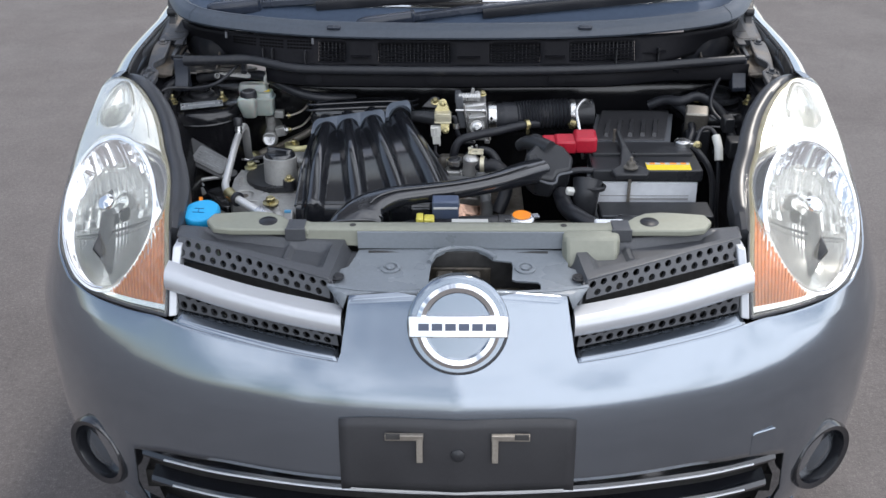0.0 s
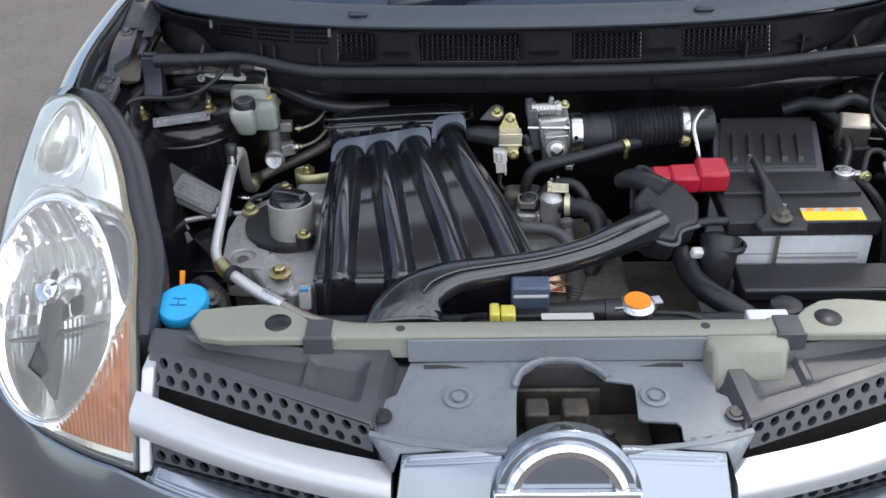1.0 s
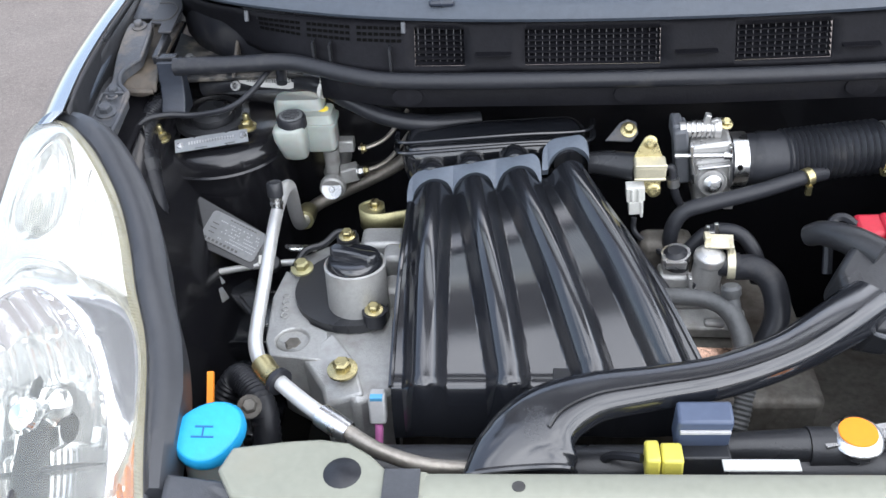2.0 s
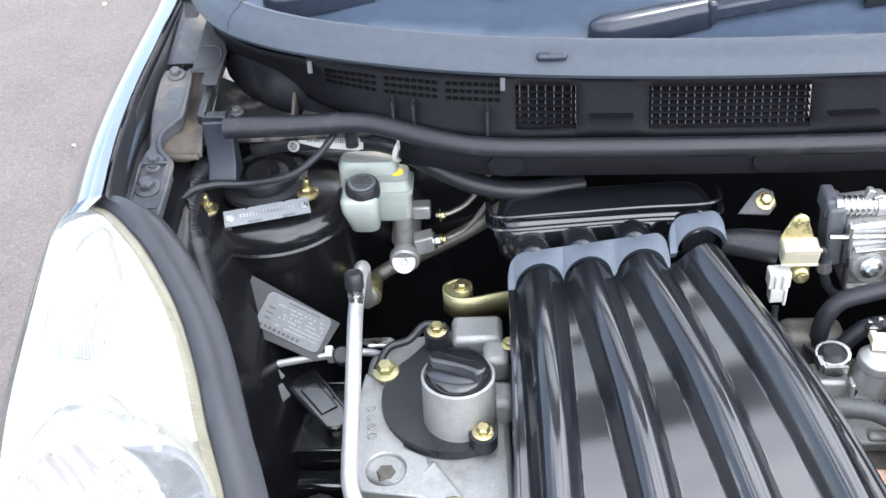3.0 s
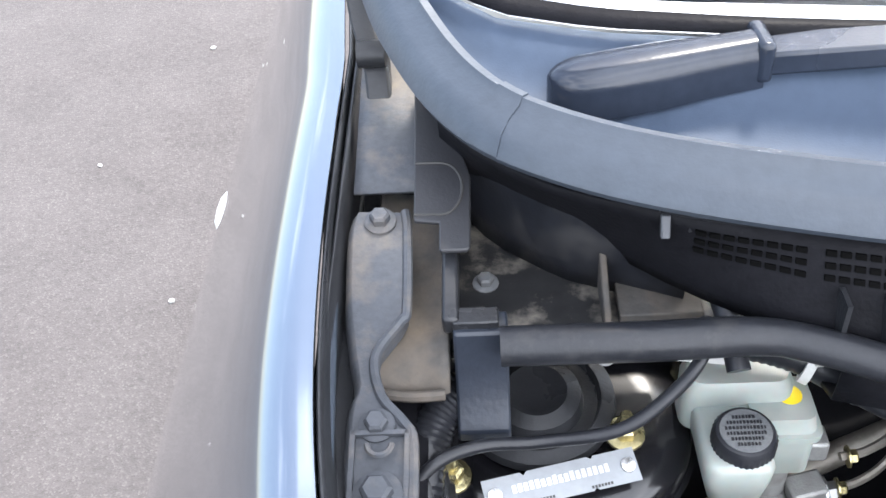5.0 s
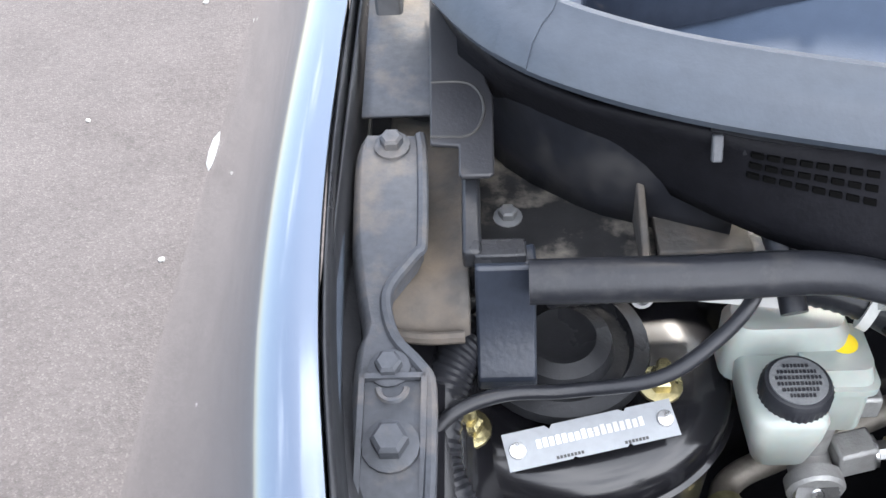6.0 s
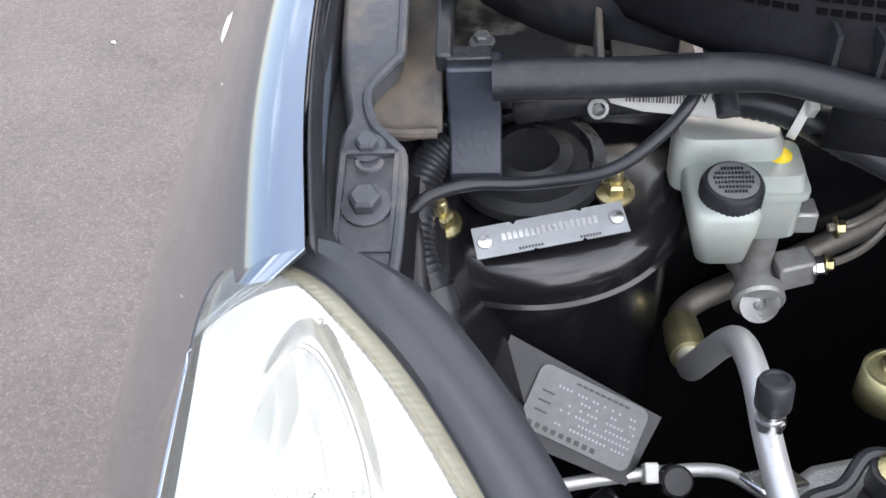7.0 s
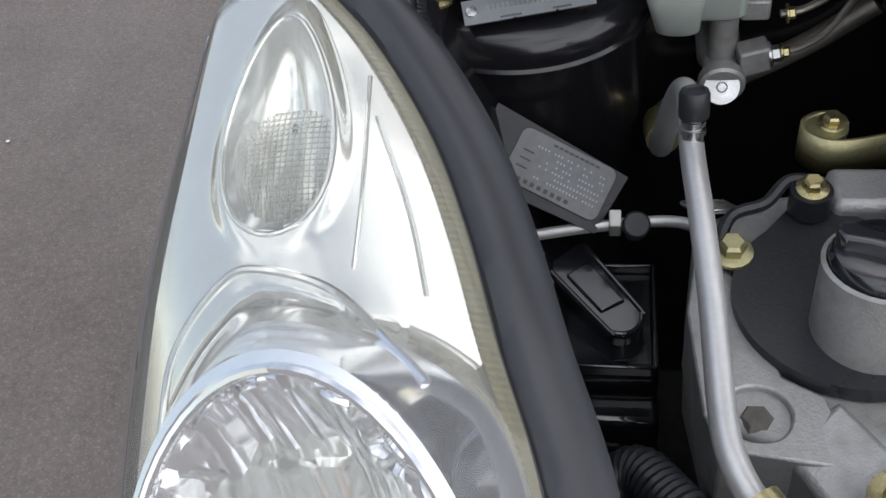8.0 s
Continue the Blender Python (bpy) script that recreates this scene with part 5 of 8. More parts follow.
wiper([(-0.215, 0.768, 1.012), (-0.098, 0.788, 1.024), (0.05, 0.80, 1.04), (0.28, 0.825, 1.056), (0.52, 0.875, 1.066)], (-0.21, 0.77, 0.98))

# ---- bay rail, inner wing and corner bits ----
for sx in (-1, 1):
    rail = thing("wing_rail", flip((0.635, 0.72, 0.92), sx), "dusty grey steel rail bolted along the inner wing", "rail", "wing rails")

    def rail_z(y):
        return float(np.interp(y, [0.58, 0.62, 0.67, 0.72, 0.80, 0.86, 0.95], [0.930, 0.938, 0.945, 0.950, 0.968, 0.972, 0.985]))
    left = [(0.646, 0.585), (0.646, 0.614), (0.646, 0.678), (0.643, 0.696), (0.647, 0.719), (0.651, 0.75), (0.652, 0.791), (0.650, 0.808)]
    right = [(0.623, 0.806), (0.6215, 0.79), (0.621, 0.741), (0.624, 0.734), (0.635, 0.718), (0.637, 0.705), (0.632, 0.687), (0.6205, 0.672), (0.616, 0.66), (0.616, 0.613), (0.618, 0.585)]
    bm = bmesh.new()
    top = [bm.verts.new(flip((x, y, rail_z(y)), sx)) for x, y in left + right]
    low = [bm.verts.new(flip((x, y, rail_z(y) - 0.012), sx)) for x, y in left + right]
    bm.faces.new(top)
    bm.faces.new(low[::-1])
    for i in range(len(top)):
        j = (i + 1) % len(top)
        bm.faces.new((top[i], low[i], low[j], top[j]))
    bmesh.ops.triangulate(bm, faces=bm.faces[:])
    part("plate", bm, RAILM, rail, bevel=0.0)
    bm = bmesh.new()
    tube(bm, [flip((x, y, rail_z(y) + 0.0005), sx) for x, y in right], 0.0028, 8, 4)
    part("rolled_edge", bm, RAILM, rail)
    # dusty flank that falls away outwards, and the grey channel beside the wing
    bm = bmesh.new()
    loft(bm, [[flip((x + a, y, rail_z(y) + b), sx) for a, b in ((0, 0), (0.004, -0.006), (0.006, -0.02), (0.004, -0.045))] for x, y, _ in smooth_line([(x, y, 0) for x, y in left], 5)], closed=False)
    part("flank", bm, RAILM, rail, solid=0.0015)
    bm = bmesh.new()
    tube(bm, [flip((x, y, z), sx) for x, y, z in ((0.6565, 0.632, 0.950), (0.658, 0.66, 0.951), (0.664, 0.76, 0.956), (0.670, 0.86, 0.961), (0.6755, 0.947, 0.966), (0.682, 1.05, 0.975))], 0.0048, 12, 6)
    part("wing_channel", bm, SEAL, rail, "grey rubber channel beside the wing edge")
    for y, size, x in ((0.799, 0.0108, 0.637), (0.671, 0.0108, 0.634), (0.634, 0.0142, 0.632)):
        hexbolt("bolt", flip((x, y, rail_z(y)), sx), (0, -0.2, 1), rail, size, RAILM)
    bm = bmesh.new()
    m = plane_at(flip((0.632, 0.637, rail_z(0.637) + 0.0022), sx), (1, 0, 0), (0, -0.2, 1))
    for o0, o1 in (((-0.014, -0.03), (0.014, -0.0275)), ((-0.014, 0.0275), (0.014, 0.03)), ((-0.0145, -0.03), (-0.012, 0.03)), ((0.012, -0.03), (0.0145, 0.03))):
        plate(bm, m, [o0, (o1[0], o0[1]), o1, (o0[0], o1[1])], 0.003)
    part("washer_plate", bm, RAILM, rail)
    bm = bmesh.new()
    tube(bm, [m @ Vector((x, y, 0.001)) for x, y in arc(0, 0.022, 0.006, 180, 360, 8)], 0.0015, 6, 2)
    part("slot_lip", bm, RAILM, rail)
    # dusty inner panel and its foot
    part("inner_panel", grid(lambda u, v, sx=sx: flip((0.640 - 0.040 * u, 0.706 + 0.145 * v, 0.927 + 0.014 * min(1, v * 6) ** 0.5 + 0.010 * v - 0.006 * math.sin(math.pi * u)), sx), 8, 24), DUSTY, rail, "dust-brown inner wing panel", solid=0.003)
    bm = bmesh.new()
    tube(bm, [flip((0.637, 0.706, 0.929), sx), flip((0.62, 0.7035, 0.928), sx), flip((0.602, 0.705, 0.927), sx)], 0.003, 8)
    part("panel_lip", bm, DUSTY, rail)
    part("outer_wall", grid(lambda u, v, sx=sx: flip((0.650 + 0.012 * v, 0.58 + 0.60 * u, 0.84 + 0.125 * v + 0.02 * u), sx), 10, 5), BLACKP, rail, solid=0.002)
    part("rear_panel", grid(lambda u, v, sx=sx: flip((0.655 - 0.05 * u, 0.83 + 0.16 * v, 0.965 + 0.03 * v), sx), 6, 8), RAILM, rail, solid=0.002)
    part("arch_panel", grid(lambda u, v, sx=sx: flip((0.612 + 0.06 * u, 0.585 + 0.45 * v, 0.895 + 0.045 * v + 0.02 * u * u), sx), 8, 10), WALLM, rail, solid=0.002)
    # square cut tab
    bm = bmesh.new()
    m = plane_at((0, 0.82, 0.982), (1, 0, 0), (0, -0.12, 1))
    tab = [(0.619, 0.09), (0.604, 0.05), (0.590, 0.02), (0.585, 0.0), (0.586, -0.054), (0.588, -0.056), (0.602, -0.056), (0.603, -0.054), (0.603, -0.035), (0.617, -0.033)]
    plate(bm, m, [(x * sx, y) for x, y in tab[::-sx]], 0.003)
    tab_ob = part("moulded_tab", bm, PANELM, rail, "grey-black moulded tab with a rounded cut line", bevel=0.001)
    bm = bmesh.new()
    tube(bm, [m @ Vector((x * sx, y, 0.0002)) for x, y in [(0.617, 0.012), (0.607, 0.012)] + [(0.602 - 0.012 * math.sin(k * math.pi / 8), -0.009 + 0.0205 * math.cos(k * math.pi / 8)) for k in range(9)] + [(0.607, -0.029), (0.617, -0.029)]], 0.0009, 6, 3)
    part("cut_line", bm, DARK, tab_ob)
    # end block of the seal: a post with a foot, and an angular nose below it
    bm = bmesh.new()
    loft(bm, [[flip((x, y, z), sx) for y, z in ((0.736, 0.957), (0.7195, 0.957), (0.717, 0.932), (0.7105, 0.914), (0.7, 0.901), (0.7005, 0.893), (0.735, 0.893))] for x in (0.5965, 0.594, 0.571, 0.568)])
    part("seal_block", bm, NAVY, rail, "angular navy-black plastic end block", bevel=0.0015)
    bm = bmesh.new()
    box(bm, flip((0.5845, 0.729, 0.9585), sx), (0.024, 0.012, 0.006))
    part("block_foot", bm, BLACKP, rail, bevel=0.001)
    bm = bmesh.new()
    box(bm, flip((0.5975, 0.752, 0.960), sx), (0.009, 0.055, 0.012), (6, 0, 0))
    part("block_arm", bm, BLACKP, rail, bevel=0.002)

# ---- strut towers ----
for sx in (-1, 1):
    tower = thing("strut_tower", flip((0.555, 0.76, 0.4), sx), "glossy black suspension strut tower with two plated nuts", "strut tower", "strut towers")
    c = flip((0.552, 0.757, 0), sx)
    bm = bmesh.new()
    up = V(0, -0.10, 1)
    lathe(bm, c + V(0, 0.035, 0.40), up, [(0.088, 0), (0.0905, 0.433), (0.0952, 0.4355), (0.0962, 0.4365), (0.0962, 0.4376), (0.0935, 0.4395), (0.0930, 0.444), (0.0922, 0.449), (0.0895, 0.4545), (0.0850, 0.4585), (0.079, 0.461), (0.068, 0.463), (0.060, 0.4625), (0, 0.462)], 96)
    for v in bm.verts:
        mid = c.y + 0.035 - 0.0995 * (v.co.z - 0.40)
        if v.co.y < mid:
            v.co.y = mid + (v.co.y - mid) * 0.84
    part("body", bm, BAYPAINT, tower)
    bm = bmesh.new()
    lathe(bm, c + V(0, -0.008, 0.866), up, [(0.047, 0), (0.046, 0.006), (0.038, 0.008), (0.036, 0.003), (0.028, 0.002), (0.026, 0.010), (0.018, 0.013), (0.012, 0.010), (0, 0.010)], 40)
    part("mount_ring", bm, BLACKP, tower, "black rubber mount ring")
    for x, y, z in ((0.602, 0.695, 0.869), (0.503, 0.723, 0.866), (0.545, 0.815, 0.855)):
        hexbolt("nut", flip((x, y, z), sx), up, tower, 0.0135, ZINC)
        bm = bmesh.new()
        lathe(bm, flip((x, y, z + 0.010), sx), up, [(0.004, 0), (0.004, 0.008), (0.003, 0.0095), (0, 0.0095)], 10)
        part("stud", bm, ZINC, tower)
    if sx < 0:
        m = plane_at((-0.541, 0.693, 0.866), (0.076, 0.019, -0.003), (0.06, -0.42, 1))
        bm = bmesh.new()
        notch = [(-0.044, -0.0095), (-0.012, -0.0095), (-0.011, -0.0085), (-0.009, -0.0095), (0.016, -0.0095), (0.0175, -0.008), (0.019, -0.0095), (0.0435, -0.0095), (0.043, 0.0095), (0.02, 0.0095), (0.019, 0.008), (0.016, 0.0095), (-0.018, 0.0095), (-0.020, 0.0075), (-0.022, 0.0095), (-0.044, 0.0095)]
        plate(bm, m, notch, 0.001)
        stamp = thing("stamped_strip", (-0.541, 0.693, 0.85), "narrow bright tin strip with stamped marks on the strut tower", "plate")
        part("strip", bm, VINM, stamp)
        rnd = random.Random(3)
        for k in range(17):
            bars("stamped_mark", m, [(-0.028 + k * 0.0033, -0.001, 0.0022, 0.004 + rnd.random() * 0.001)], STEEL, stamp, 0.0003)
        for k in range(15):
            bars("printed_mark", m, [((-0.02 if k < 8 else 0.0006) + k * 0.0018, -0.0082, 0.0013, 0.0015)], INK, stamp, 0.0003)
        for x in (-0.038, 0.038):
            bm = bmesh.new()
            lathe(bm, m @ Vector((x, 0, 0)), m.to_3x3() @ Vector((0, 0, 1)), [(0.0045, 0), (0.004, 0.0015), (0, 0.002)], 14)
            part("rivet", bm, STEEL, stamp)
        # maker's plate on the slope in front of the tower
        m = plane_at((-0.521, 0.638, 0.764), (0.062, -0.015, -0.029), (0.2, -0.6, 0.76))
        idp = thing("data_plate", (-0.52, 0.64, 0.74), "dull grey tin data plate with rows of stamped dots", "plate")
        bm = bmesh.new()
        plate(bm, m, arc(0.030, 0.014, 0.006, 0, 90, 4) + arc(-0.030, 0.014, 0.006, 90, 180, 4) + arc(-0.030, -0.014, 0.006, 180, 270, 4) + arc(0.030, -0.014, 0.006, 270, 360, 4), 0.001)
        part("sheet", bm, PLATEM, idp)
        dots = []
        for r in range(6):
            for k in range(22):
                x = -0.024 + k * 0.0025 + 0.002 * r * 0.6
                if x < 0.032 and rnd.random() < (0.75 if x > -0.006 or r == 0 else 0.1):
                    dots.append((x, 0.010 - r * 0.0042, 0.0012, 0.0014))
        bars("stamped_dots", m, dots, VINM, idp, 0.0004)
        for q in [(-0.012 + k * 0.004, 0.0155, 0.003, 0.0014) for k in range(9)] + [(-0.031 + k * 0.0052, -0.0175, 0.003, 0.003) for k in range(9)] + [(-0.03, 0.004 - k * 0.006, 0.008, 0.0012) for k in range(3)]:
            bars("printed_mark", m, [q], INK, idp, 0.0003)
        bm = bmesh.new()
        plate(bm, m @ Matrix.Translation((0.0, 0.0, -0.002)), [(-0.060, -0.03), (0.04, -0.026), (0.044, 0.020), (-0.06, 0.026)], 0.004)
        part("apron_slope", bm, BLACKP, tower)

# ---- intake manifold ----
man = thing("intake_manifold", (-0.18, 0.5, 0.70), "glossy black plastic intake manifold with four ribbed runners", "manifold")
RUN_TOP = [-0.270, -0.2245, -0.175, -0.119]
RUN_LOW = [-0.266, -0.186, -0.106, -0.031]


def man_base(u, v):
    """The sheet between the runners; v 0 at the rear, 1 at the front bend, then down to 1.3."""
    vv = min(v, 1.0)
    x = (-0.296 + 0.19 * u) * (1 - vv) + (-0.298 + 0.298 * u) * vv
    zt = 0.838 + 0.030 * u
    y = 0.602 - 0.245 * vv
    z = zt * (1 - vv) + 0.792 * vv + 0.020 * math.sin(math.pi * vv * 0.9)
    if v > 1:
        k = (v - 1) / 0.3
        a = k * math.pi / 2
        y -= 0.022 * math.sin(a)
        z -= 0.022 * (1 - math.cos(a)) + 0.06 * max(0, k - 0.35)
    return V(x, y, z)


def man_top(u, v):
    v *= 1.3
    p = man_base(u, v)
    vv = min(v, 1.0)
    bow = vv + 0.10 * math.sin(math.pi * vv)
    best = 0.0
    for a, b in zip(RUN_TOP, RUN_LOW):
        c = a + (b - a) * (vv ** 1.04)
        r = 0.0235 - 0.002 * vv
        d = (p.x - c) / r
        if abs(d) < 1:
            best = max(best, (0.0215 - 0.002 * vv) * (0.5 + 0.5 * math.cos(math.pi * d)) ** 0.5)
    k = 1 if v < 1 else 1 - 0.4 * (v - 1) / 0.3
    n = V(0, -0.18, 1) if v < 1 else V(0, -0.6, 0.8)
    return p + n.normalized() * best * k


part("runner_cover", grid(man_top, 260, 70), BLACKM, man, "glossy black runner cover with dust between the ribs")
for u_ in (0.0, 1.0):
    bm = bmesh.new()
    loft(bm, [[man_base(u_, v), man_base(u_, v) + V(0, 0.004, -0.05)] for v in np.linspace(0, 1.25, 26)], closed=False)
    part("side_skirt", bm, BLACKM, man, solid=0.003)
    bm = bmesh.new()
    tube(bm, [man_base(u_, v) for v in np.linspace(0, 1.1, 12)], 0.0028, 8, 3)
    part("edge_bead", bm, BLACKM, man)
bm = bmesh.new()
plate(bm, plane_at(man_top(0.545, 0.79) + V(0, 0, 0.001), (1, 0, 0), (0, -0.25, 1)), [(-0.008, -0.028), (0.008, -0.028), (0.0085, 0.012), (-0.0085, 0.012)], 0.006)
part("moulded_tab", bm, BLACKP, man, bevel=0.001)


# dust-grey flange: a flat collar with a straight rear edge, cut out round the runner ends
for ids in ((0, 1, 2), (3,)):
    xs = [RUN_TOP[i] for i in ids]
    up4 = 0.012 if ids == (3,) else 0.0
    xa, xb = xs[0] - 0.029, xs[-1] + (0.022 if ids == (3,) else 0.026)
    rings = []
    for k in range(73):
        x = xa + (xb - xa) * k / 72
        zt = 0.838 + 0.158 * (x + 0.296)
        end = math.sqrt(max(0.0, 1 - (1 - min(1.0, (x - xa) / 0.016, (xb - x) / 0.012)) ** 2))
        arch = max([math.sqrt(max(0, 1 - ((x - c) / 0.0225) ** 2)) for c in xs])
        lo = V(x, 0.593 + 0.013 * arch + up4, zt + 0.003 + 0.0165 * arch + up4 * 0.5)
        hi = V(x, 0.606 + 0.017 * end + up4, zt + 0.010 + 0.012 * end + up4 * 0.6)
        rings.append([lo, lo.lerp(hi, 0.5) + V(0, -0.0004, 0.0012), hi, hi + V(0, 0.004, -0.008), lo + V(0, 0.006, -0.010)])
    bm = bmesh.new()
    loft(bm, rings)
    part("flange", bm, PLENG, man, "dust-grey plastic flange")
# domed ends of the runners behind the flange, and the plenum
for i, x in enumerate(RUN_TOP):
    z = 0.838 + 0.158 * (x + 0.296)
    bm = bmesh.new()
    tube(bm, [(x, 0.622, z + 0.004), (x - 0.002, 0.632, z + 0.006), (x - 0.004, 0.644, z + 0.003), (x - 0.006, 0.658, z - 0.010)], [0.0165, 0.0185, 0.0185, 0.018], 20)
    part("runner_end", bm, BLACKM, man)
bm = bmesh.new()
rings = []
for k in range(33):
    t = k / 32
    x = -0.312 + 0.222 * t
    e = math.sqrt(max(0.0, 1 - (1 - min(1, t / 0.10, (1 - t) / 0.14)) ** 2)) + 0.02
    cy, cz = 0.682 + 0.008 * t, 0.846 + 0.004 * t
    rings.append([V(x, cy + 0.034 * e * math.copysign(abs(math.cos(a)) ** 0.7, math.cos(a)), cz + 0.031 * e * math.copysign(abs(math.sin(a)) ** 0.7, math.sin(a))) for a in [j / 28 * math.tau for j in range(28)]])
loft(bm, rings)
part("plenum", bm, BLACKM, man, "black plastic plenum chamber")
LIP = [(-0.316, 0.690, 0.860), (-0.314, 0.662, 0.866), (-0.302, 0.648, 0.870), (-0.25, 0.648, 0.873), (-0.17, 0.651, 0.876), (-0.12, 0.653, 0.876), (-0.098, 0.658, 0.875), (-0.089, 0.672, 0.872), (-0.087, 0.70, 0.865)]
for r_, dy_, dz_ in ((0.0036, 0.0, 0.0), (0.003, 0.010, 0.008)):
    bm = bmesh.new()
    tube(bm, [(x, y + dy_, z + dz_) for x, y, z in LIP], r_, 8, 6, flat=0.7)
    part("plenum_lip", bm, BLACKM, man)

# ---- front air duct ----
duct = thing("air_duct", (0.0, 0.32, 0.80), "glossy black plastic air intake duct curving over the engine front", "duct")
bm = bmesh.new()
line = smooth_line([(-0.178, 0.222, 0.812), (-0.170, 0.242, 0.823), (-0.150, 0.268, 0.835), (-0.112, 0.284, 0.843), (-0.06, 0.291, 0.847), (0.0, 0.302, 0.850), (0.06, 0.330, 0.850), (0.110, 0.368, 0.848), (0.150, 0.405, 0.842)], 6)
W = spread([0.048, 0.044, 0.033, 0.024, 0.020, 0.019, 0.020, 0.023, 0.026], len(line))
H = spread([0.020, 0.019, 0.017, 0.0155, 0.015, 0.015, 0.016, 0.019, 0.022], len(line))
rings = []
for i, p in enumerate(line):
    d = (line[min(i + 1, len(line) - 1)] - line[max(0, i - 1)]).normalized()
    t0 = min(1, i / 10)
    s = d.cross(V(0, 0, 1)).normalized()
    s = (V(1, 0.1, 0) * (1 - t0) + s * t0).normalized()
    u = V(0, -0.35, 1).normalized() if i < 8 else s.cross(d).normalized()
    if u.z < 0:
        u = -u
    rings.append([p + s * W[i] * math.copysign(abs(math.cos(a)) ** 0.75, math.cos(a)) + u * H[i] * math.copysign(abs(math.sin(a)) ** 0.75, math.sin(a)) for a in [k / 24 * math.tau for k in range(24)]])
loft(bm, rings)
part("tube", bm, BLACKM, duct)
bm = bmesh.new()
tube(bm, [V(*p) for p in rings[0][::2]] + [rings[0][0]], 0.003, 8, 3)
part("mouth_lip", bm, BLACKM, duct)
bm = bmesh.new()
tube(bm, [r[5] + V(0, -0.002, 0.0015) for r in rings[10:-3:3]], 0.002, 6, 3)
part("seam", bm, BLACKM, duct)
bm = bmesh.new()
m = plane_at((0.175, 0.43, 0.862), (1, 0, 0), (0.1, -0.35, 1))
plate(bm, m, [(-0.045, -0.045), (-0.03, -0.062), (0.0, -0.066), (0.008, -0.045), (0.034, -0.034), (0.04, 0.0), (0.025, 0.028), (-0.005, 0.045), (-0.03, 0.03), (-0.05, 0.0)], 0.05)
part("resonator", bm, BLACKP, duct, "angular black resonator box", bevel=0.006)
bm = bmesh.new()
tube(bm, [m @ Vector(q) for q in ((-0.045, -0.048, -0.008), (-0.02, -0.064, -0.01), (0.002, -0.066, -0.01), (0.010, -0.046, -0.008), (0.036, -0.034, -0.008))], 0.0028, 8, 5)
part("resonator_rim", bm, GREYP, duct)
bm = bmesh.new()
tube(bm, [(0.118, 0.505, 0.85), (0.130, 0.492, 0.862), (0.150, 0.470, 0.868), (0.172, 0.448, 0.866)], [0.011, 0.013, 0.015, 0.016], 14)
part("elbow", bm, BLACKP, duct)

# ---- battery, its clamp and terminals ----
bat = thing("battery", (0.35, 0.47, 0.62), "black-topped white car battery with a yellow warning label", "battery")
part("case", boxes(((0.352, 0.475, 0.72), (0.192, 0.125, 0.19))), WHITEB, bat, "white battery case", bevel=0.003)
part("lid", boxes(((0.352, 0.475, 0.829), (0.204, 0.134, 0.024))), BLACKP, bat, bevel=0.003)
part("lid_step", boxes(((0.352, 0.505, 0.843), (0.19, 0.06, 0.008))), BLACKP, bat, bevel=0.002)
m = plane_at((0.392, 0.423, 0.8425), (1, 0, 0), (0, -0.12, 1))
bm = bmesh.new()
plate(bm, m, [(-0.041, -0.013), (0.041, -0.013), (0.041, 0.014), (-0.041, 0.014)], 0.001)
part("warning_label", bm, STICKY, bat, "yellow warning label")
bars("label_strip", m, [(-0.040, 0.0065, 0.08, 0.007)], LABEL, bat, 0.0004)
bars("label_marks", m, [(-0.034, 0.0075, 0.010, 0.005), (-0.014, 0.0075, 0.008, 0.005), (0.004, 0.0075, 0.012, 0.005), (0.024, 0.0075, 0.010, 0.005)], ORANGE, bat, 0.0008)
m = plane_at((0.352, 0.4115, 0.775), (1, 0, 0), (0, -1, 0))
bars("case_print", m, [(-0.085, 0.012, 0.165, 0.0015), (-0.03, 0.004, 0.11, 0.004), (-0.085, -0.004, 0.165, 0.0015), (-0.04, -0.011, 0.12, 0.004)], GREYC, bat, 0.0005)
post = bmesh.new()
lathe(post, (0.436, 0.522, 0.838), (0, 0, 1), [(0.012, 0), (0.011, 0.018), (0.010, 0.019), (0, 0.019)], 20)
part("terminal_post", post, STEEL, bat)
neg = thing("negative_clamp", (0.436, 0.522, 0.836), "bright metal battery clamp with a black earth cable", "clamp")
bm = bmesh.new()
lathe(bm, (0.436, 0.522, 0.842), (0, 0, 1), [(0.016, 0), (0.016, 0.012), (0.012, 0.014), (0.012, 0.0)], 20)
box(bm, (0.455, 0.518, 0.848), (0.028, 0.014, 0.01))
part("jaw", bm, STEEL, neg, bevel=0.001)
hexbolt("pinch_bolt", (0.462, 0.510, 0.850), (0, -1, 0.2), neg, 0.010, ZINC)
bm = bmesh.new()
tube(bm, [(0.462, 0.52, 0.85), (0.475, 0.545, 0.868), (0.495, 0.55, 0.868), (0.505, 0.53, 0.85), (0.506, 0.50, 0.80), (0.50, 0.46, 0.74), (0.505, 0.43, 0.66)], 0.0042, 8)
part("cable", bm, RUBBER, neg)
bm = bmesh.new()
tube(bm, [(0.503, 0.538, 0.858), (0.506, 0.52, 0.842), (0.506, 0.505, 0.82)], 0.0085, 10)
part("sleeve", bm, WHITEC, neg, "white plastic cable sleeve")
bm = bmesh.new()
tube(bm, [(0.440, 0.53, 0.845), (0.465, 0.50, 0.838), (0.487, 0.47, 0.80), (0.49, 0.44, 0.72)], 0.006, 8)
part("earth_strap", bm, RUBBER, neg)
clampbar = thing("battery_holder", (0.32, 0.41, 0.83), "black hold-down bracket with a long threaded rod over the battery", "bracket")
bm = bmesh.new()
m = plane_at((0.318, 0.408, 0.846), (1, 0, 0), (0, -0.2, 1))
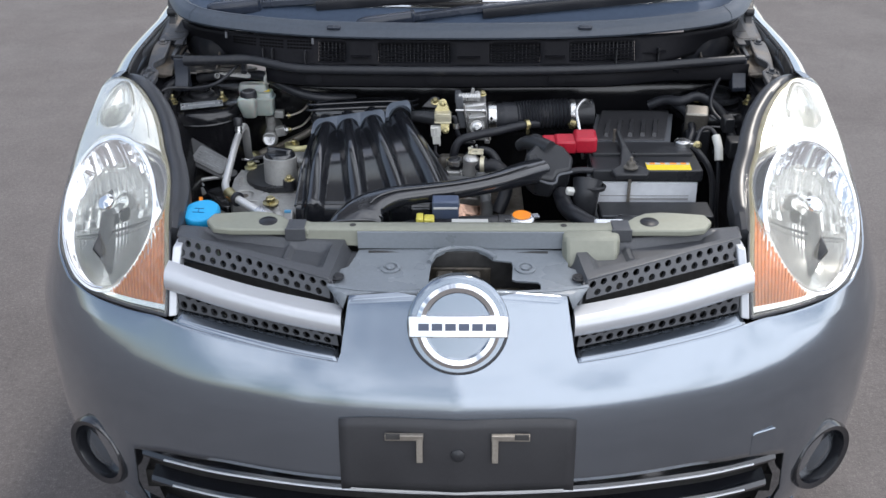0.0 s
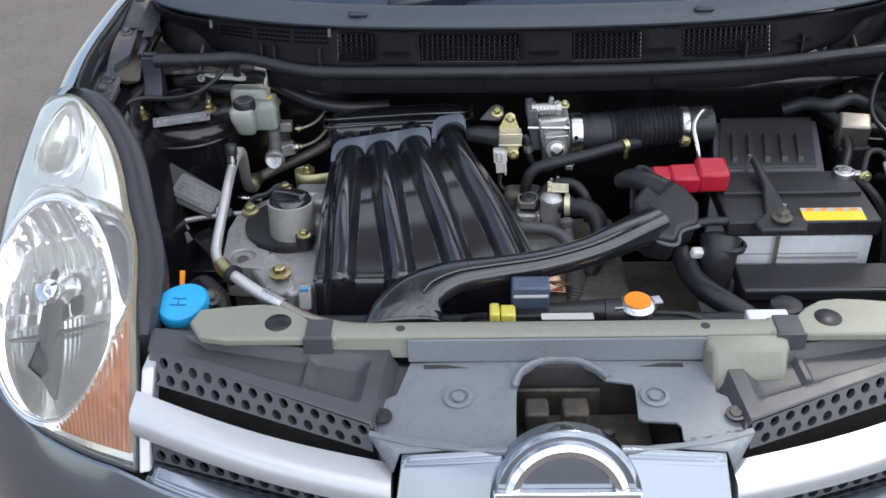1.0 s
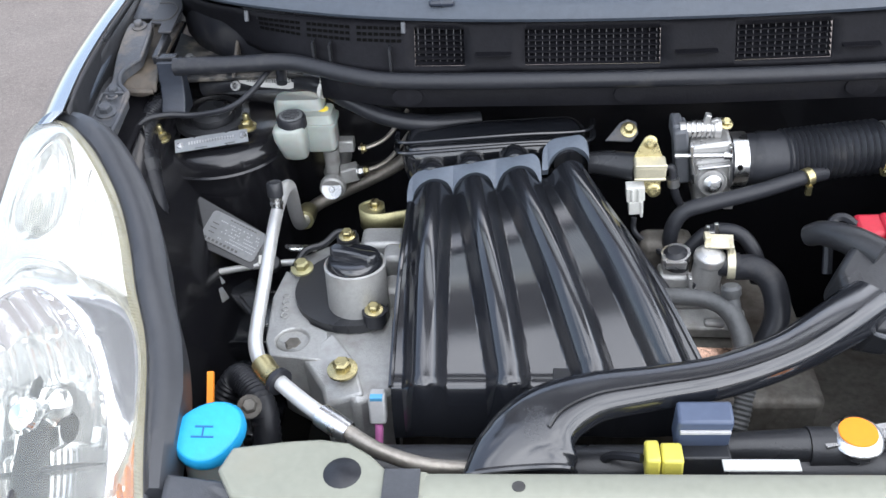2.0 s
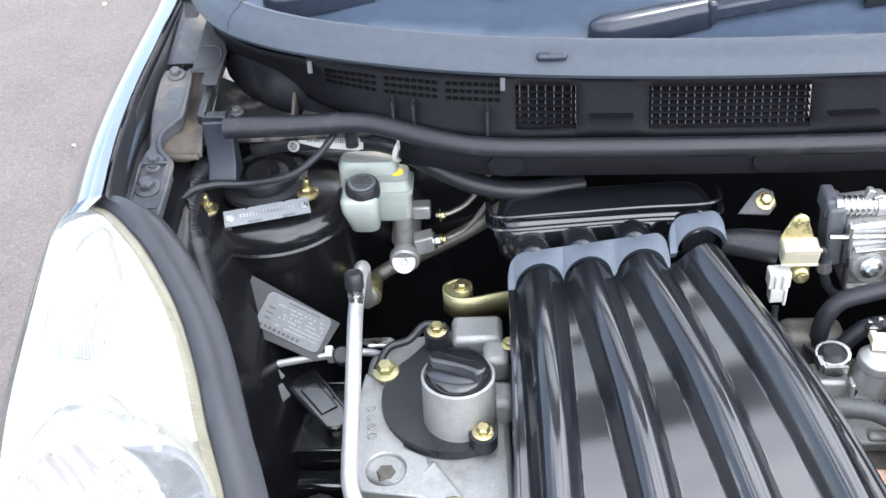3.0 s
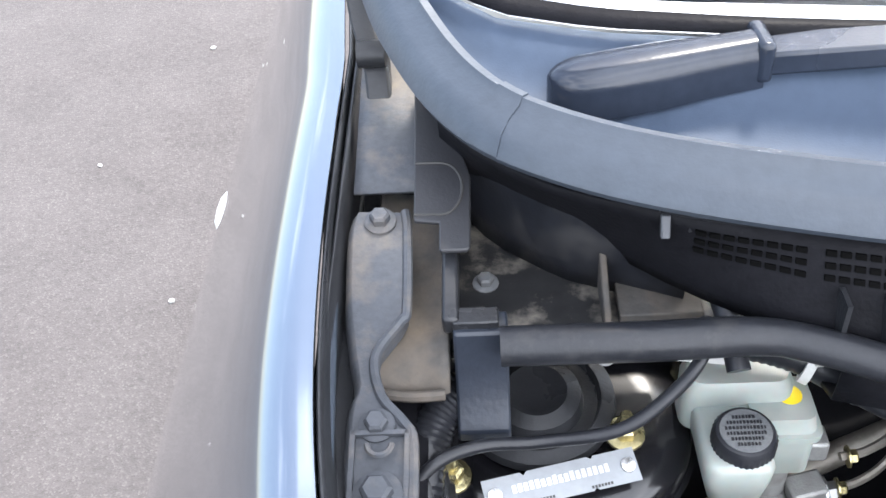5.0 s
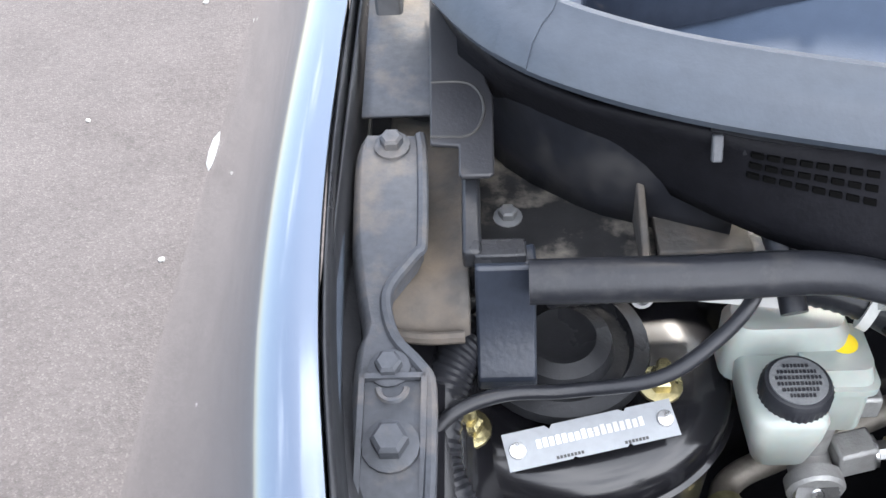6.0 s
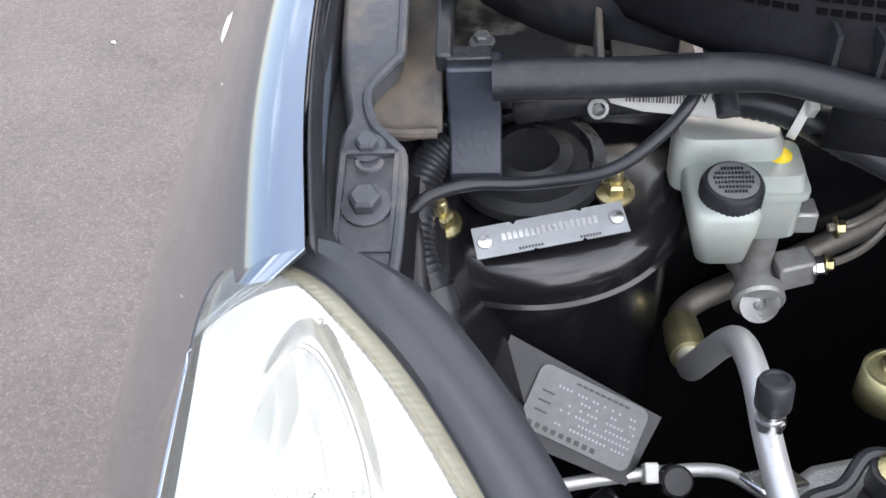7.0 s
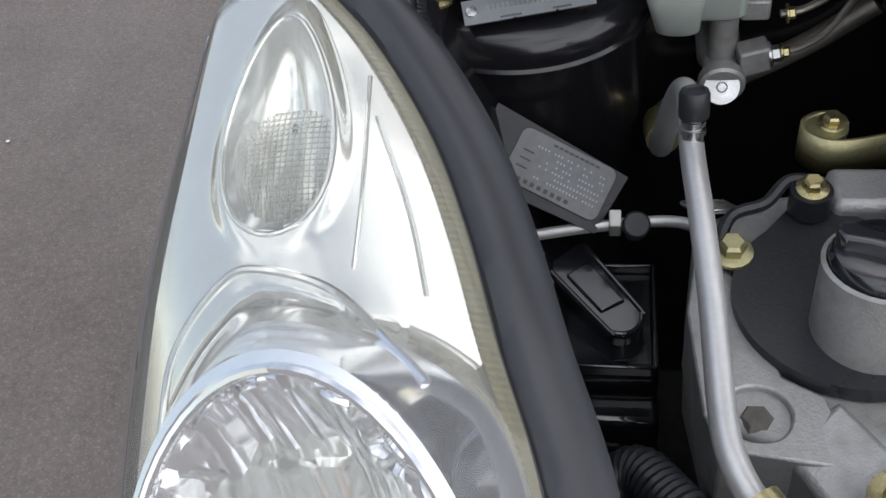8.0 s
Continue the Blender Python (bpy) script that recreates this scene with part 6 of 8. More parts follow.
plate(bm, m, [(-0.03, -0.022), (0.03, -0.022), (0.036, -0.005), (0.016, 0.012), (0.004, 0.08), (-0.004, 0.13), (-0.012, 0.13), (-0.008, 0.07), (-0.018, 0.012), (-0.036, -0.005)], 0.012)
part("bracket", bm, BLACKP, clampbar, bevel=0.003)
hexbolt("nut", (0.319, 0.407, 0.847), (0, 0, 1), clampbar, 0.016, DIRTY)
bm = bmesh.new()
tube(bm, [(0.319, 0.407, 0.70), (0.319, 0.407, 0.868)], 0.003, 8)
part("threaded_rod", bm, OLDPIPE, clampbar)
bm = bmesh.new()
tube(bm, [(0.305, 0.54, 0.83), (0.305, 0.538, 0.872)], 0.003, 8)
part("threaded_rod", bm, OLDPIPE, clampbar)
redc = thing("terminal_cover", (0.21, 0.495, 0.83), "bright red plastic cover over the positive terminal", "cover")
part("middle_lobe", boxes(((0.205, 0.497, 0.858), (0.042, 0.036, 0.028), (8, 0, 3))), RED, redc, bevel=0.005)
part("outer_lobe", boxes(((0.243, 0.500, 0.862), (0.044, 0.042, 0.034), (8, 0, 0))), RED, redc, bevel=0.006)
part("inner_lobe", boxes(((0.175, 0.500, 0.856), (0.030, 0.032, 0.026), (8, 0, 0))), RED, redc, bevel=0.005)
bm = bmesh.new()
tube(bm, [(0.165, 0.50, 0.862), (0.150, 0.51, 0.868), (0.138, 0.505, 0.86), (0.135, 0.48, 0.82)], 0.005, 8)
part("lead", bm, RUBBER, redc)
batbox = thing("fuse_box", (0.36, 0.37, 0.62), "plain black fuse box in front of the battery", "fuse box")
part("box_lid", boxes(((0.362, 0.362, 0.775), (0.205, 0.06, 0.02))), BLACKP, batbox, bevel=0.003)
part("box_body", boxes(((0.362, 0.365, 0.705), (0.195, 0.055, 0.12))), BLACKP, batbox, bevel=0.003)
part("lid_edge", boxes(((0.362, 0.331, 0.783), (0.20, 0.003, 0.003))), GREYP, batbox)

# ---- air filter box ----
air = thing("air_filter_box", (0.34, 0.63, 0.70), "dusty black air filter box with five moulded ribs on its lid", "air filter box")


def air_lid(u, v):
    x = 0.266 + 0.035 * v + 0.140 * u
    y = 0.549 + 0.150 * v
    z = 0.846 + 0.006 * v
    for k in range(5):
        if abs(x - 0.030 * v - (0.290 + 0.0238 * k)) < 0.0045 and 0.10 < v < 0.62:
            z += 0.006
    return V(x, y, z)


part("lid", grid(air_lid, 120, 30), PANELM, air, "dusty dark lid", solid=0.004)
bm = bmesh.new()
loft(bm, [[V(0.258, 0.530, z), V(0.410, 0.528, z), V(0.448, 0.70, z), V(0.292, 0.70, z)] for z in (0.70, 0.825)])
part("tray", bm, BLACKP, air, bevel=0.004)
bm = bmesh.new()
for z, o in ((0.838, 0.0), (0.826, -0.004)):
    loft(bm, [[V(0.256, 0.528 + o, z), V(0.412, 0.526 + o, z), V(0.450, 0.70, z), V(0.290, 0.70, z)], [V(0.256, 0.528 + o, z + 0.006), V(0.412, 0.526 + o, z + 0.006), V(0.450, 0.70, z + 0.006), V(0.290, 0.70, z + 0.006)]])
part("rim", bm, GREYP, air, bevel=0.001)
for x in (0.285, 0.39):
    part("clip", boxes(((x, 0.522, 0.822), (0.036, 0.006, 0.008))), GREYC, air, bevel=0.001)
bm = bmesh.new()
tube(bm, [(0.250, 0.560, 0.80), (0.240, 0.575, 0.86), (0.236, 0.60, 0.888), (0.252, 0.625, 0.90), (0.268, 0.64, 0.89)], 0.0035, 8)
part("spring_clip", bm, STEEL, air)

# ---- throttle body, bellows, hoses ----
thr = thing("throttle_body", (0.04, 0.62, 0.78), "cast aluminium throttle body with a round boss", "throttle body")
part("casting", boxes(((0.037, 0.634, 0.861), (0.044, 0.05, 0.080), (6, -7, 0))), ALUB, thr, bevel=0.004)
part("plastic_side", boxes(((0.004, 0.628, 0.878), (0.016, 0.03, 0.07), (4, -7, 0)), ((-0.002, 0.634, 0.905), (0.012, 0.03, 0.020))), GREYP, thr, "dark grey plastic actuator side", bevel=0.003)
bm = bmesh.new()
lathe(bm, (0.037, 0.609, 0.850), (0.02, -0.95, 0.2), [(0.0165, -0.01), (0.0165, 0.006), (0.0150, 0.008), (0.0135, 0.004), (0.0095, 0.004), (0.0092, 0.0075), (0, 0.0078)], 32)
boss = part("boss", bm, ALUB, thr, "round machined boss")
hexbolt("boss_nut", (0.037, 0.6005, 0.852), (0.02, -0.95, 0.2), boss, 0.012, STEEL)
for c, size in (((0.0155, 0.605, 0.860), (0.0035, 0.008, 0.084)), ((0.0565, 0.606, 0.860), (0.003, 0.008, 0.078)), ((0.037, 0.604, 0.872), (0.034, 0.007, 0.003))):
    part("casting_rib", boxes((c, size, (4, -7, 0))), STEEL, thr, bevel=0.001)
bm = bmesh.new()
tube(bm, [(-0.006, 0.603, 0.887), (0.050, 0.603, 0.886)], 0.0026, 10, 2)
tube(bm, [(0.046, 0.603, 0.886), (0.054, 0.603, 0.886)], 0.0048, 12, 2)
part("shaft", bm, STEEL, thr, "bright horizontal shaft")
bm = bmesh.new()
tube(bm, [(0.0, 0.622, 0.908), (0.040, 0.622, 0.909)], 0.0085, 18, 2)
tube(bm, [(0.036, 0.622, 0.909), (0.043, 0.622, 0.909)], 0.0105, 18, 2)
part("return_spring_drum", bm, ALUB, thr)
bm = bmesh.new()
for k in range(6):
    x = 0.006 + 0.0052 * k
    lathe(bm, (x, 0.622, 0.9085), (1, 0, 0.02), [(0.0085, 0), (0.0098, 0.0008), (0.0098, 0.002), (0.0085, 0.0028)], 16)
part("spring_coil", bm, STEEL, thr)
part("stop_lug", boxes(((0.028, 0.622, 0.921), (0.006, 0.008, 0.012), (0, 12, 0)), ((0.036, 0.620, 0.919), (0.008, 0.006, 0.005), (0, -20, 0))), ALUB, thr, bevel=0.001)
for x in (0.024, 0.054):
    part("foot", boxes(((x + 0.004, 0.612, 0.8185), (0.011, 0.016, 0.008))), ALUB, thr, bevel=0.0015)
part("foot_flange", boxes(((0.043, 0.618, 0.823), (0.046, 0.02, 0.005))), ALUB, thr, bevel=0.001)
hexbolt("bolt", (0.048, 0.622, 0.914), (0.1, -0.4, 1), thr, 0.009, ZINC)
bel = thing("intake_bellows", (0.15, 0.63, 0.8), "black corrugated rubber intake bellows with a steel band", "hose")
bm = bmesh.new()
tube(bm, [(0.056, 0.636, 0.861), (0.085, 0.636, 0.861), (0.092, 0.636, 0.861), (0.125, 0.639, 0.861)], [0.0285, 0.0285, 0.0305, 0.0285], 28)
part("cuff", bm, RUBBER, bel)
bm = bmesh.new()
tube(bm, [(0.115, 0.638, 0.861), (0.165, 0.645, 0.862), (0.225, 0.655, 0.862)], 0.0275, 24, ribs=0.010, rib=0.004)
part("corrugated_tube", bm, RUBBER, bel)
bm = bmesh.new()
tube(bm, [(0.225, 0.655, 0.862), (0.275, 0.66, 0.862)], 0.027, 24)
part("outlet", bm, BLACKP, bel)
for at, w, r in (((0.060, 0.636, 0.861), 0.016, 0.0288), ((0.228, 0.655, 0.862), 0.010, 0.0268)):
    bm = bmesh.new()
    lathe(bm, at, (1, 0.03, 0.01), [(r - 0.001, 0), (r + 0.0012, 0), (r + 0.0014, w * 0.15), (r + 0.0014, w * 0.85), (r + 0.0012, w), (r - 0.001, w)], 36)
    part("steel_band", bm, STEEL, bel, "wide steel hose band")
# Black disc on the band, painted as the shade of its hole.
bm = bmesh.new()
lathe(bm, (0.066, 0.6065, 0.868), (0, -1, 0.25), [(0.003, 0), (0.003, 0.0012), (0, 0.0012)], 14)
part("band_hole_dark", bm, SLOTM, bel)
hexbolt("band_screw", (0.232, 0.629, 0.848), (0, -1, 0.1), bel, 0.011, ZINC)


def hose(name, pts, r, material, label, category="hose", **kw):
    """A single hose or pipe, a thing of one mesh."""
    bm = bmesh.new()
    tube(bm, pts, r, kw.pop("seg", 14), **kw)
    return tagged(part(name, bm, material), label, category)


breather = hose("breather_hose", [(-0.010, 0.565, 0.785), (-0.008, 0.568, 0.815), (0.004, 0.572, 0.835), (0.03, 0.575, 0.843), (0.08, 0.585, 0.850), (0.13, 0.60, 0.857), (0.16, 0.618, 0.852)], 0.0085, RUBBER, "slim black breather hose crossing in front of the throttle")
bm = bmesh.new()
lathe(bm, (0.134, 0.600, 0.857), (1, 0.45, 0.1), [(0.0088, 0), (0.0102, 0), (0.0102, 0.008), (0.0088, 0.008)], 20)
box(bm, (0.139, 0.594, 0.846), (0.006, 0.006, 0.012))
tagged(part("hose_clip", bm, ZINC), "bright spring clip on the breather hose", "clip")
hose("vacuum_hose", [(-0.011, 0.604, 0.874), (-0.007, 0.603, 0.868), (-0.005, 0.602, 0.850), (0.002, 0.601, 0.830), (0.012, 0.600, 0.820), (0.030, 0.604, 0.817)], 0.0045, RUBBER, "thin black vacuum hose under the valve")
bm = bmesh.new()
lathe(bm, (-0.0045, 0.602, 0.849), (-0.12, 0.05, 1), [(0.0058, 0), (0.007, 0), (0.007, 0.01), (0.0058, 0.01)], 16)
tagged(part("hose_clip", bm, STEEL), "small bright clip on the vacuum hose", "clip")

sol = thing("purge_valve", (-0.035, 0.62, 0.82), "yellow-zinc valve bracket with a black solenoid and grey plug", "valve")
m = plane_at((-0.032, 0.604, 0.873), (1, 0, 0), (0, -0.97, 0.24))
bm = bmesh.new()
plate(bm, m, [(-0.018, 0.006), (0.015, 0.006), (0.013, 0.014), (0.006, 0.032), (0.0, 0.036), (-0.006, 0.033), (-0.016, 0.014)], 0.0025)
plate(bm, m, [(-0.006, -0.006), (-0.004, -0.028), (0.002, -0.035), (0.009, -0.034), (0.013, -0.026), (0.013, -0.006)], 0.0025)
part("bracket", bm, ZINC, sol, bevel=0.0008)
part("valve_box", boxes(((-0.032, 0.600, 0.8745), (0.034, 0.020, 0.018), (10, 0, 0))), CREAMZ, sol, "cream-gold plated box", bevel=0.0025)
bm = bmesh.new()
box(bm, (-0.032, 0.5895, 0.8825), (0.034, 0.003, 0.004), (10, 0, 0))
box(bm, (-0.032, 0.592, 0.8645), (0.034, 0.003, 0.003), (10, 0, 0))
part("box_rim", bm, CREAMZ, sol, bevel=0.0008)
hexbolt("bolt", m @ Vector((0.0, 0.028, 0)), (0, -0.97, 0.24), sol, 0.009)
hexbolt("bolt", m @ Vector((0.0055, -0.027, 0)), (0, -0.97, 0.24), sol, 0.009)
bm = bmesh.new()
tube(bm, [(-0.016, 0.601, 0.874), (-0.008, 0.603, 0.874)], 0.0025, 10, 2)
part("nozzle", bm, BLACKP, sol)
bm = bmesh.new()
tube(bm, [(-0.095, 0.628, 0.865), (-0.075, 0.624, 0.866), (-0.046, 0.616, 0.866)], [0.012, 0.014, 0.016], 18)
part("solenoid", bm, BLACKP, sol)
part("plug", boxes(((-0.0465, 0.598, 0.8455), (0.020, 0.014, 0.019), (6, -4, 0)), ((-0.050, 0.590, 0.845), (0.003, 0.003, 0.017), (6, -4, 0)), ((-0.043, 0.590, 0.845), (0.003, 0.003, 0.017), (6, -4, 0)), ((-0.045, 0.598, 0.827), (0.016, 0.012, 0.018), (6, -4, 0)), ((-0.039, 0.594, 0.825), (0.003, 0.006, 0.022), (6, -4, 0))), WHITEC, sol, "white two-step electrical plug", bevel=0.001, smooth=False)
bm = bmesh.new()
tube(bm, [(-0.047, 0.59, 0.816), (-0.045, 0.582, 0.80), (-0.02, 0.56, 0.79), (0.0, 0.53, 0.785), (0.01, 0.505, 0.785)], 0.0032, 8)
part("wire", bm, RUBBER, sol)
ear = thing("lifting_eye", (-0.05, 0.675, 0.87), "small grey steel bracket with a plated bolt", "bracket")
m = plane_at((-0.050, 0.668, 0.882), (1, 0, 0), (0, -0.6, 0.8))
bm = bmesh.new()
plate(bm, m, [(-0.026, -0.012), (0.004, -0.014), (0.012, -0.004), (0.010, 0.010), (0.0, 0.014), (-0.008, 0.010)], 0.003)
part("eye_plate", bm, RAILM, ear, bevel=0.001)
hexbolt("bolt", m @ Vector((0.001, 0, 0)), (0, -0.6, 0.8), ear, 0.011)

therm = thing("coolant_outlet", (0.02, 0.52, 0.74), "grimy cast coolant outlet with stubby hose spigots", "outlet")
bm = bmesh.new()
lathe(bm, (0.020, 0.518, 0.760), (0.08, -0.05, 1), [(0.021, 0), (0.020, 0.018), (0.0155, 0.024), (0.0150, 0.050), (0.0165, 0.052), (0.0165, 0.060), (0.010, 0.066), (0, 0.067)], 28)
box(bm, (0.035, 0.512, 0.785), (0.004, 0.010, 0.056), (0, 6, 0))
box(bm, (0.006, 0.508, 0.780), (0.004, 0.012, 0.036), (0, -4, 0))
part("casting", bm, ALUB, therm, "bright cast elbow", bevel=0.0012)
part("base_flange", boxes(((0.006, 0.516, 0.765), (0.066, 0.036, 0.016), (0, 6, 4)), ((-0.010, 0.524, 0.780), (0.034, 0.026, 0.026), (0, 4, 0))), ALU, therm, bevel=0.004)
bm = bmesh.new()
lathe(bm, (0.030, 0.516, 0.806), (1, -0.1, 0.05), [(0.0125, 0), (0.0125, 0.026), (0, 0.026)], 20)
part("spigot", bm, RUBBER, therm)
bm = bmesh.new()
lathe(bm, (-0.006, 0.532, 0.785), (-0.1, -0.05, 1), [(0.0135, 0), (0.013, 0.026), (0.008, 0.030), (0, 0.030)], 20)
part("spigot", bm, RUBBER, therm)
bm = bmesh.new()
lathe(bm, (0.043, 0.515, 0.807), (1, -0.1, 0.05), [(0.0128, 0), (0.0158, 0), (0.0158, 0.008), (0.0128, 0.008)], 24)
part("spring_band", bm, CREAMZ, therm)
bm = bmesh.new()
lathe(bm, (-0.007, 0.5315, 0.802), (-0.1, -0.05, 1), [(0.0138, 0), (0.0155, 0), (0.0155, 0.009), (0.0138, 0.009)], 24)
box(bm, (-0.010, 0.514, 0.807), (0.022, 0.004, 0.008), (0, 5, 6))
box(bm, (-0.022, 0.520, 0.808), (0.004, 0.012, 0.010))
part("spring_band", bm, STEEL, therm)
part("top_bracket", boxes(((0.034, 0.524, 0.830), (0.030, 0.020, 0.003), (8, 0, -6)), ((0.046, 0.520, 0.826), (0.004, 0.018, 0.012)), ((0.022, 0.527, 0.833), (0.006, 0.012, 0.008))), CREAMZ, therm, "cream plated bracket", bevel=0.0008)
part("lower_ledge", boxes(((0.022, 0.490, 0.747), (0.084, 0.026, 0.020), (20, 4, 2)), ((0.030, 0.482, 0.752), (0.022, 0.010, 0.016), (20, 0, 0))), ALU, therm, "dusty cast ledge", bevel=0.003)
hose("coolant_hose", [(0.052, 0.514, 0.803), (0.072, 0.508, 0.806), (0.088, 0.495, 0.795), (0.092, 0.475, 0.765), (0.075, 0.455, 0.73)], 0.0135, RUBBER, "curved black coolant hose on the outlet")
bm = bmesh.new()
box(bm, (0.026, 0.551, 0.826), (0.004, 0.004, 0.010), (0, 10, 0))
box(bm, (0.036, 0.551, 0.828), (0.004, 0.004, 0.012), (0, -6, 0))
box(bm, (0.031, 0.551, 0.822), (0.014, 0.004, 0.003))
tagged(part("hose_clip", bm, STEEL, bevel=0.0006), "bright steel spring clip on the heater hose", "clip")
hose("heater_hose", [(0.005, 0.555, 0.79), (0.03, 0.56, 0.815), (0.06, 0.555, 0.818), (0.078, 0.54, 0.80), (0.082, 0.53, 0.77)], 0.008, RUBBER, "bent black heater hose behind the outlet")
loom = thing("wiring_loom", (0.02, 0.485, 0.77), "dusty grey taped wiring loom with a ribbed lower sleeve", "cable")
bm = bmesh.new()
tube(bm, [(-0.035, 0.492, 0.782), (-0.01, 0.49, 0.784), (0.02, 0.484, 0.784), (0.040, 0.472, 0.780), (0.050, 0.455, 0.768), (0.053, 0.440, 0.757)], [0.0085, 0.0095, 0.009, 0.0105, 0.0105, 0.011], 14)
part("taped_run", bm, LOOMM, loom)
bm = bmesh.new()
tube(bm, [(0.053, 0.440, 0.757), (0.054, 0.425, 0.745), (0.050, 0.405, 0.728), (0.04, 0.38, 0.70)], 0.0115, 14, ribs=0.006, rib=0.0012)
part("ribbed_sleeve", bm, LOOMM, loom)
bm = bmesh.new()
tube(bm, [(0.047, 0.470, 0.776), (0.044, 0.480, 0.792)], [0.008, 0.0075], 12, 2)
lathe(bm, (0.044, 0.480, 0.790), (-0.1, 0.3, 0.9), [(0.008, 0), (0.0105, 0.004), (0.0105, 0.011), (0.008, 0.014), (0, 0.015)], 18)
part("sensor_stub", bm, LOOMM, loom, "round grey sensor stub")
bm = bmesh.new()
tube(bm, [(-0.06, 0.56, 0.80), (-0.045, 0.54, 0.797), (-0.028, 0.51, 0.790), (-0.018, 0.492, 0.783)], 0.006, 10)
part("branch", bm, RUBBER, loom)
bm = bmesh.new()
box(bm, (0.022, 0.424, 0.742), (0.055, 0.05, 0.004), (18, 12, 10))
box(bm, (0.03, 0.40, 0.75), (0.03, 0.02, 0.003), (-15, 20, 30))
tagged(part("heat_shield", bm, COPPER, bevel=0.001), "crumpled copper-toned heat shield", "shield")

# ---- radiator top bits ----
rad = thing("radiator_tank", (0, 0.265, 0.72), "black plastic radiator tank along the front of the bay", "radiator")
bm = bmesh.new()
tube(bm, [(-0.34, 0.262, 0.775), (0.36, 0.262, 0.775)], 0.022, 16)
part("tank", bm, BLACKP, rad)
bm = bmesh.new()
tube(bm, [(0.0, 0.266, 0.800), (0.07, 0.268, 0.800)], [0.013, 0.015], 16)
tube(bm, [(0.07, 0.268, 0.798), (0.11, 0.269, 0.796)], 0.018, 16)
part("filler_neck", bm, BLACKP, rad)
bm = bmesh.new()
lathe(bm, (0.111, 0.269, 0.800), (0, -0.06, 1), [(0.020, 0), (0.022, 0.004), (0.023, 0.010), (0.020, 0.014), (0.016, 0.0155), (0, 0.016)], 28)
for a in (0, 180):
    box(bm, (0.111 + 0.024 * math.cos(radians(a + 12)), 0.269 + 0.024 * math.sin(radians(a + 12)), 0.811), (0.014, 0.016, 0.003), (0, 0, a + 12))
cap = part("cap", bm, STEEL, rad, "steel pressure cap")
bm = bmesh.new()
lathe(bm, (0.111, 0.269, 0.8155), (0, -0.06, 1), [(0.0165, 0), (0.016, 0.001), (0, 0.0013)], 24)
part("cap_label", bm, ORANGE, cap, "orange printed disc")
hose("overflow_hose", [(0.133, 0.268, 0.797), (0.15, 0.266, 0.797), (0.175, 0.262, 0.797), (0.21, 0.25, 0.785), (0.24, 0.24, 0.765)], 0.0042, RUBBER, "thin black overflow hose from the radiator cap")
hose("top_hose", [(0.19, 0.40, 0.80), (0.195, 0.375, 0.79), (0.20, 0.345, 0.79), (0.215, 0.315, 0.79), (0.25, 0.285, 0.78), (0.29, 0.262, 0.76)], 0.015, RUBBER, "thick black radiator hose bending to the tank")
ten = thing("hose_fitting", (0.235, 0.39, 0.74), "black ribbed plastic hose fitting with a pale broken tab", "fitting")
bm = bmesh.new()
tube(bm, [(0.232, 0.375, 0.74), (0.236, 0.385, 0.80), (0.24, 0.40, 0.824)], [0.02, 0.024, 0.028], 18)
part("body", bm, BLACKP, ten)
bm = bmesh.new()
lathe(bm, (0.243, 0.396, 0.812), (0.1, 0.1, 1), [(0.03, 0), (0.031, 0.006), (0.026, 0.008), (0.024, 0.002)], 24)
part("rim", bm, BLACKP, ten)
part("tab", boxes(((0.213, 0.385, 0.808), (0.03, 0.012, 0.014), (20, 10, 15))), WHITEC, ten, "pale broken plastic tab", bevel=0.003)
hose("battery_loom", [(0.16, 0.40, 0.80), (0.185, 0.405, 0.83), (0.215, 0.412, 0.838), (0.25, 0.418, 0.836), (0.29, 0.42, 0.828)], 0.006, RUBBER, "black cable loop in front of the battery", "cable")
relay = thing("relay", (-0.022, 0.258, 0.80), "blue-grey plastic relay clipped behind the crossmember", "relay")
part("shell", boxes(((-0.022, 0.262, 0.832), (0.046, 0.022, 0.042), (12, 0, 0))), mat("blue_grey_relay_plastic", (0.06, 0.08, 0.13), 0.4), relay, bevel=0.003)
part("latch_bar", boxes(((-0.022, 0.248, 0.838), (0.042, 0.003, 0.004))), GREYC, relay, bevel=0.001)
part("foot", boxes(((-0.022, 0.25, 0.80), (0.046, 0.02, 0.03))), BLACKP, relay, bevel=0.002)
yel = thing("yellow_connector", (-0.058, 0.236, 0.80), "pale yellow plastic connector lying on the radiator", "connector")
bm = bmesh.new()
box(bm, (-0.050, 0.236, 0.817), (0.018, 0.022, 0.022))
box(bm, (-0.066, 0.236, 0.817), (0.012, 0.024, 0.026))
part("housing", bm, YELLOW, yel, bevel=0.0025)
bm = bmesh.new()
tube(bm, [(-0.074, 0.238, 0.817), (-0.085, 0.245, 0.812), (-0.10, 0.255, 0.80), (-0.115, 0.26, 0.77)], 0.004, 8)
part("lead", bm, RUBBER, yel)
tagged(part("white_label", boxes(((0.020, 0.222, 0.827), (0.062, 0.012, 0.002))), LABEL, bevel=0.0005), "small white paper label on the crossmember edge", "label")
for x, y, z, s, mt in ((-0.205, 0.245, 0.80, 0.014, COPPER), (-0.195, 0.285, 0.80, 0.007, ZINC)):
    hexbolt("loose_fitting", (x, y, z), (0.3, -0.4, 1), rad, s, mt)
tagged(part("bracket_block", boxes(((0.258, 0.222, 0.815), (0.05, 0.03, 0.02))), WHITEB, bevel=0.003), "pale plastic block beside the bump stop", "block")
bm = bmesh.new()
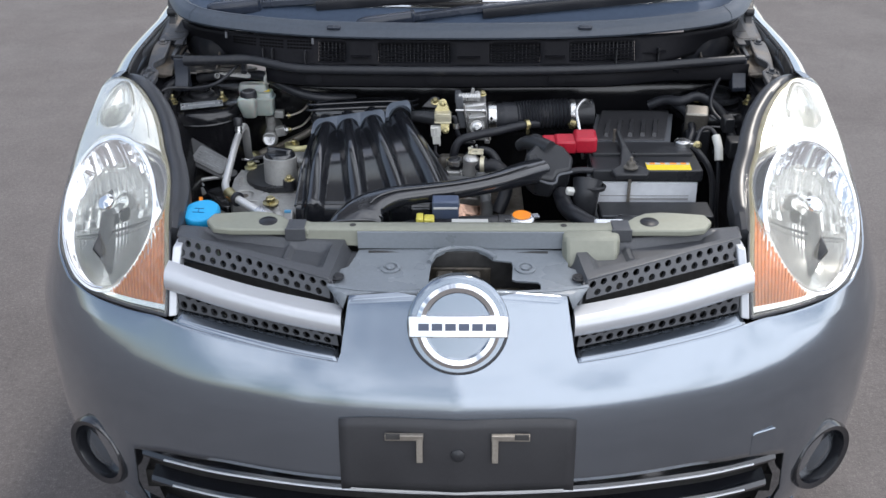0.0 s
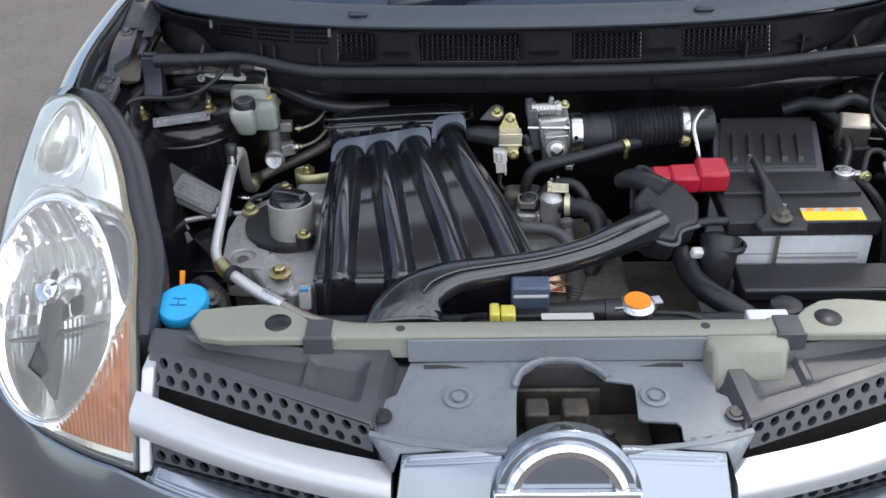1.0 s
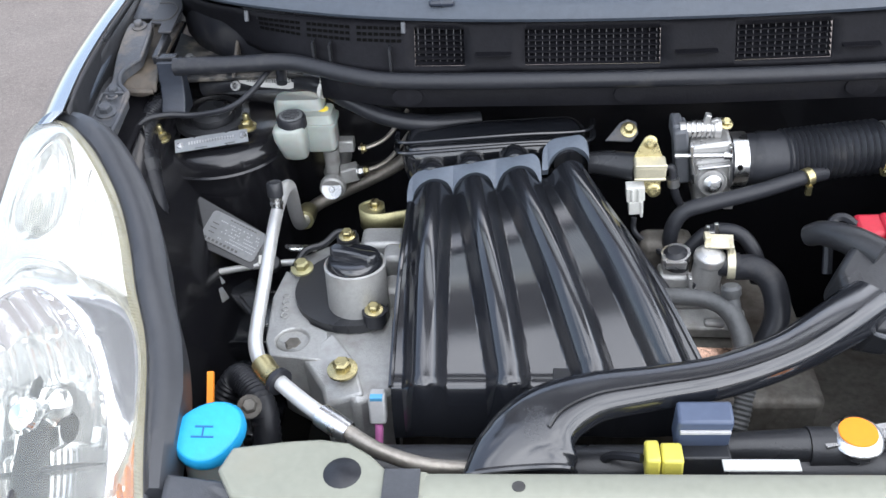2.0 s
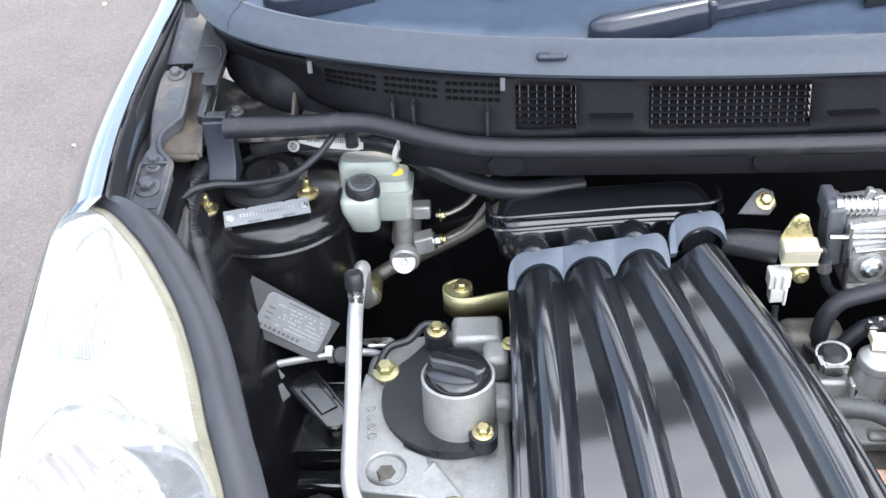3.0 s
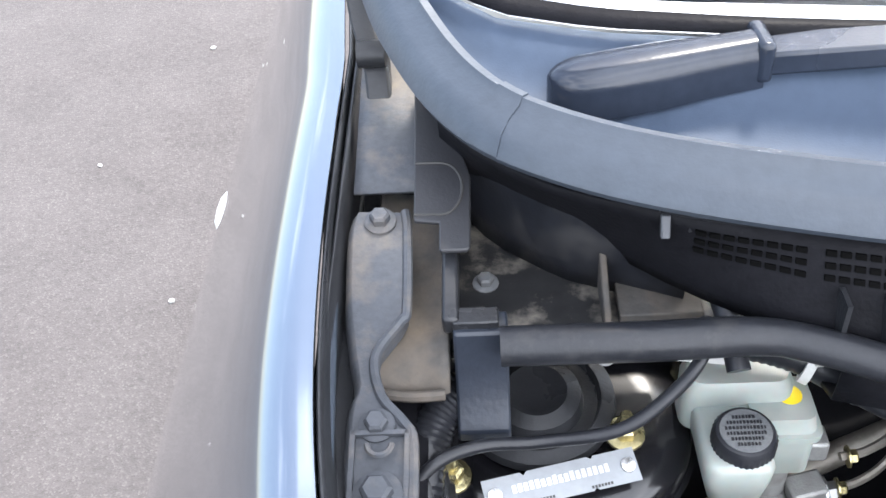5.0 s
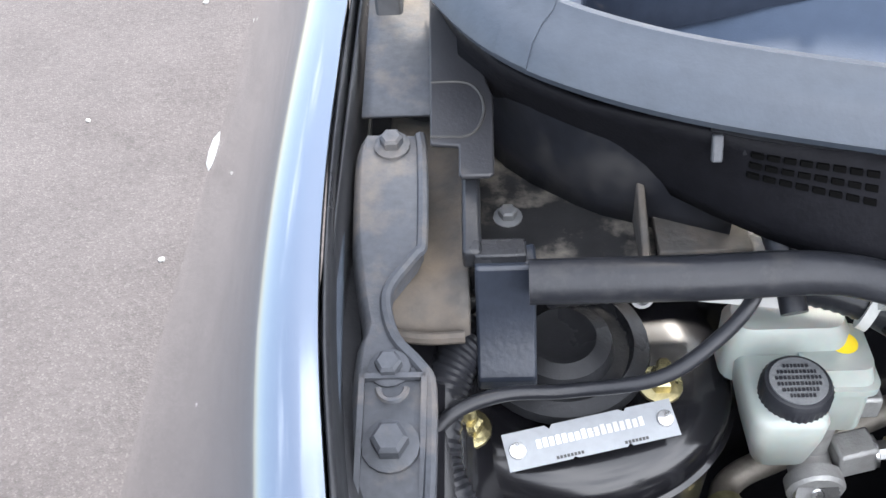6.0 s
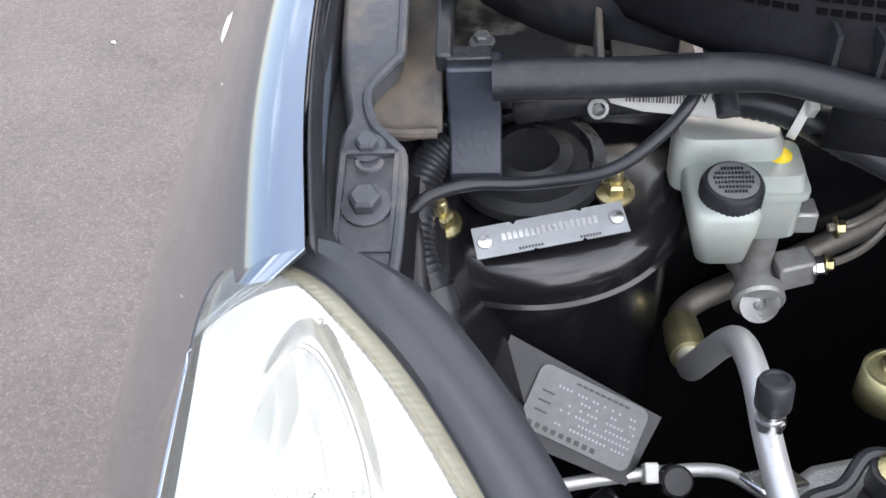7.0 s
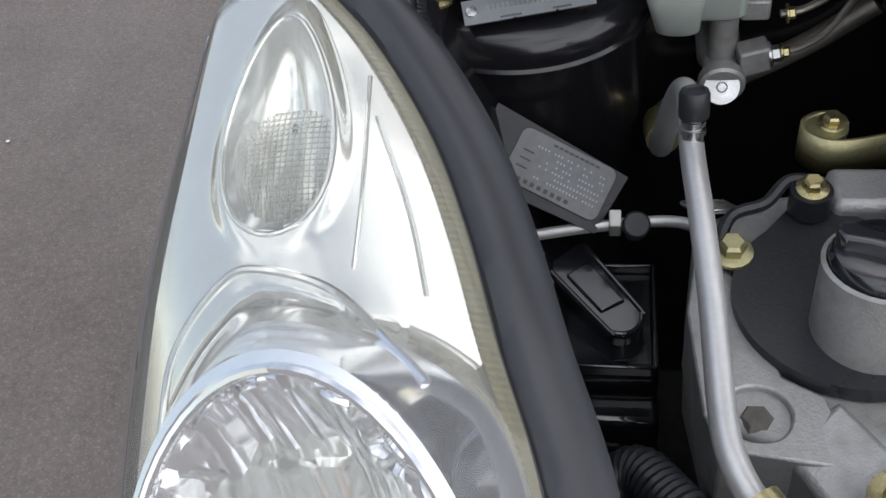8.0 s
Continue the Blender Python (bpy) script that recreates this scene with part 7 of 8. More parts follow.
lathe(bm, (0.293, 0.265, 0.79), (0, 0, 1), [(0.018, 0), (0.02, 0.012), (0.019, 0.02), (0.012, 0.022), (0, 0.022)], 20)
tagged(part("reservoir_cap", bm, BLACKP), "round black reservoir cap by the crossmember", "cap")
bm = bmesh.new()
box(bm, (0.352, 0.244, 0.812), (0.05, 0.007, 0.004), (0, 10, -32))
tagged(part("yellow_label", bm, STICKY), "thin yellow label behind the gusset", "label")
hose("vent_hose_right", [(0.30, 0.30, 0.76), (0.33, 0.29, 0.775), (0.40, 0.28, 0.77), (0.45, 0.30, 0.74)], 0.008, RUBBER, "black hose low beside the fuse box")

# ---- right rear corner ----
rres = thing("coil_bracket", (0.50, 0.66, 0.78), "dull metal bracket with wiring and black hoses", "bracket")
part("metal_box", boxes(((0.487, 0.645, 0.852), (0.045, 0.035, 0.05), (15, 0, -12))), OLDPIPE, rres, bevel=0.004)
part("base", boxes(((0.49, 0.65, 0.80), (0.05, 0.05, 0.07))), BLACKP, rres, bevel=0.004)
hose("loom_right", [(0.40, 0.71, 0.86), (0.43, 0.70, 0.875), (0.46, 0.68, 0.88), (0.50, 0.69, 0.885), (0.55, 0.68, 0.85), (0.57, 0.64, 0.80)], 0.010, RUBBER, "black wiring loom over the rear corner", "cable")
hose("loom_right_low", [(0.45, 0.70, 0.87), (0.47, 0.66, 0.86), (0.475, 0.62, 0.84), (0.46, 0.58, 0.82), (0.455, 0.56, 0.80)], 0.008, RUBBER, "black wiring loom down beside the filter box", "cable")
hose("brake_line", [(0.56, 0.74, 0.93), (0.53, 0.70, 0.90), (0.52, 0.66, 0.87), (0.545, 0.60, 0.85)], 0.004, RUBBER, "thin black line in the rear corner", "cable")
hose("side_cable", [(0.52, 0.60, 0.80), (0.545, 0.54, 0.82), (0.552, 0.46, 0.80), (0.545, 0.36, 0.78), (0.535, 0.27, 0.79)], 0.0055, RUBBER, "black cable along the lamp side", "cable")
plugs = thing("lamp_plug", (0.545, 0.55, 0.80), "black wiring plug behind the lamp", "plug")
part("shell", boxes(((0.545, 0.55, 0.83), (0.028, 0.04, 0.035)), ((0.54, 0.60, 0.86), (0.022, 0.03, 0.03))), BLACKP, plugs, bevel=0.003)

# ---- left side: fluid reservoir and master cylinder ----
res = thing("fluid_reservoir", (-0.44, 0.72, 0.79), "milky white brake fluid reservoir with a black screw cap", "reservoir")


def rounded(cx, cy, w, d, r, n=5):
    return [(cx + sx * (w / 2 - r) + r * math.cos(radians(a)), cy + sy * (d / 2 - r) + r * math.sin(radians(a)))
            for sx, sy, a0 in ((1, 1, 0), (-1, 1, 90), (-1, -1, 180), (1, -1, 270)) for a in np.linspace(a0, a0 + 90, n)]


up_r = Vector((0, -0.06, 1))
tank = bmesh.new()
loft(tank, [[V(x, y, z) + V(0, 0, -0.05 * (y - 0.71)) for x, y in rounded(-0.446 + o, 0.714, w, d, 0.008)] for z, w, d, o in
            ((0.834, 0.023, 0.036, 0.004), (0.837, 0.029, 0.043, 0.003), (0.864, 0.037, 0.058, 0.0), (0.876, 0.038, 0.060, 0), (0.8795, 0.035, 0.057, 0), (0.881, 0.030, 0.052, 0))])
part("front_tank", tank, WHITEP, res)
tank = bmesh.new()
loft(tank, [[V(x, y, z) for x, y in rounded(-0.416, 0.733, 0.040 + g, 0.036 + g, 0.007)] for z, g in ((0.832, -0.006), (0.836, 0), (0.866, 0.0), (0.8665, 0.005), (0.871, 0.005), (0.8715, 0.0), (0.882, -0.004))])
part("rear_tank", tank, WHITEP, res)
tank = bmesh.new()
loft(tank, [[V(x, y, z) for x, y in rounded(-0.439, 0.744, 0.062 + g, 0.028 + g, 0.009)] for z, g in ((0.86, 0), (0.890, 0), (0.896, -0.006))])
part("neck_tank", tank, WHITEP, res)
bm = bmesh.new()
prof_c = [(0.0155, 0), (0.0170, 0.002), (0.0170, 0.013), (0.0158, 0.016), (0.0134, 0.0168), (0, 0.016)]
d_, s_, u_ = frame_of(up_r)
CAP_AT = V(-0.4425, 0.7035, 0.876)
rings = []
for r, h in prof_c:
    rings.append([CAP_AT + d_ * h + (s_ * math.cos(k / 72 * math.tau) + u_ * math.sin(k / 72 * math.tau)) * (r + (0.0006 if k % 2 and r > 0.0165 else 0)) for k in range(72)])
loft(bm, rings)
capb = part("cap", bm, RUBBER, res, "dusty black ribbed screw cap")
bm = bmesh.new()
lathe(bm, CAP_AT + d_ * 0.0160, up_r, [(0.0142, 0), (0.0138, 0.0012), (0, 0.0013)], 36)
part("cap_face", bm, CAPTOP, capb, "dusty grey cap face")
rnd = random.Random(9)
marks = []
for row, half in ((0.0085, 0.006), (0.005, 0.0095), (0.0015, 0.011), (-0.002, 0.0105), (-0.0055, 0.009), (-0.009, 0.006)):
    x = -half
    while x < half - 0.001:
        w = 0.0009 + 0.0007 * rnd.random()
        marks.append((x, row - 0.0009, w, 0.0018))
        x += w + 0.0006
tagged(bars("cap_print", plane_at(CAP_AT + d_ * 0.0174, (1, 0, 0), up_r), marks, RUBBER, capb, 0.0004), kind="stuff")
bm = bmesh.new()
lathe(bm, (-0.410, 0.735, 0.8815), up_r, [(0.0075, 0), (0.007, 0.001), (0.005, 0.0012), (0.003, 0.0016), (0, 0.0016)], 20)
part("warning_dot", bm, STICKY, res, "round yellow warning sticker")
mas = thing("master_cylinder", (-0.41, 0.74, 0.74), "machined aluminium brake master cylinder with a round end cap", "cylinder")
bm = bmesh.new()
lathe(bm, (-0.408, 0.80, 0.785), (0, -1, -0.08), [(0.016, 0), (0.016, 0.05), (0.0125, 0.055), (0.0125, 0.075), (0.0165, 0.076), (0.0165, 0.084), (0.0145, 0.086), (0, 0.086)], 32)
part("barrel", bm, ALU, mas)
bm = bmesh.new()
lathe(bm, (-0.4085, 0.7145, 0.779), (0, -1, 0.5), [(0.013, 0), (0.0125, 0.0035), (0.004, 0.0032), (0.003, 0.004), (0, 0.004)], 24)
part("end_cap", bm, STEEL, mas)
bm = bmesh.new()
tube(bm, [(-0.408, 0.74, 0.785), (-0.408, 0.738, 0.825)], 0.010, 16)
part("stem", bm, ALU, mas)
bm = bmesh.new()
box(bm, (-0.386, 0.732, 0.792), (0.022, 0.018, 0.02), (0, -10, 8))
part("port_block", bm, ALU, mas, bevel=0.002)
hexbolt("port_nut", (-0.376, 0.731, 0.794), (1, 0, 0.2), mas, 0.011, STEEL)
for k, dz in enumerate((0.0, 0.032)):
    bm = bmesh.new()
    tube(bm, [(-0.372, 0.732, 0.795 + dz), (-0.355, 0.735, 0.797 + dz), (-0.335, 0.745, 0.805 + dz), (-0.31, 0.765, 0.83 + dz)], 0.0028, 8)
    part("brake_pipe", bm, OLDPIPE, mas)
    hexbolt("union_nut", (-0.368, 0.732, 0.795 + dz), (1, 0, 0.1), mas, 0.008, ZINC)
part("upper_port", boxes(((-0.388, 0.742, 0.828), (0.02, 0.016, 0.016))), ALU, mas, bevel=0.002)

# harness hose with its tag, across the corner
rib = thing("ribbed_hose", (-0.45, 0.73, 0.91), "black corrugated hose crossing the rear corner", "hose")
RIB = [(-0.56, 0.760, 0.902), (-0.515, 0.755, 0.911), (-0.45, 0.7515, 0.913), (-0.41, 0.738, 0.913), (-0.375, 0.722, 0.900), (-0.33, 0.705, 0.886), (-0.28, 0.702, 0.878), (-0.22, 0.722, 0.87)]
bm = bmesh.new()
tube(bm, RIB[:5], 0.0104, 14, ribs=0.0042, rib=0.0007)
part("corrugated_sleeve", bm, RUBBER, rib)
bm = bmesh.new()
tube(bm, RIB[3:], [0.0098, 0.0102, 0.0102, 0.0102], 16, 12)
part("smooth_hose", bm, RUBBER, rib, "smooth black rubber hose")
tag = thing("paper_tag", (-0.475, 0.728, 0.93), "white printed paper tag wrapped round the hose", "tag")
m = plane_at((-0.477, 0.7435, 0.9205), (1, -0.05, -0.04), (0, -0.70, 0.71))
bm = bmesh.new()
plate(bm, m, [(-0.036, 0.002), (-0.03, -0.006), (-0.012, -0.010), (0.03, -0.012), (0.036, -0.010), (0.034, 0.010), (-0.03, 0.008)], 0.0008)
part("paper", bm, LABEL, tag)
rnd = random.Random(5)
code = []
x = -0.022
while x < 0.016:
    w = 0.0004 + rnd.random() * 0.0008
    code.append((x, -0.005, w, 0.008))
    x += w + 0.0005 + rnd.random() * 0.0006
tagged(bars("tag_print", m, code, INK, tag, 0.0003), kind="stuff")
txt = bpy.data.curves.new("tag_text", "FONT")
txt.body, txt.size, txt.extrude = "VC", 0.0105, 0.0001
tob = new("tag_text_source", txt)
me = tob.to_mesh()
bm = bmesh.new()
bm.from_mesh(me)
tob.to_mesh_clear()
bpy.data.objects.remove(tob)
bm.transform(m @ Matrix.Translation((0.018, -0.004, 0.0005)))
part("tag_letters", bm, INK, tag, smooth=False)
bm = bmesh.new()
lathe(bm, (-0.405, 0.7355, 0.912), (0.8, -0.42, -0.2), [(0.0122, 0), (0.0142, 0), (0.0142, 0.005), (0.0122, 0.005)], 20)
box(bm, (-0.403, 0.724, 0.925), (0.005, 0.008, 0.012), (30, 0, 0))
tagged(part("cable_tie", bm, WHITEC), "pale plastic cable tie round the hose", "tie")
bm = bmesh.new()
lathe(bm, (-0.514, 0.744, 0.912), (0, -0.9, 0.4), [(0.006, 0), (0.006, 0.004), (0.004, 0.005), (0.004, 0)], 14)
tagged(part("hose_clip", bm, GREYC), "grey plastic hose clip", "clip")
hose("thin_cable", [(-0.632, 0.640, 0.80), (-0.630, 0.650, 0.86), (-0.624, 0.662, 0.89), (-0.610, 0.676, 0.905), (-0.585, 0.688, 0.905), (-0.553, 0.692, 0.902), (-0.512, 0.692, 0.910), (-0.484, 0.703, 0.925), (-0.468, 0.715, 0.94), (-0.462, 0.74, 0.94)], 0.0036, RUBBER, "thin black cable looping over the strut tower", "cable")
hose("wing_loom", [(-0.598, 0.765, 0.895), (-0.622, 0.742, 0.90), (-0.622, 0.715, 0.895), (-0.617, 0.684, 0.878), (-0.611, 0.659, 0.860), (-0.600, 0.643, 0.840), (-0.592, 0.62, 0.80), (-0.59, 0.58, 0.76)], 0.0098, RUBBER, "black taped wiring loom along the wing", "cable", ribs=0.009, rib=0.0006)
bm = bmesh.new()
tube(bm, [(-0.617, 0.668, 0.868), (-0.613, 0.663, 0.863)], 0.013, 16, ribs=0.003, rib=0.0008)
tagged(part("loom_clip", bm, BLACKP), "ribbed black clip on the wiring loom", "clip")
bm = bmesh.new()
lathe(bm, (-0.584, 0.649, 0.780), (0.2, -0.7, 0.6), [(0.007, 0), (0.007, 0.004), (0.004, 0.005), (0.004, 0.009), (0, 0.009)], 14)
tagged(part("plastic_clip", bm, YELLOW), "cream plastic clip on the inner wing", "clip")

# ---- air-conditioning pipe ----
ac = thing("aircon_pipe", (-0.43, 0.45, 0.78), "bent bright aluminium air-conditioning pipe with a black valve cap", "pipe")
bm = bmesh.new()
tube(bm, [(-0.295, 0.785, 0.80), (-0.341, 0.784, 0.765), (-0.40, 0.770, 0.742), (-0.435, 0.761, 0.729), (-0.448, 0.746, 0.727), (-0.449, 0.722, 0.735)], 0.0088, 16)
part("upper_run", bm, OLDPIPE, ac, "dull oxidised pipe")
bm = bmesh.new()
tube(bm, [(-0.449, 0.738, 0.731), (-0.449, 0.722, 0.735), (-0.448, 0.704, 0.739)], [0.012, 0.013, 0.0125], 16)
part("union", bm, OLIVE, ac)
bm = bmesh.new()
tube(bm, [(-0.448, 0.708, 0.738), (-0.450, 0.690, 0.745), (-0.449, 0.674, 0.772), (-0.445, 0.654, 0.812), (-0.442, 0.636, 0.836), (-0.441, 0.606, 0.848), (-0.441, 0.564, 0.846), (-0.4385, 0.515, 0.843), (-0.436, 0.465, 0.836), (-0.435, 0.433, 0.830), (-0.434, 0.403, 0.824), (-0.431, 0.378, 0.820), (-0.420, 0.354, 0.816), (-0.398, 0.332, 0.814), (-0.37, 0.308, 0.810), (-0.345, 0.29, 0.806)], [0.0085, 0.0085, 0.008, 0.0072, 0.007, 0.007, 0.0072, 0.0076, 0.008], 18, 10)
part("lower_run", bm, PIPE, ac)
bm = bmesh.new()
lathe(bm, (-0.4405, 0.570, 0.848), (-0.02, 0.22, 1), [(0.0062, -0.004), (0.0062, 0.006), (0.0074, 0.0065), (0.0074, 0.0095), (0.0058, 0.010), (0.0058, 0.012), (0.007, 0.0125), (0.007, 0.0145), (0.0058, 0.015), (0.0058, 0.018)], 18)
part("valve_stem", bm, STEEL, ac)
bm = bmesh.new()
lathe(bm, (-0.4408, 0.5738, 0.864), (-0.02, 0.22, 1), [(0.0084, 0), (0.0088, 0.0015), (0.0088, 0.014), (0.0078, 0.0162), (0.0058, 0.0165), (0.0054, 0.0155), (0, 0.0155)], 24)
part("valve_cap", bm, BLACKP, ac)
bm = bmesh.new()
tube(bm, [(-0.421, 0.357, 0.8165), (-0.413, 0.346, 0.815), (-0.405, 0.338, 0.8145)], 0.0112, 18)
part("sleeve", bm, ZINC, ac, "yellow-plated pipe sleeve")
bm = bmesh.new()
tube(bm, [(-0.403, 0.3365, 0.8142), (-0.399, 0.333, 0.814)], 0.0135, 18)
part("rubber_ring", bm, RUBBER, ac)
bm = bmesh.new()
tube(bm, [(-0.356, 0.297, 0.808), (-0.340, 0.286, 0.806), (-0.329, 0.279, 0.804)], [0.0112, 0.011, 0.010], 18)
part("end_fitting", bm, STEEL, ac)
hose("lower_hose", [(-0.33, 0.28, 0.805), (-0.30, 0.262, 0.80), (-0.26, 0.25, 0.795), (-0.22, 0.25, 0.79)], 0.007, OLDPIPE, "thin dull pipe running behind the crossmember", "pipe")
small = thing("fuel_line", (-0.49, 0.615, 0.72), "thin bright metal line held by a white clip", "pipe")
bm = bmesh.new()
tube(bm, [(-0.545, 0.612, 0.728), (-0.50, 0.617, 0.733), (-0.444, 0.619, 0.737), (-0.418, 0.60, 0.742)], 0.0042, 12)
part("line", bm, PIPE, small)
part("clip", boxes(((-0.483, 0.616, 0.738), (0.008, 0.012, 0.026), (30, 0, 0))), WHITEC, small, "white plastic clip", bevel=0.001)
bm = bmesh.new()
lathe(bm, (-0.470, 0.612, 0.738), (0.1, -0.6, 0.8), [(0.0095, 0), (0.0095, 0.012), (0.008, 0.0135), (0, 0.0135)], 20)
part("cap", bm, BLACKP, small)

# ---- front cover of the engine with the oil filler ----
head = thing("engine_end", (-0.37, 0.5, 0.66), "cast aluminium engine end with a black sheet cover", "engine")
bm = bmesh.new()
m = plane_at((0, 0, 0.776), (1, 0, 0), (0, 0, 1))
plate(bm, m, [(-0.435, 0.575), (-0.40, 0.60), (-0.345, 0.612), (-0.305, 0.60), (-0.298, 0.36), (-0.335, 0.345), (-0.375, 0.395), (-0.43, 0.43), (-0.44, 0.50)], 0.10)
part("casting", bm, ALU, head, bevel=0.006)
bm = bmesh.new()
box(bm, (-0.330, 0.590, 0.786), (0.05, 0.036, 0.022))
box(bm, (-0.312, 0.548, 0.792), (0.024, 0.03, 0.03))
box(bm, (-0.308, 0.50, 0.786), (0.02, 0.03, 0.03))
part("casting_boss", bm, ALU, head, bevel=0.006)
bm = bmesh.new()
box(bm, (-0.425, 0.582, 0.786), (0.034, 0.020, 0.004), (-20, 20, 25))
part("shield_tab", bm, STEEL, head, bevel=0.002)
bm = bmesh.new()
m = plane_at((0, 0, 0.788), (1, 0, 0), (0, 0, 1))
ring_pts = arc(-0.352, 0.508, 0.066, 130, 292, 22)
inner = [(-0.318, 0.448), (-0.312, 0.47), (-0.33, 0.565), (-0.36, 0.585), (-0.378, 0.580)]
plate(bm, m, ring_pts + inner, 0.010)
bmesh.ops.triangulate(bm, faces=[f for f in bm.faces if len(f.verts) > 4])
part("sheet_cover", bm, BLACKP, head, "dull black sheet cover round the filler")
bm = bmesh.new()
tube(bm, [(-0.425, 0.54, 0.79), (-0.415, 0.562, 0.797), (-0.395, 0.570, 0.800), (-0.38, 0.585, 0.805), (-0.36, 0.585, 0.803)], 0.004, 8)
part("cover_edge", bm, BLACKP, head)
for x, y, z, s, mt in ((-0.368, 0.576, 0.806, 0.0115, ZINC), (-0.416, 0.539, 0.789, 0.015, OLIVE), (-0.325, 0.453, 0.800, 0.0115, ZINC), (-0.30, 0.555, 0.806, 0.009, OLIVE)):
    hexbolt("bolt", (x, y, z), (0, -0.1, 1), head, s, mt)
for x, y, z, h in ((-0.368, 0.576, 0.790, 0.016), (-0.325, 0.453, 0.785, 0.015)):
    bm = bmesh.new()
    lathe(bm, (x, y, z), (0, 0, 1), [(0.0125, 0), (0.0125, h), (0.010, h), (0, h)], 20)
    part("rubber_boss", bm, RUBBER, head)
fill = thing("oil_filler", (-0.345, 0.495, 0.78), "round aluminium oil filler neck with a black twist cap", "filler")
bm = bmesh.new()
lathe(bm, (-0.346, 0.484, 0.776), (0, 0.10, 1), [(0.033, 0), (0.032, 0.054), (0.0325, 0.058), (0.030, 0.059), (0.0295, 0.05)], 40)
part("neck", bm, ALU, fill)
bm = bmesh.new()
lathe(bm, (-0.346, 0.4895, 0.829), (0, 0.10, 1), [(0.0292, 0), (0.0292, 0.008), (0.027, 0.012), (0.02, 0.0135), (0, 0.012)], 36)
part("twist_cap", bm, BLACKM, fill, "glossy black cap")
bm = bmesh.new()
m = plane_at((-0.346, 0.4905, 0.843), (1, -0.42, 0), (0, 0.10, 1))
loft(bm, [[m @ Vector((x, y * w, z)) for y, z in ((-0.010, -0.004), (-0.007, 0.007), (0.007, 0.007), (0.010, -0.004))] for x, w in ((-0.027, 0.5), (-0.022, 1), (-0.008, 0.75), (0.008, 0.75), (0.022, 1), (0.027, 0.5))])
part("grip", bm, BLACKM, fill, bevel=0.002)

# ---- engine mount bracket ----
mount = thing("engine_mount", (-0.39, 0.42, 0.68), "cast aluminium engine mount arm with a deep bolt hole", "engine mount")
ARM = [(-0.436, 0.545), (-0.412, 0.525), (-0.395, 0.455), (-0.374, 0.443), (-0.366, 0.400), (-0.385, 0.402), (-0.43, 0.408), (-0.438, 0.43), (-0.443, 0.50)]
WELL = arc(-0.410, 0.431, 0.0175, 0, 360, 28)[:-1]
bm = bmesh.new()
loops = [[bm.verts.new((x, y, 0.781 + 0.02 * (y - 0.47))) for x, y in loop] for loop in (ARM, WELL)]
edges = [bm.edges.new((a, b)) for vs in loops for a, b in zip(vs, vs[1:] + vs[:1])]
bmesh.ops.triangle_fill(bm, edges=edges, use_beauty=True)
for vs, deep in ((loops[0], 0.05), (loops[1], 0.018)):
    low = [bm.verts.new(v.co - V(0, 0, deep)) for v in vs]
    for k in range(len(vs)):
        q = (k + 1) % len(vs)
        bm.faces.new((vs[k], vs[q], low[q], low[k]))
    if deep < 0.03:
        bm.faces.new(low)
part("arm", bm, ALU, mount, bevel=0.0015)
bm = bmesh.new()
loft(bm, [[V(*q) for q in r] for r in (((-0.398, 0.408, 0.778), (-0.368, 0.442, 0.782), (-0.368, 0.44, 0.72), (-0.398, 0.41, 0.72)), ((-0.372, 0.372, 0.768), (-0.340, 0.396, 0.786), (-0.340, 0.39, 0.70), (-0.372, 0.37, 0.70)), ((-0.366, 0.352, 0.764), (-0.326, 0.352, 0.780), (-0.326, 0.352, 0.69), (-0.366, 0.352, 0.69)))])
part("foot", bm, ALU, mount, bevel=0.004)
hexbolt("well_bolt", (-0.410, 0.431, 0.7632), (0, 0, 1), mount, 0.018, DIRTY)
hexbolt("foot_bolt", (-0.350, 0.380, 0.785), (0, -0.05, 1), mount, 0.0165, ZINC, 1.1)
m = plane_at((-0.426, 0.482, 0.7822), (0.1, -1, 0), (0, 0, 1))
bm = bmesh.new()
for k in range(4):
    tube(bm, [m @ Vector((-0.018 + 0.011 * k + x, y, 0)) for x, y in arc(0, 0, 0.0036, 0, 330, 9)], 0.0009, 5, 1)
part("cast_marks", bm, ALU, mount)
gold = thing("olive_bracket", (-0.36, 0.62, 0.78), "curled olive-plated steel bracket with a bolt", "bracket")
bm = bmesh.new()
curl = [(-0.285, 0.642, 0.0), (-0.31, 0.637, 0), (-0.335, 0.631, 0), (-0.352, 0.632, 0), (-0.3635, 0.642, 0), (-0.363, 0.655, 0), (-0.350, 0.663, 0), (-0.337, 0.659, 0), (-0.334, 0.650, 0)]
line = smooth_line(curl, 6)
loft(bm, [[V(p.x, p.y, 0.770), V(p.x, p.y, 0.797)] for p in line], closed=False)
part("strip", bm, OLIVE, gold, solid=0.003)
plate_b = bmesh.new()
plate(plate_b, plane_at((-0.349, 0.648, 0.796), (1, 0, 0), (0, 0, 1)), arc(0, 0, 0.0145, 0, 360, 18)[:-1], 0.003)
part("ear", plate_b, OLIVE, gold)
hexbolt("bolt", (-0.345, 0.650, 0.796), (0, -0.1, 1), gold, 0.011, ZINC)

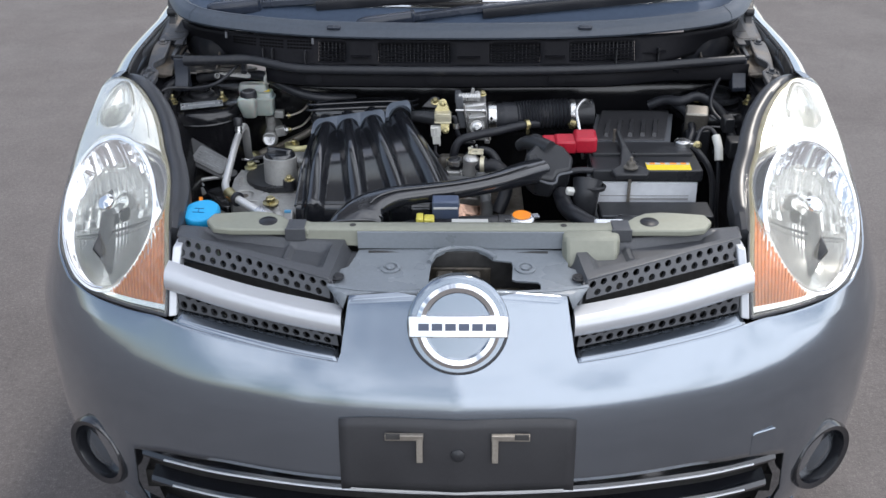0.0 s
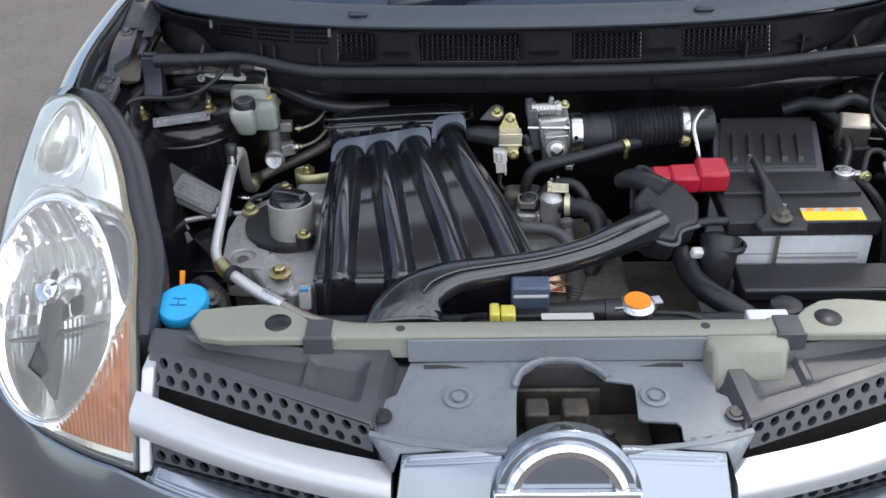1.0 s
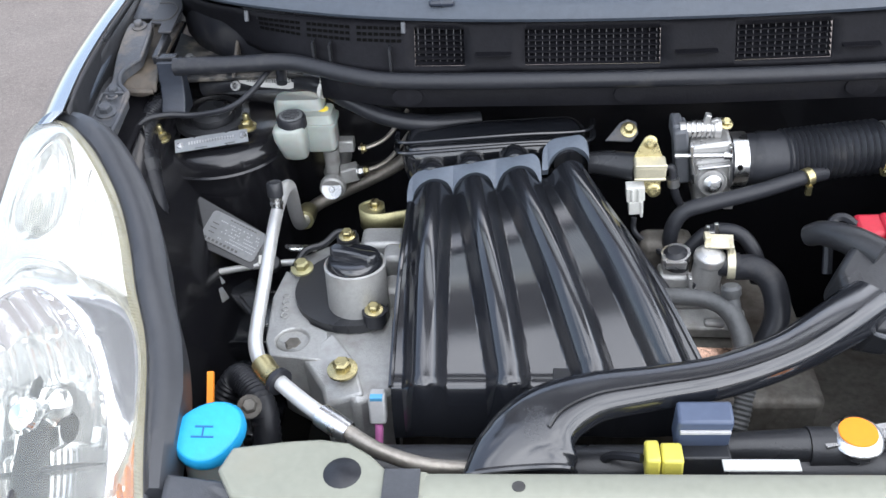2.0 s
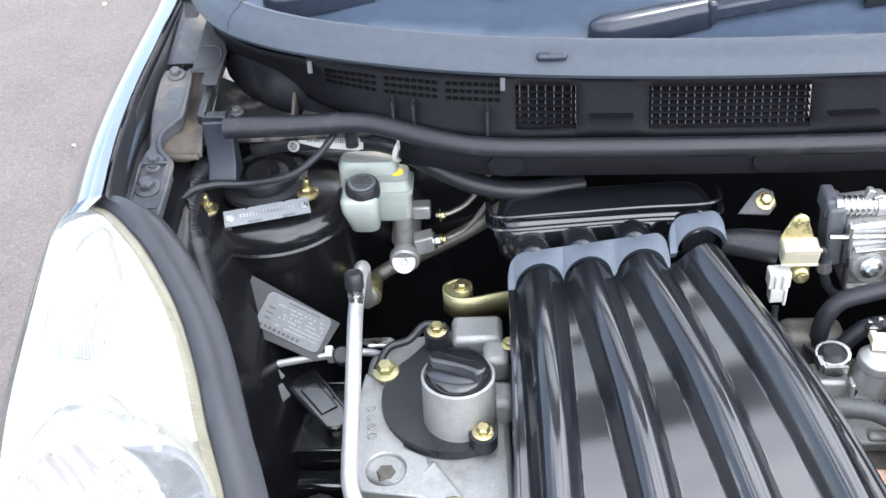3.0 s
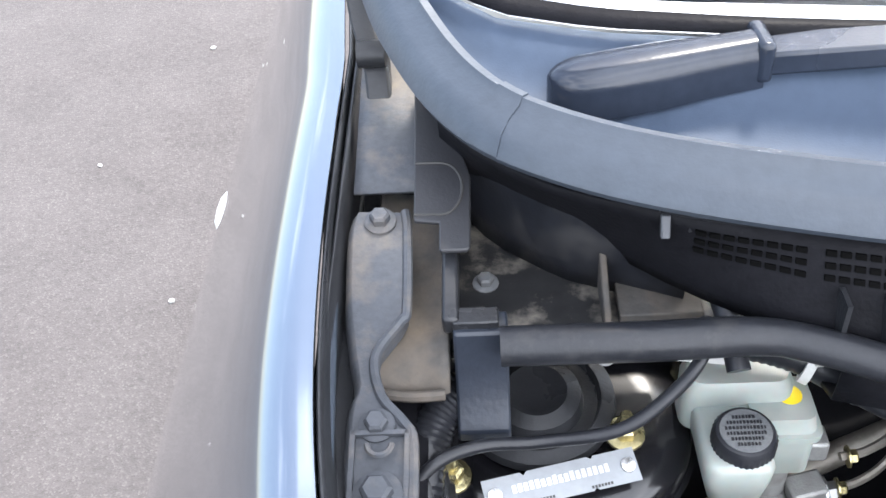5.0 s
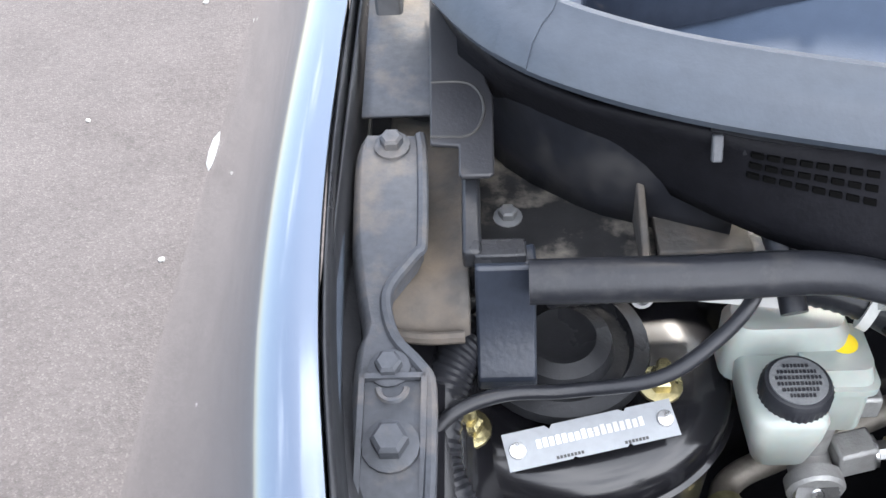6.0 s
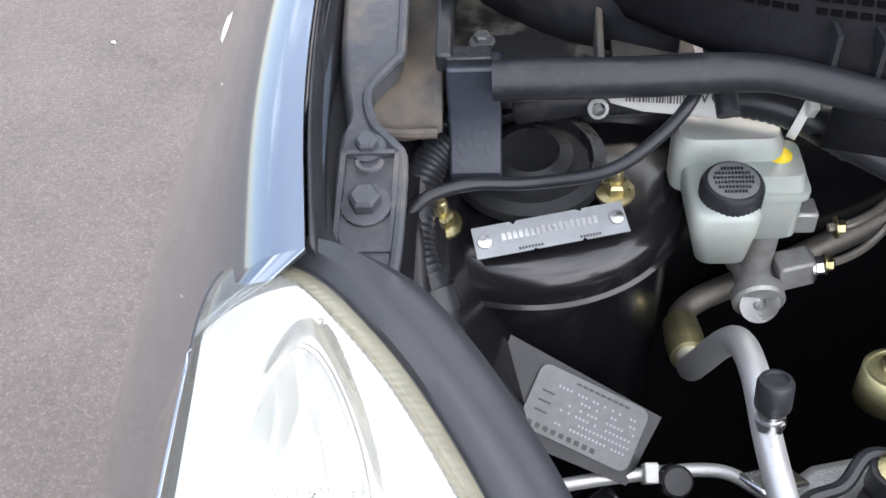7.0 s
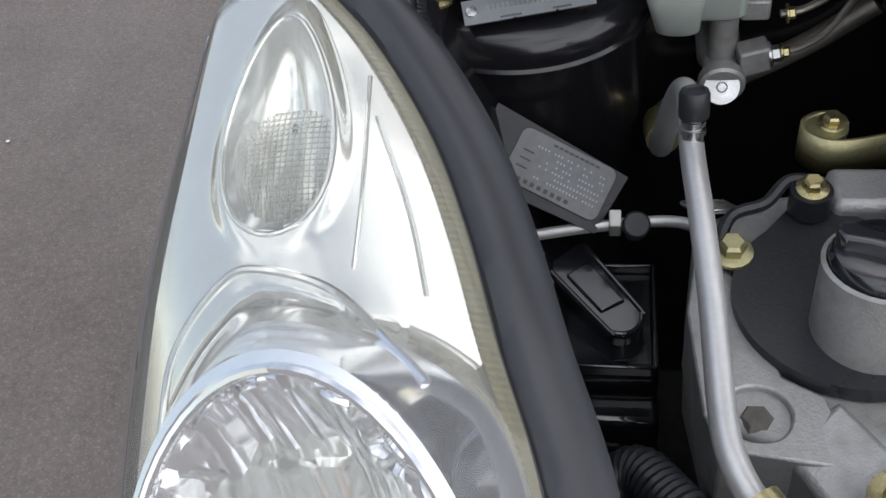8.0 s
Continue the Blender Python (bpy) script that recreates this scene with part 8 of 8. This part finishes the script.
# ---- front left: washer filler, hoses, plugs ----
wash = thing("washer_filler", (-0.453, 0.265, 0.74), "milky washer filler neck with a bright blue cap", "washer bottle")
bm = bmesh.new()
tube(bm, [(-0.456, 0.27, 0.60), (-0.455, 0.268, 0.76), (-0.453, 0.265, 0.812)], [0.03, 0.026, 0.022], 20)
part("neck", bm, WHITEP, wash)
bm = bmesh.new()
lathe(bm, (-0.453, 0.264, 0.808), (0.05, -0.28, 1), [(0.025, 0), (0.0285, 0.003), (0.029, 0.013), (0.0265, 0.019), (0.018, 0.0205), (0, 0.021)], 32)
for v in bm.verts:
    k = max(0.0, (v.co.x + 0.453) * 0.7 + (v.co.y - 0.264) * 0.7)
    v.co += V(0.25, 0.25, 0.06) * k
part("cap", bm, BLUE, wash, "bright blue snap cap", bevel=0.002)
m = plane_at(V(-0.453, 0.264, 0.808) + V(0.05, -0.28, 1).normalized() * 0.0212, (1, 0, 0), (0.05, -0.28, 1))
bars("cap_mark", m, [(-0.010, -0.006, 0.02, 0.0015), (-0.008, 0.004, 0.016, 0.0015), (-0.001, -0.004, 0.0015, 0.008)], mat("dark_blue_print", (0.005, 0.10, 0.25), 0.5), wash, 0.0004)
hose("power_hose", [(-0.50, 0.40, 0.70), (-0.475, 0.42, 0.735), (-0.455, 0.40, 0.745), (-0.435, 0.37, 0.74), (-0.43, 0.34, 0.70), (-0.43, 0.32, 0.64)], 0.014, RUBBER, "black ribbed hose looping low in the corner", ribs=0.006, rib=0.0012)
hose("low_hose", [(-0.52, 0.36, 0.72), (-0.49, 0.345, 0.745), (-0.46, 0.325, 0.74), (-0.45, 0.30, 0.71)], 0.012, RUBBER, "short black hose beside the washer neck")
hexbolt("hose_fitting_nut", (-0.437, 0.34, 0.775), (0.2, -0.5, 0.8), head, 0.014, DIRTY)
arm = thing("black_bracket", (-0.495, 0.59, 0.66), "glossy black moulded cover with a rounded nose and raised rim", "cover")
fork = plane_at((-0.495, 0.588, 0.700), (0.64, -0.77, 0), (0.05, -0.2, 1))
NOSE = arc(0.026, 0, 0.0165, 70, -70, 12) + [(-0.040, -0.019), (-0.040, 0.019)]
bm = bmesh.new()
plate(bm, fork, NOSE[::-1], 0.03)
part("shell", bm, BLACKM, arm, bevel=0.003)
bm = bmesh.new()
tube(bm, [fork @ Vector((x * 0.94, y * 0.9, 0.001)) for x, y in [(-0.036, 0.018)] + NOSE[:13] + [(-0.036, -0.018)]], 0.0017, 8, 3)
part("rim", bm, BLACKM, arm)
bm = bmesh.new()
plate(bm, fork @ Matrix.Translation((0.004, 0, 0.0022)), [(-0.026, -0.010), (0.012, -0.0095), (0.015, 0.0095), (-0.026, 0.010)], 0.003)
part("raised_field", bm, BLACKM, arm, bevel=0.0015)
rbox = thing("relay_box", (-0.485, 0.53, 0.62), "glossy black moulded box with raised edges beside the engine mount", "box")
part("box_body", boxes(((-0.486, 0.578, 0.655), (0.066, 0.096, 0.05))), BLACKM, rbox, bevel=0.005)
for c, sz in (((-0.4555, 0.578, 0.684), (0.004, 0.094, 0.010)), ((-0.486, 0.532, 0.683), (0.064, 0.004, 0.010)), ((-0.486, 0.6245, 0.683), (0.064, 0.004, 0.010))):
    part("raised_edge", boxes((c, sz)), BLACKM, rbox, bevel=0.0015)
part("box_front", boxes(((-0.488, 0.515, 0.635), (0.070, 0.026, 0.06))), BLACKM, rbox, bevel=0.005)
part("lower_step", boxes(((-0.488, 0.468, 0.60), (0.072, 0.06, 0.05))), BLACKM, rbox, bevel=0.006)
hose("wing_hose", [(-0.575, 0.735, 0.905), (-0.598, 0.722, 0.905), (-0.612, 0.702, 0.897), (-0.617, 0.670, 0.880), (-0.606, 0.645, 0.863), (-0.596, 0.620, 0.835), (-0.59, 0.60, 0.79)], 0.0115, RUBBER, "black corrugated hose running down beside the strut tower", ribs=0.006, rib=0.0008)
bm = bmesh.new()
lathe(bm, (-0.608, 0.649, 0.866), (0.25, -0.62, -0.74), [(0.0125, 0), (0.0148, 0), (0.0148, 0.014), (0.0125, 0.014)], 24)
tagged(part("hose_collar", bm, BLACKP), "ribbed black collar on the wing hose", "collar")
cb = thing("wing_connector", (-0.55, 0.58, 0.70), "grey metal clip bracket with a cream plug", "connector")
bm = bmesh.new()
plate(bm, plane_at((-0.552, 0.600, 0.735), (1, -0.8, 0), (0.5, -0.5, 0.7)), [(-0.022, -0.01), (0.012, -0.012), (0.014, 0.002), (0.022, 0.004), (0.022, 0.014), (-0.012, 0.012)], 0.003)
plate(bm, plane_at((-0.538, 0.575, 0.715), (1, -0.8, 0), (0.5, -0.5, 0.7)), [(-0.012, -0.02), (0.008, -0.022), (0.008, 0.016), (-0.008, 0.018)], 0.003)
part("clip_plate", bm, PLATEM, cb, bevel=0.001)
bm = bmesh.new()
lathe(bm, (-0.568, 0.606, 0.752), (0.1, -0.6, 0.8), [(0.008, 0), (0.008, 0.012), (0, 0.013)], 14)
part("plug", bm, YELLOW, cb, "cream plug")
refl = bmesh.new()
box(refl, (-0.470, 0.333, 0.795), (0.006, 0.05, 0.006), (30, 0, 6))
tagged(part("orange_strip", refl, ORANGE), "thin orange strip inside the lamp side", "strip")
inj = thing("injector_plug", (-0.312, 0.345, 0.74), "pale grey electrical plug with pink wires", "plug")
part("shell", boxes(((-0.312, 0.343, 0.772), (0.016, 0.018, 0.03), (-15, 0, 0))), GREYC, inj, bevel=0.002)
part("blue_tab", boxes(((-0.312, 0.340, 0.787), (0.012, 0.006, 0.004))), mat("blue_plug_tab", (0.08, 0.3, 0.5), 0.4), inj)
bm = bmesh.new()
tube(bm, [(-0.312, 0.338, 0.762), (-0.312, 0.33, 0.745), (-0.315, 0.325, 0.72)], 0.004, 8)
part("wires", bm, mat("pink_wire", (0.5, 0.15, 0.35), 0.5), inj)

# ---- small stones on the asphalt ----
def stone(x, y, r, seed):
    rn = random.Random(seed)
    bm = bmesh.new()
    bmesh.ops.create_icosphere(bm, subdivisions=1, radius=r)
    for v in bm.verts:
        v.co *= 0.75 + 0.5 * rn.random()
        v.co.z *= 0.6
    bm.transform(Matrix.Translation((x, y, r * 0.4)))
    return tagged(part("stone", bm, LABEL), "small pale stone lying on the asphalt", "stone", "loose stones")


for k, (x, y, r) in enumerate(((-1.06, 0.93, 0.009), (-1.19, 1.75, 0.007), (-1.45, 2.2, 0.006), (-1.28, 2.7, 0.008), (-1.7, 1.6, 0.005), (-1.62, 3.1, 0.008), (-1.10, 1.35, 0.005))):
    stone(x, y, r, k)
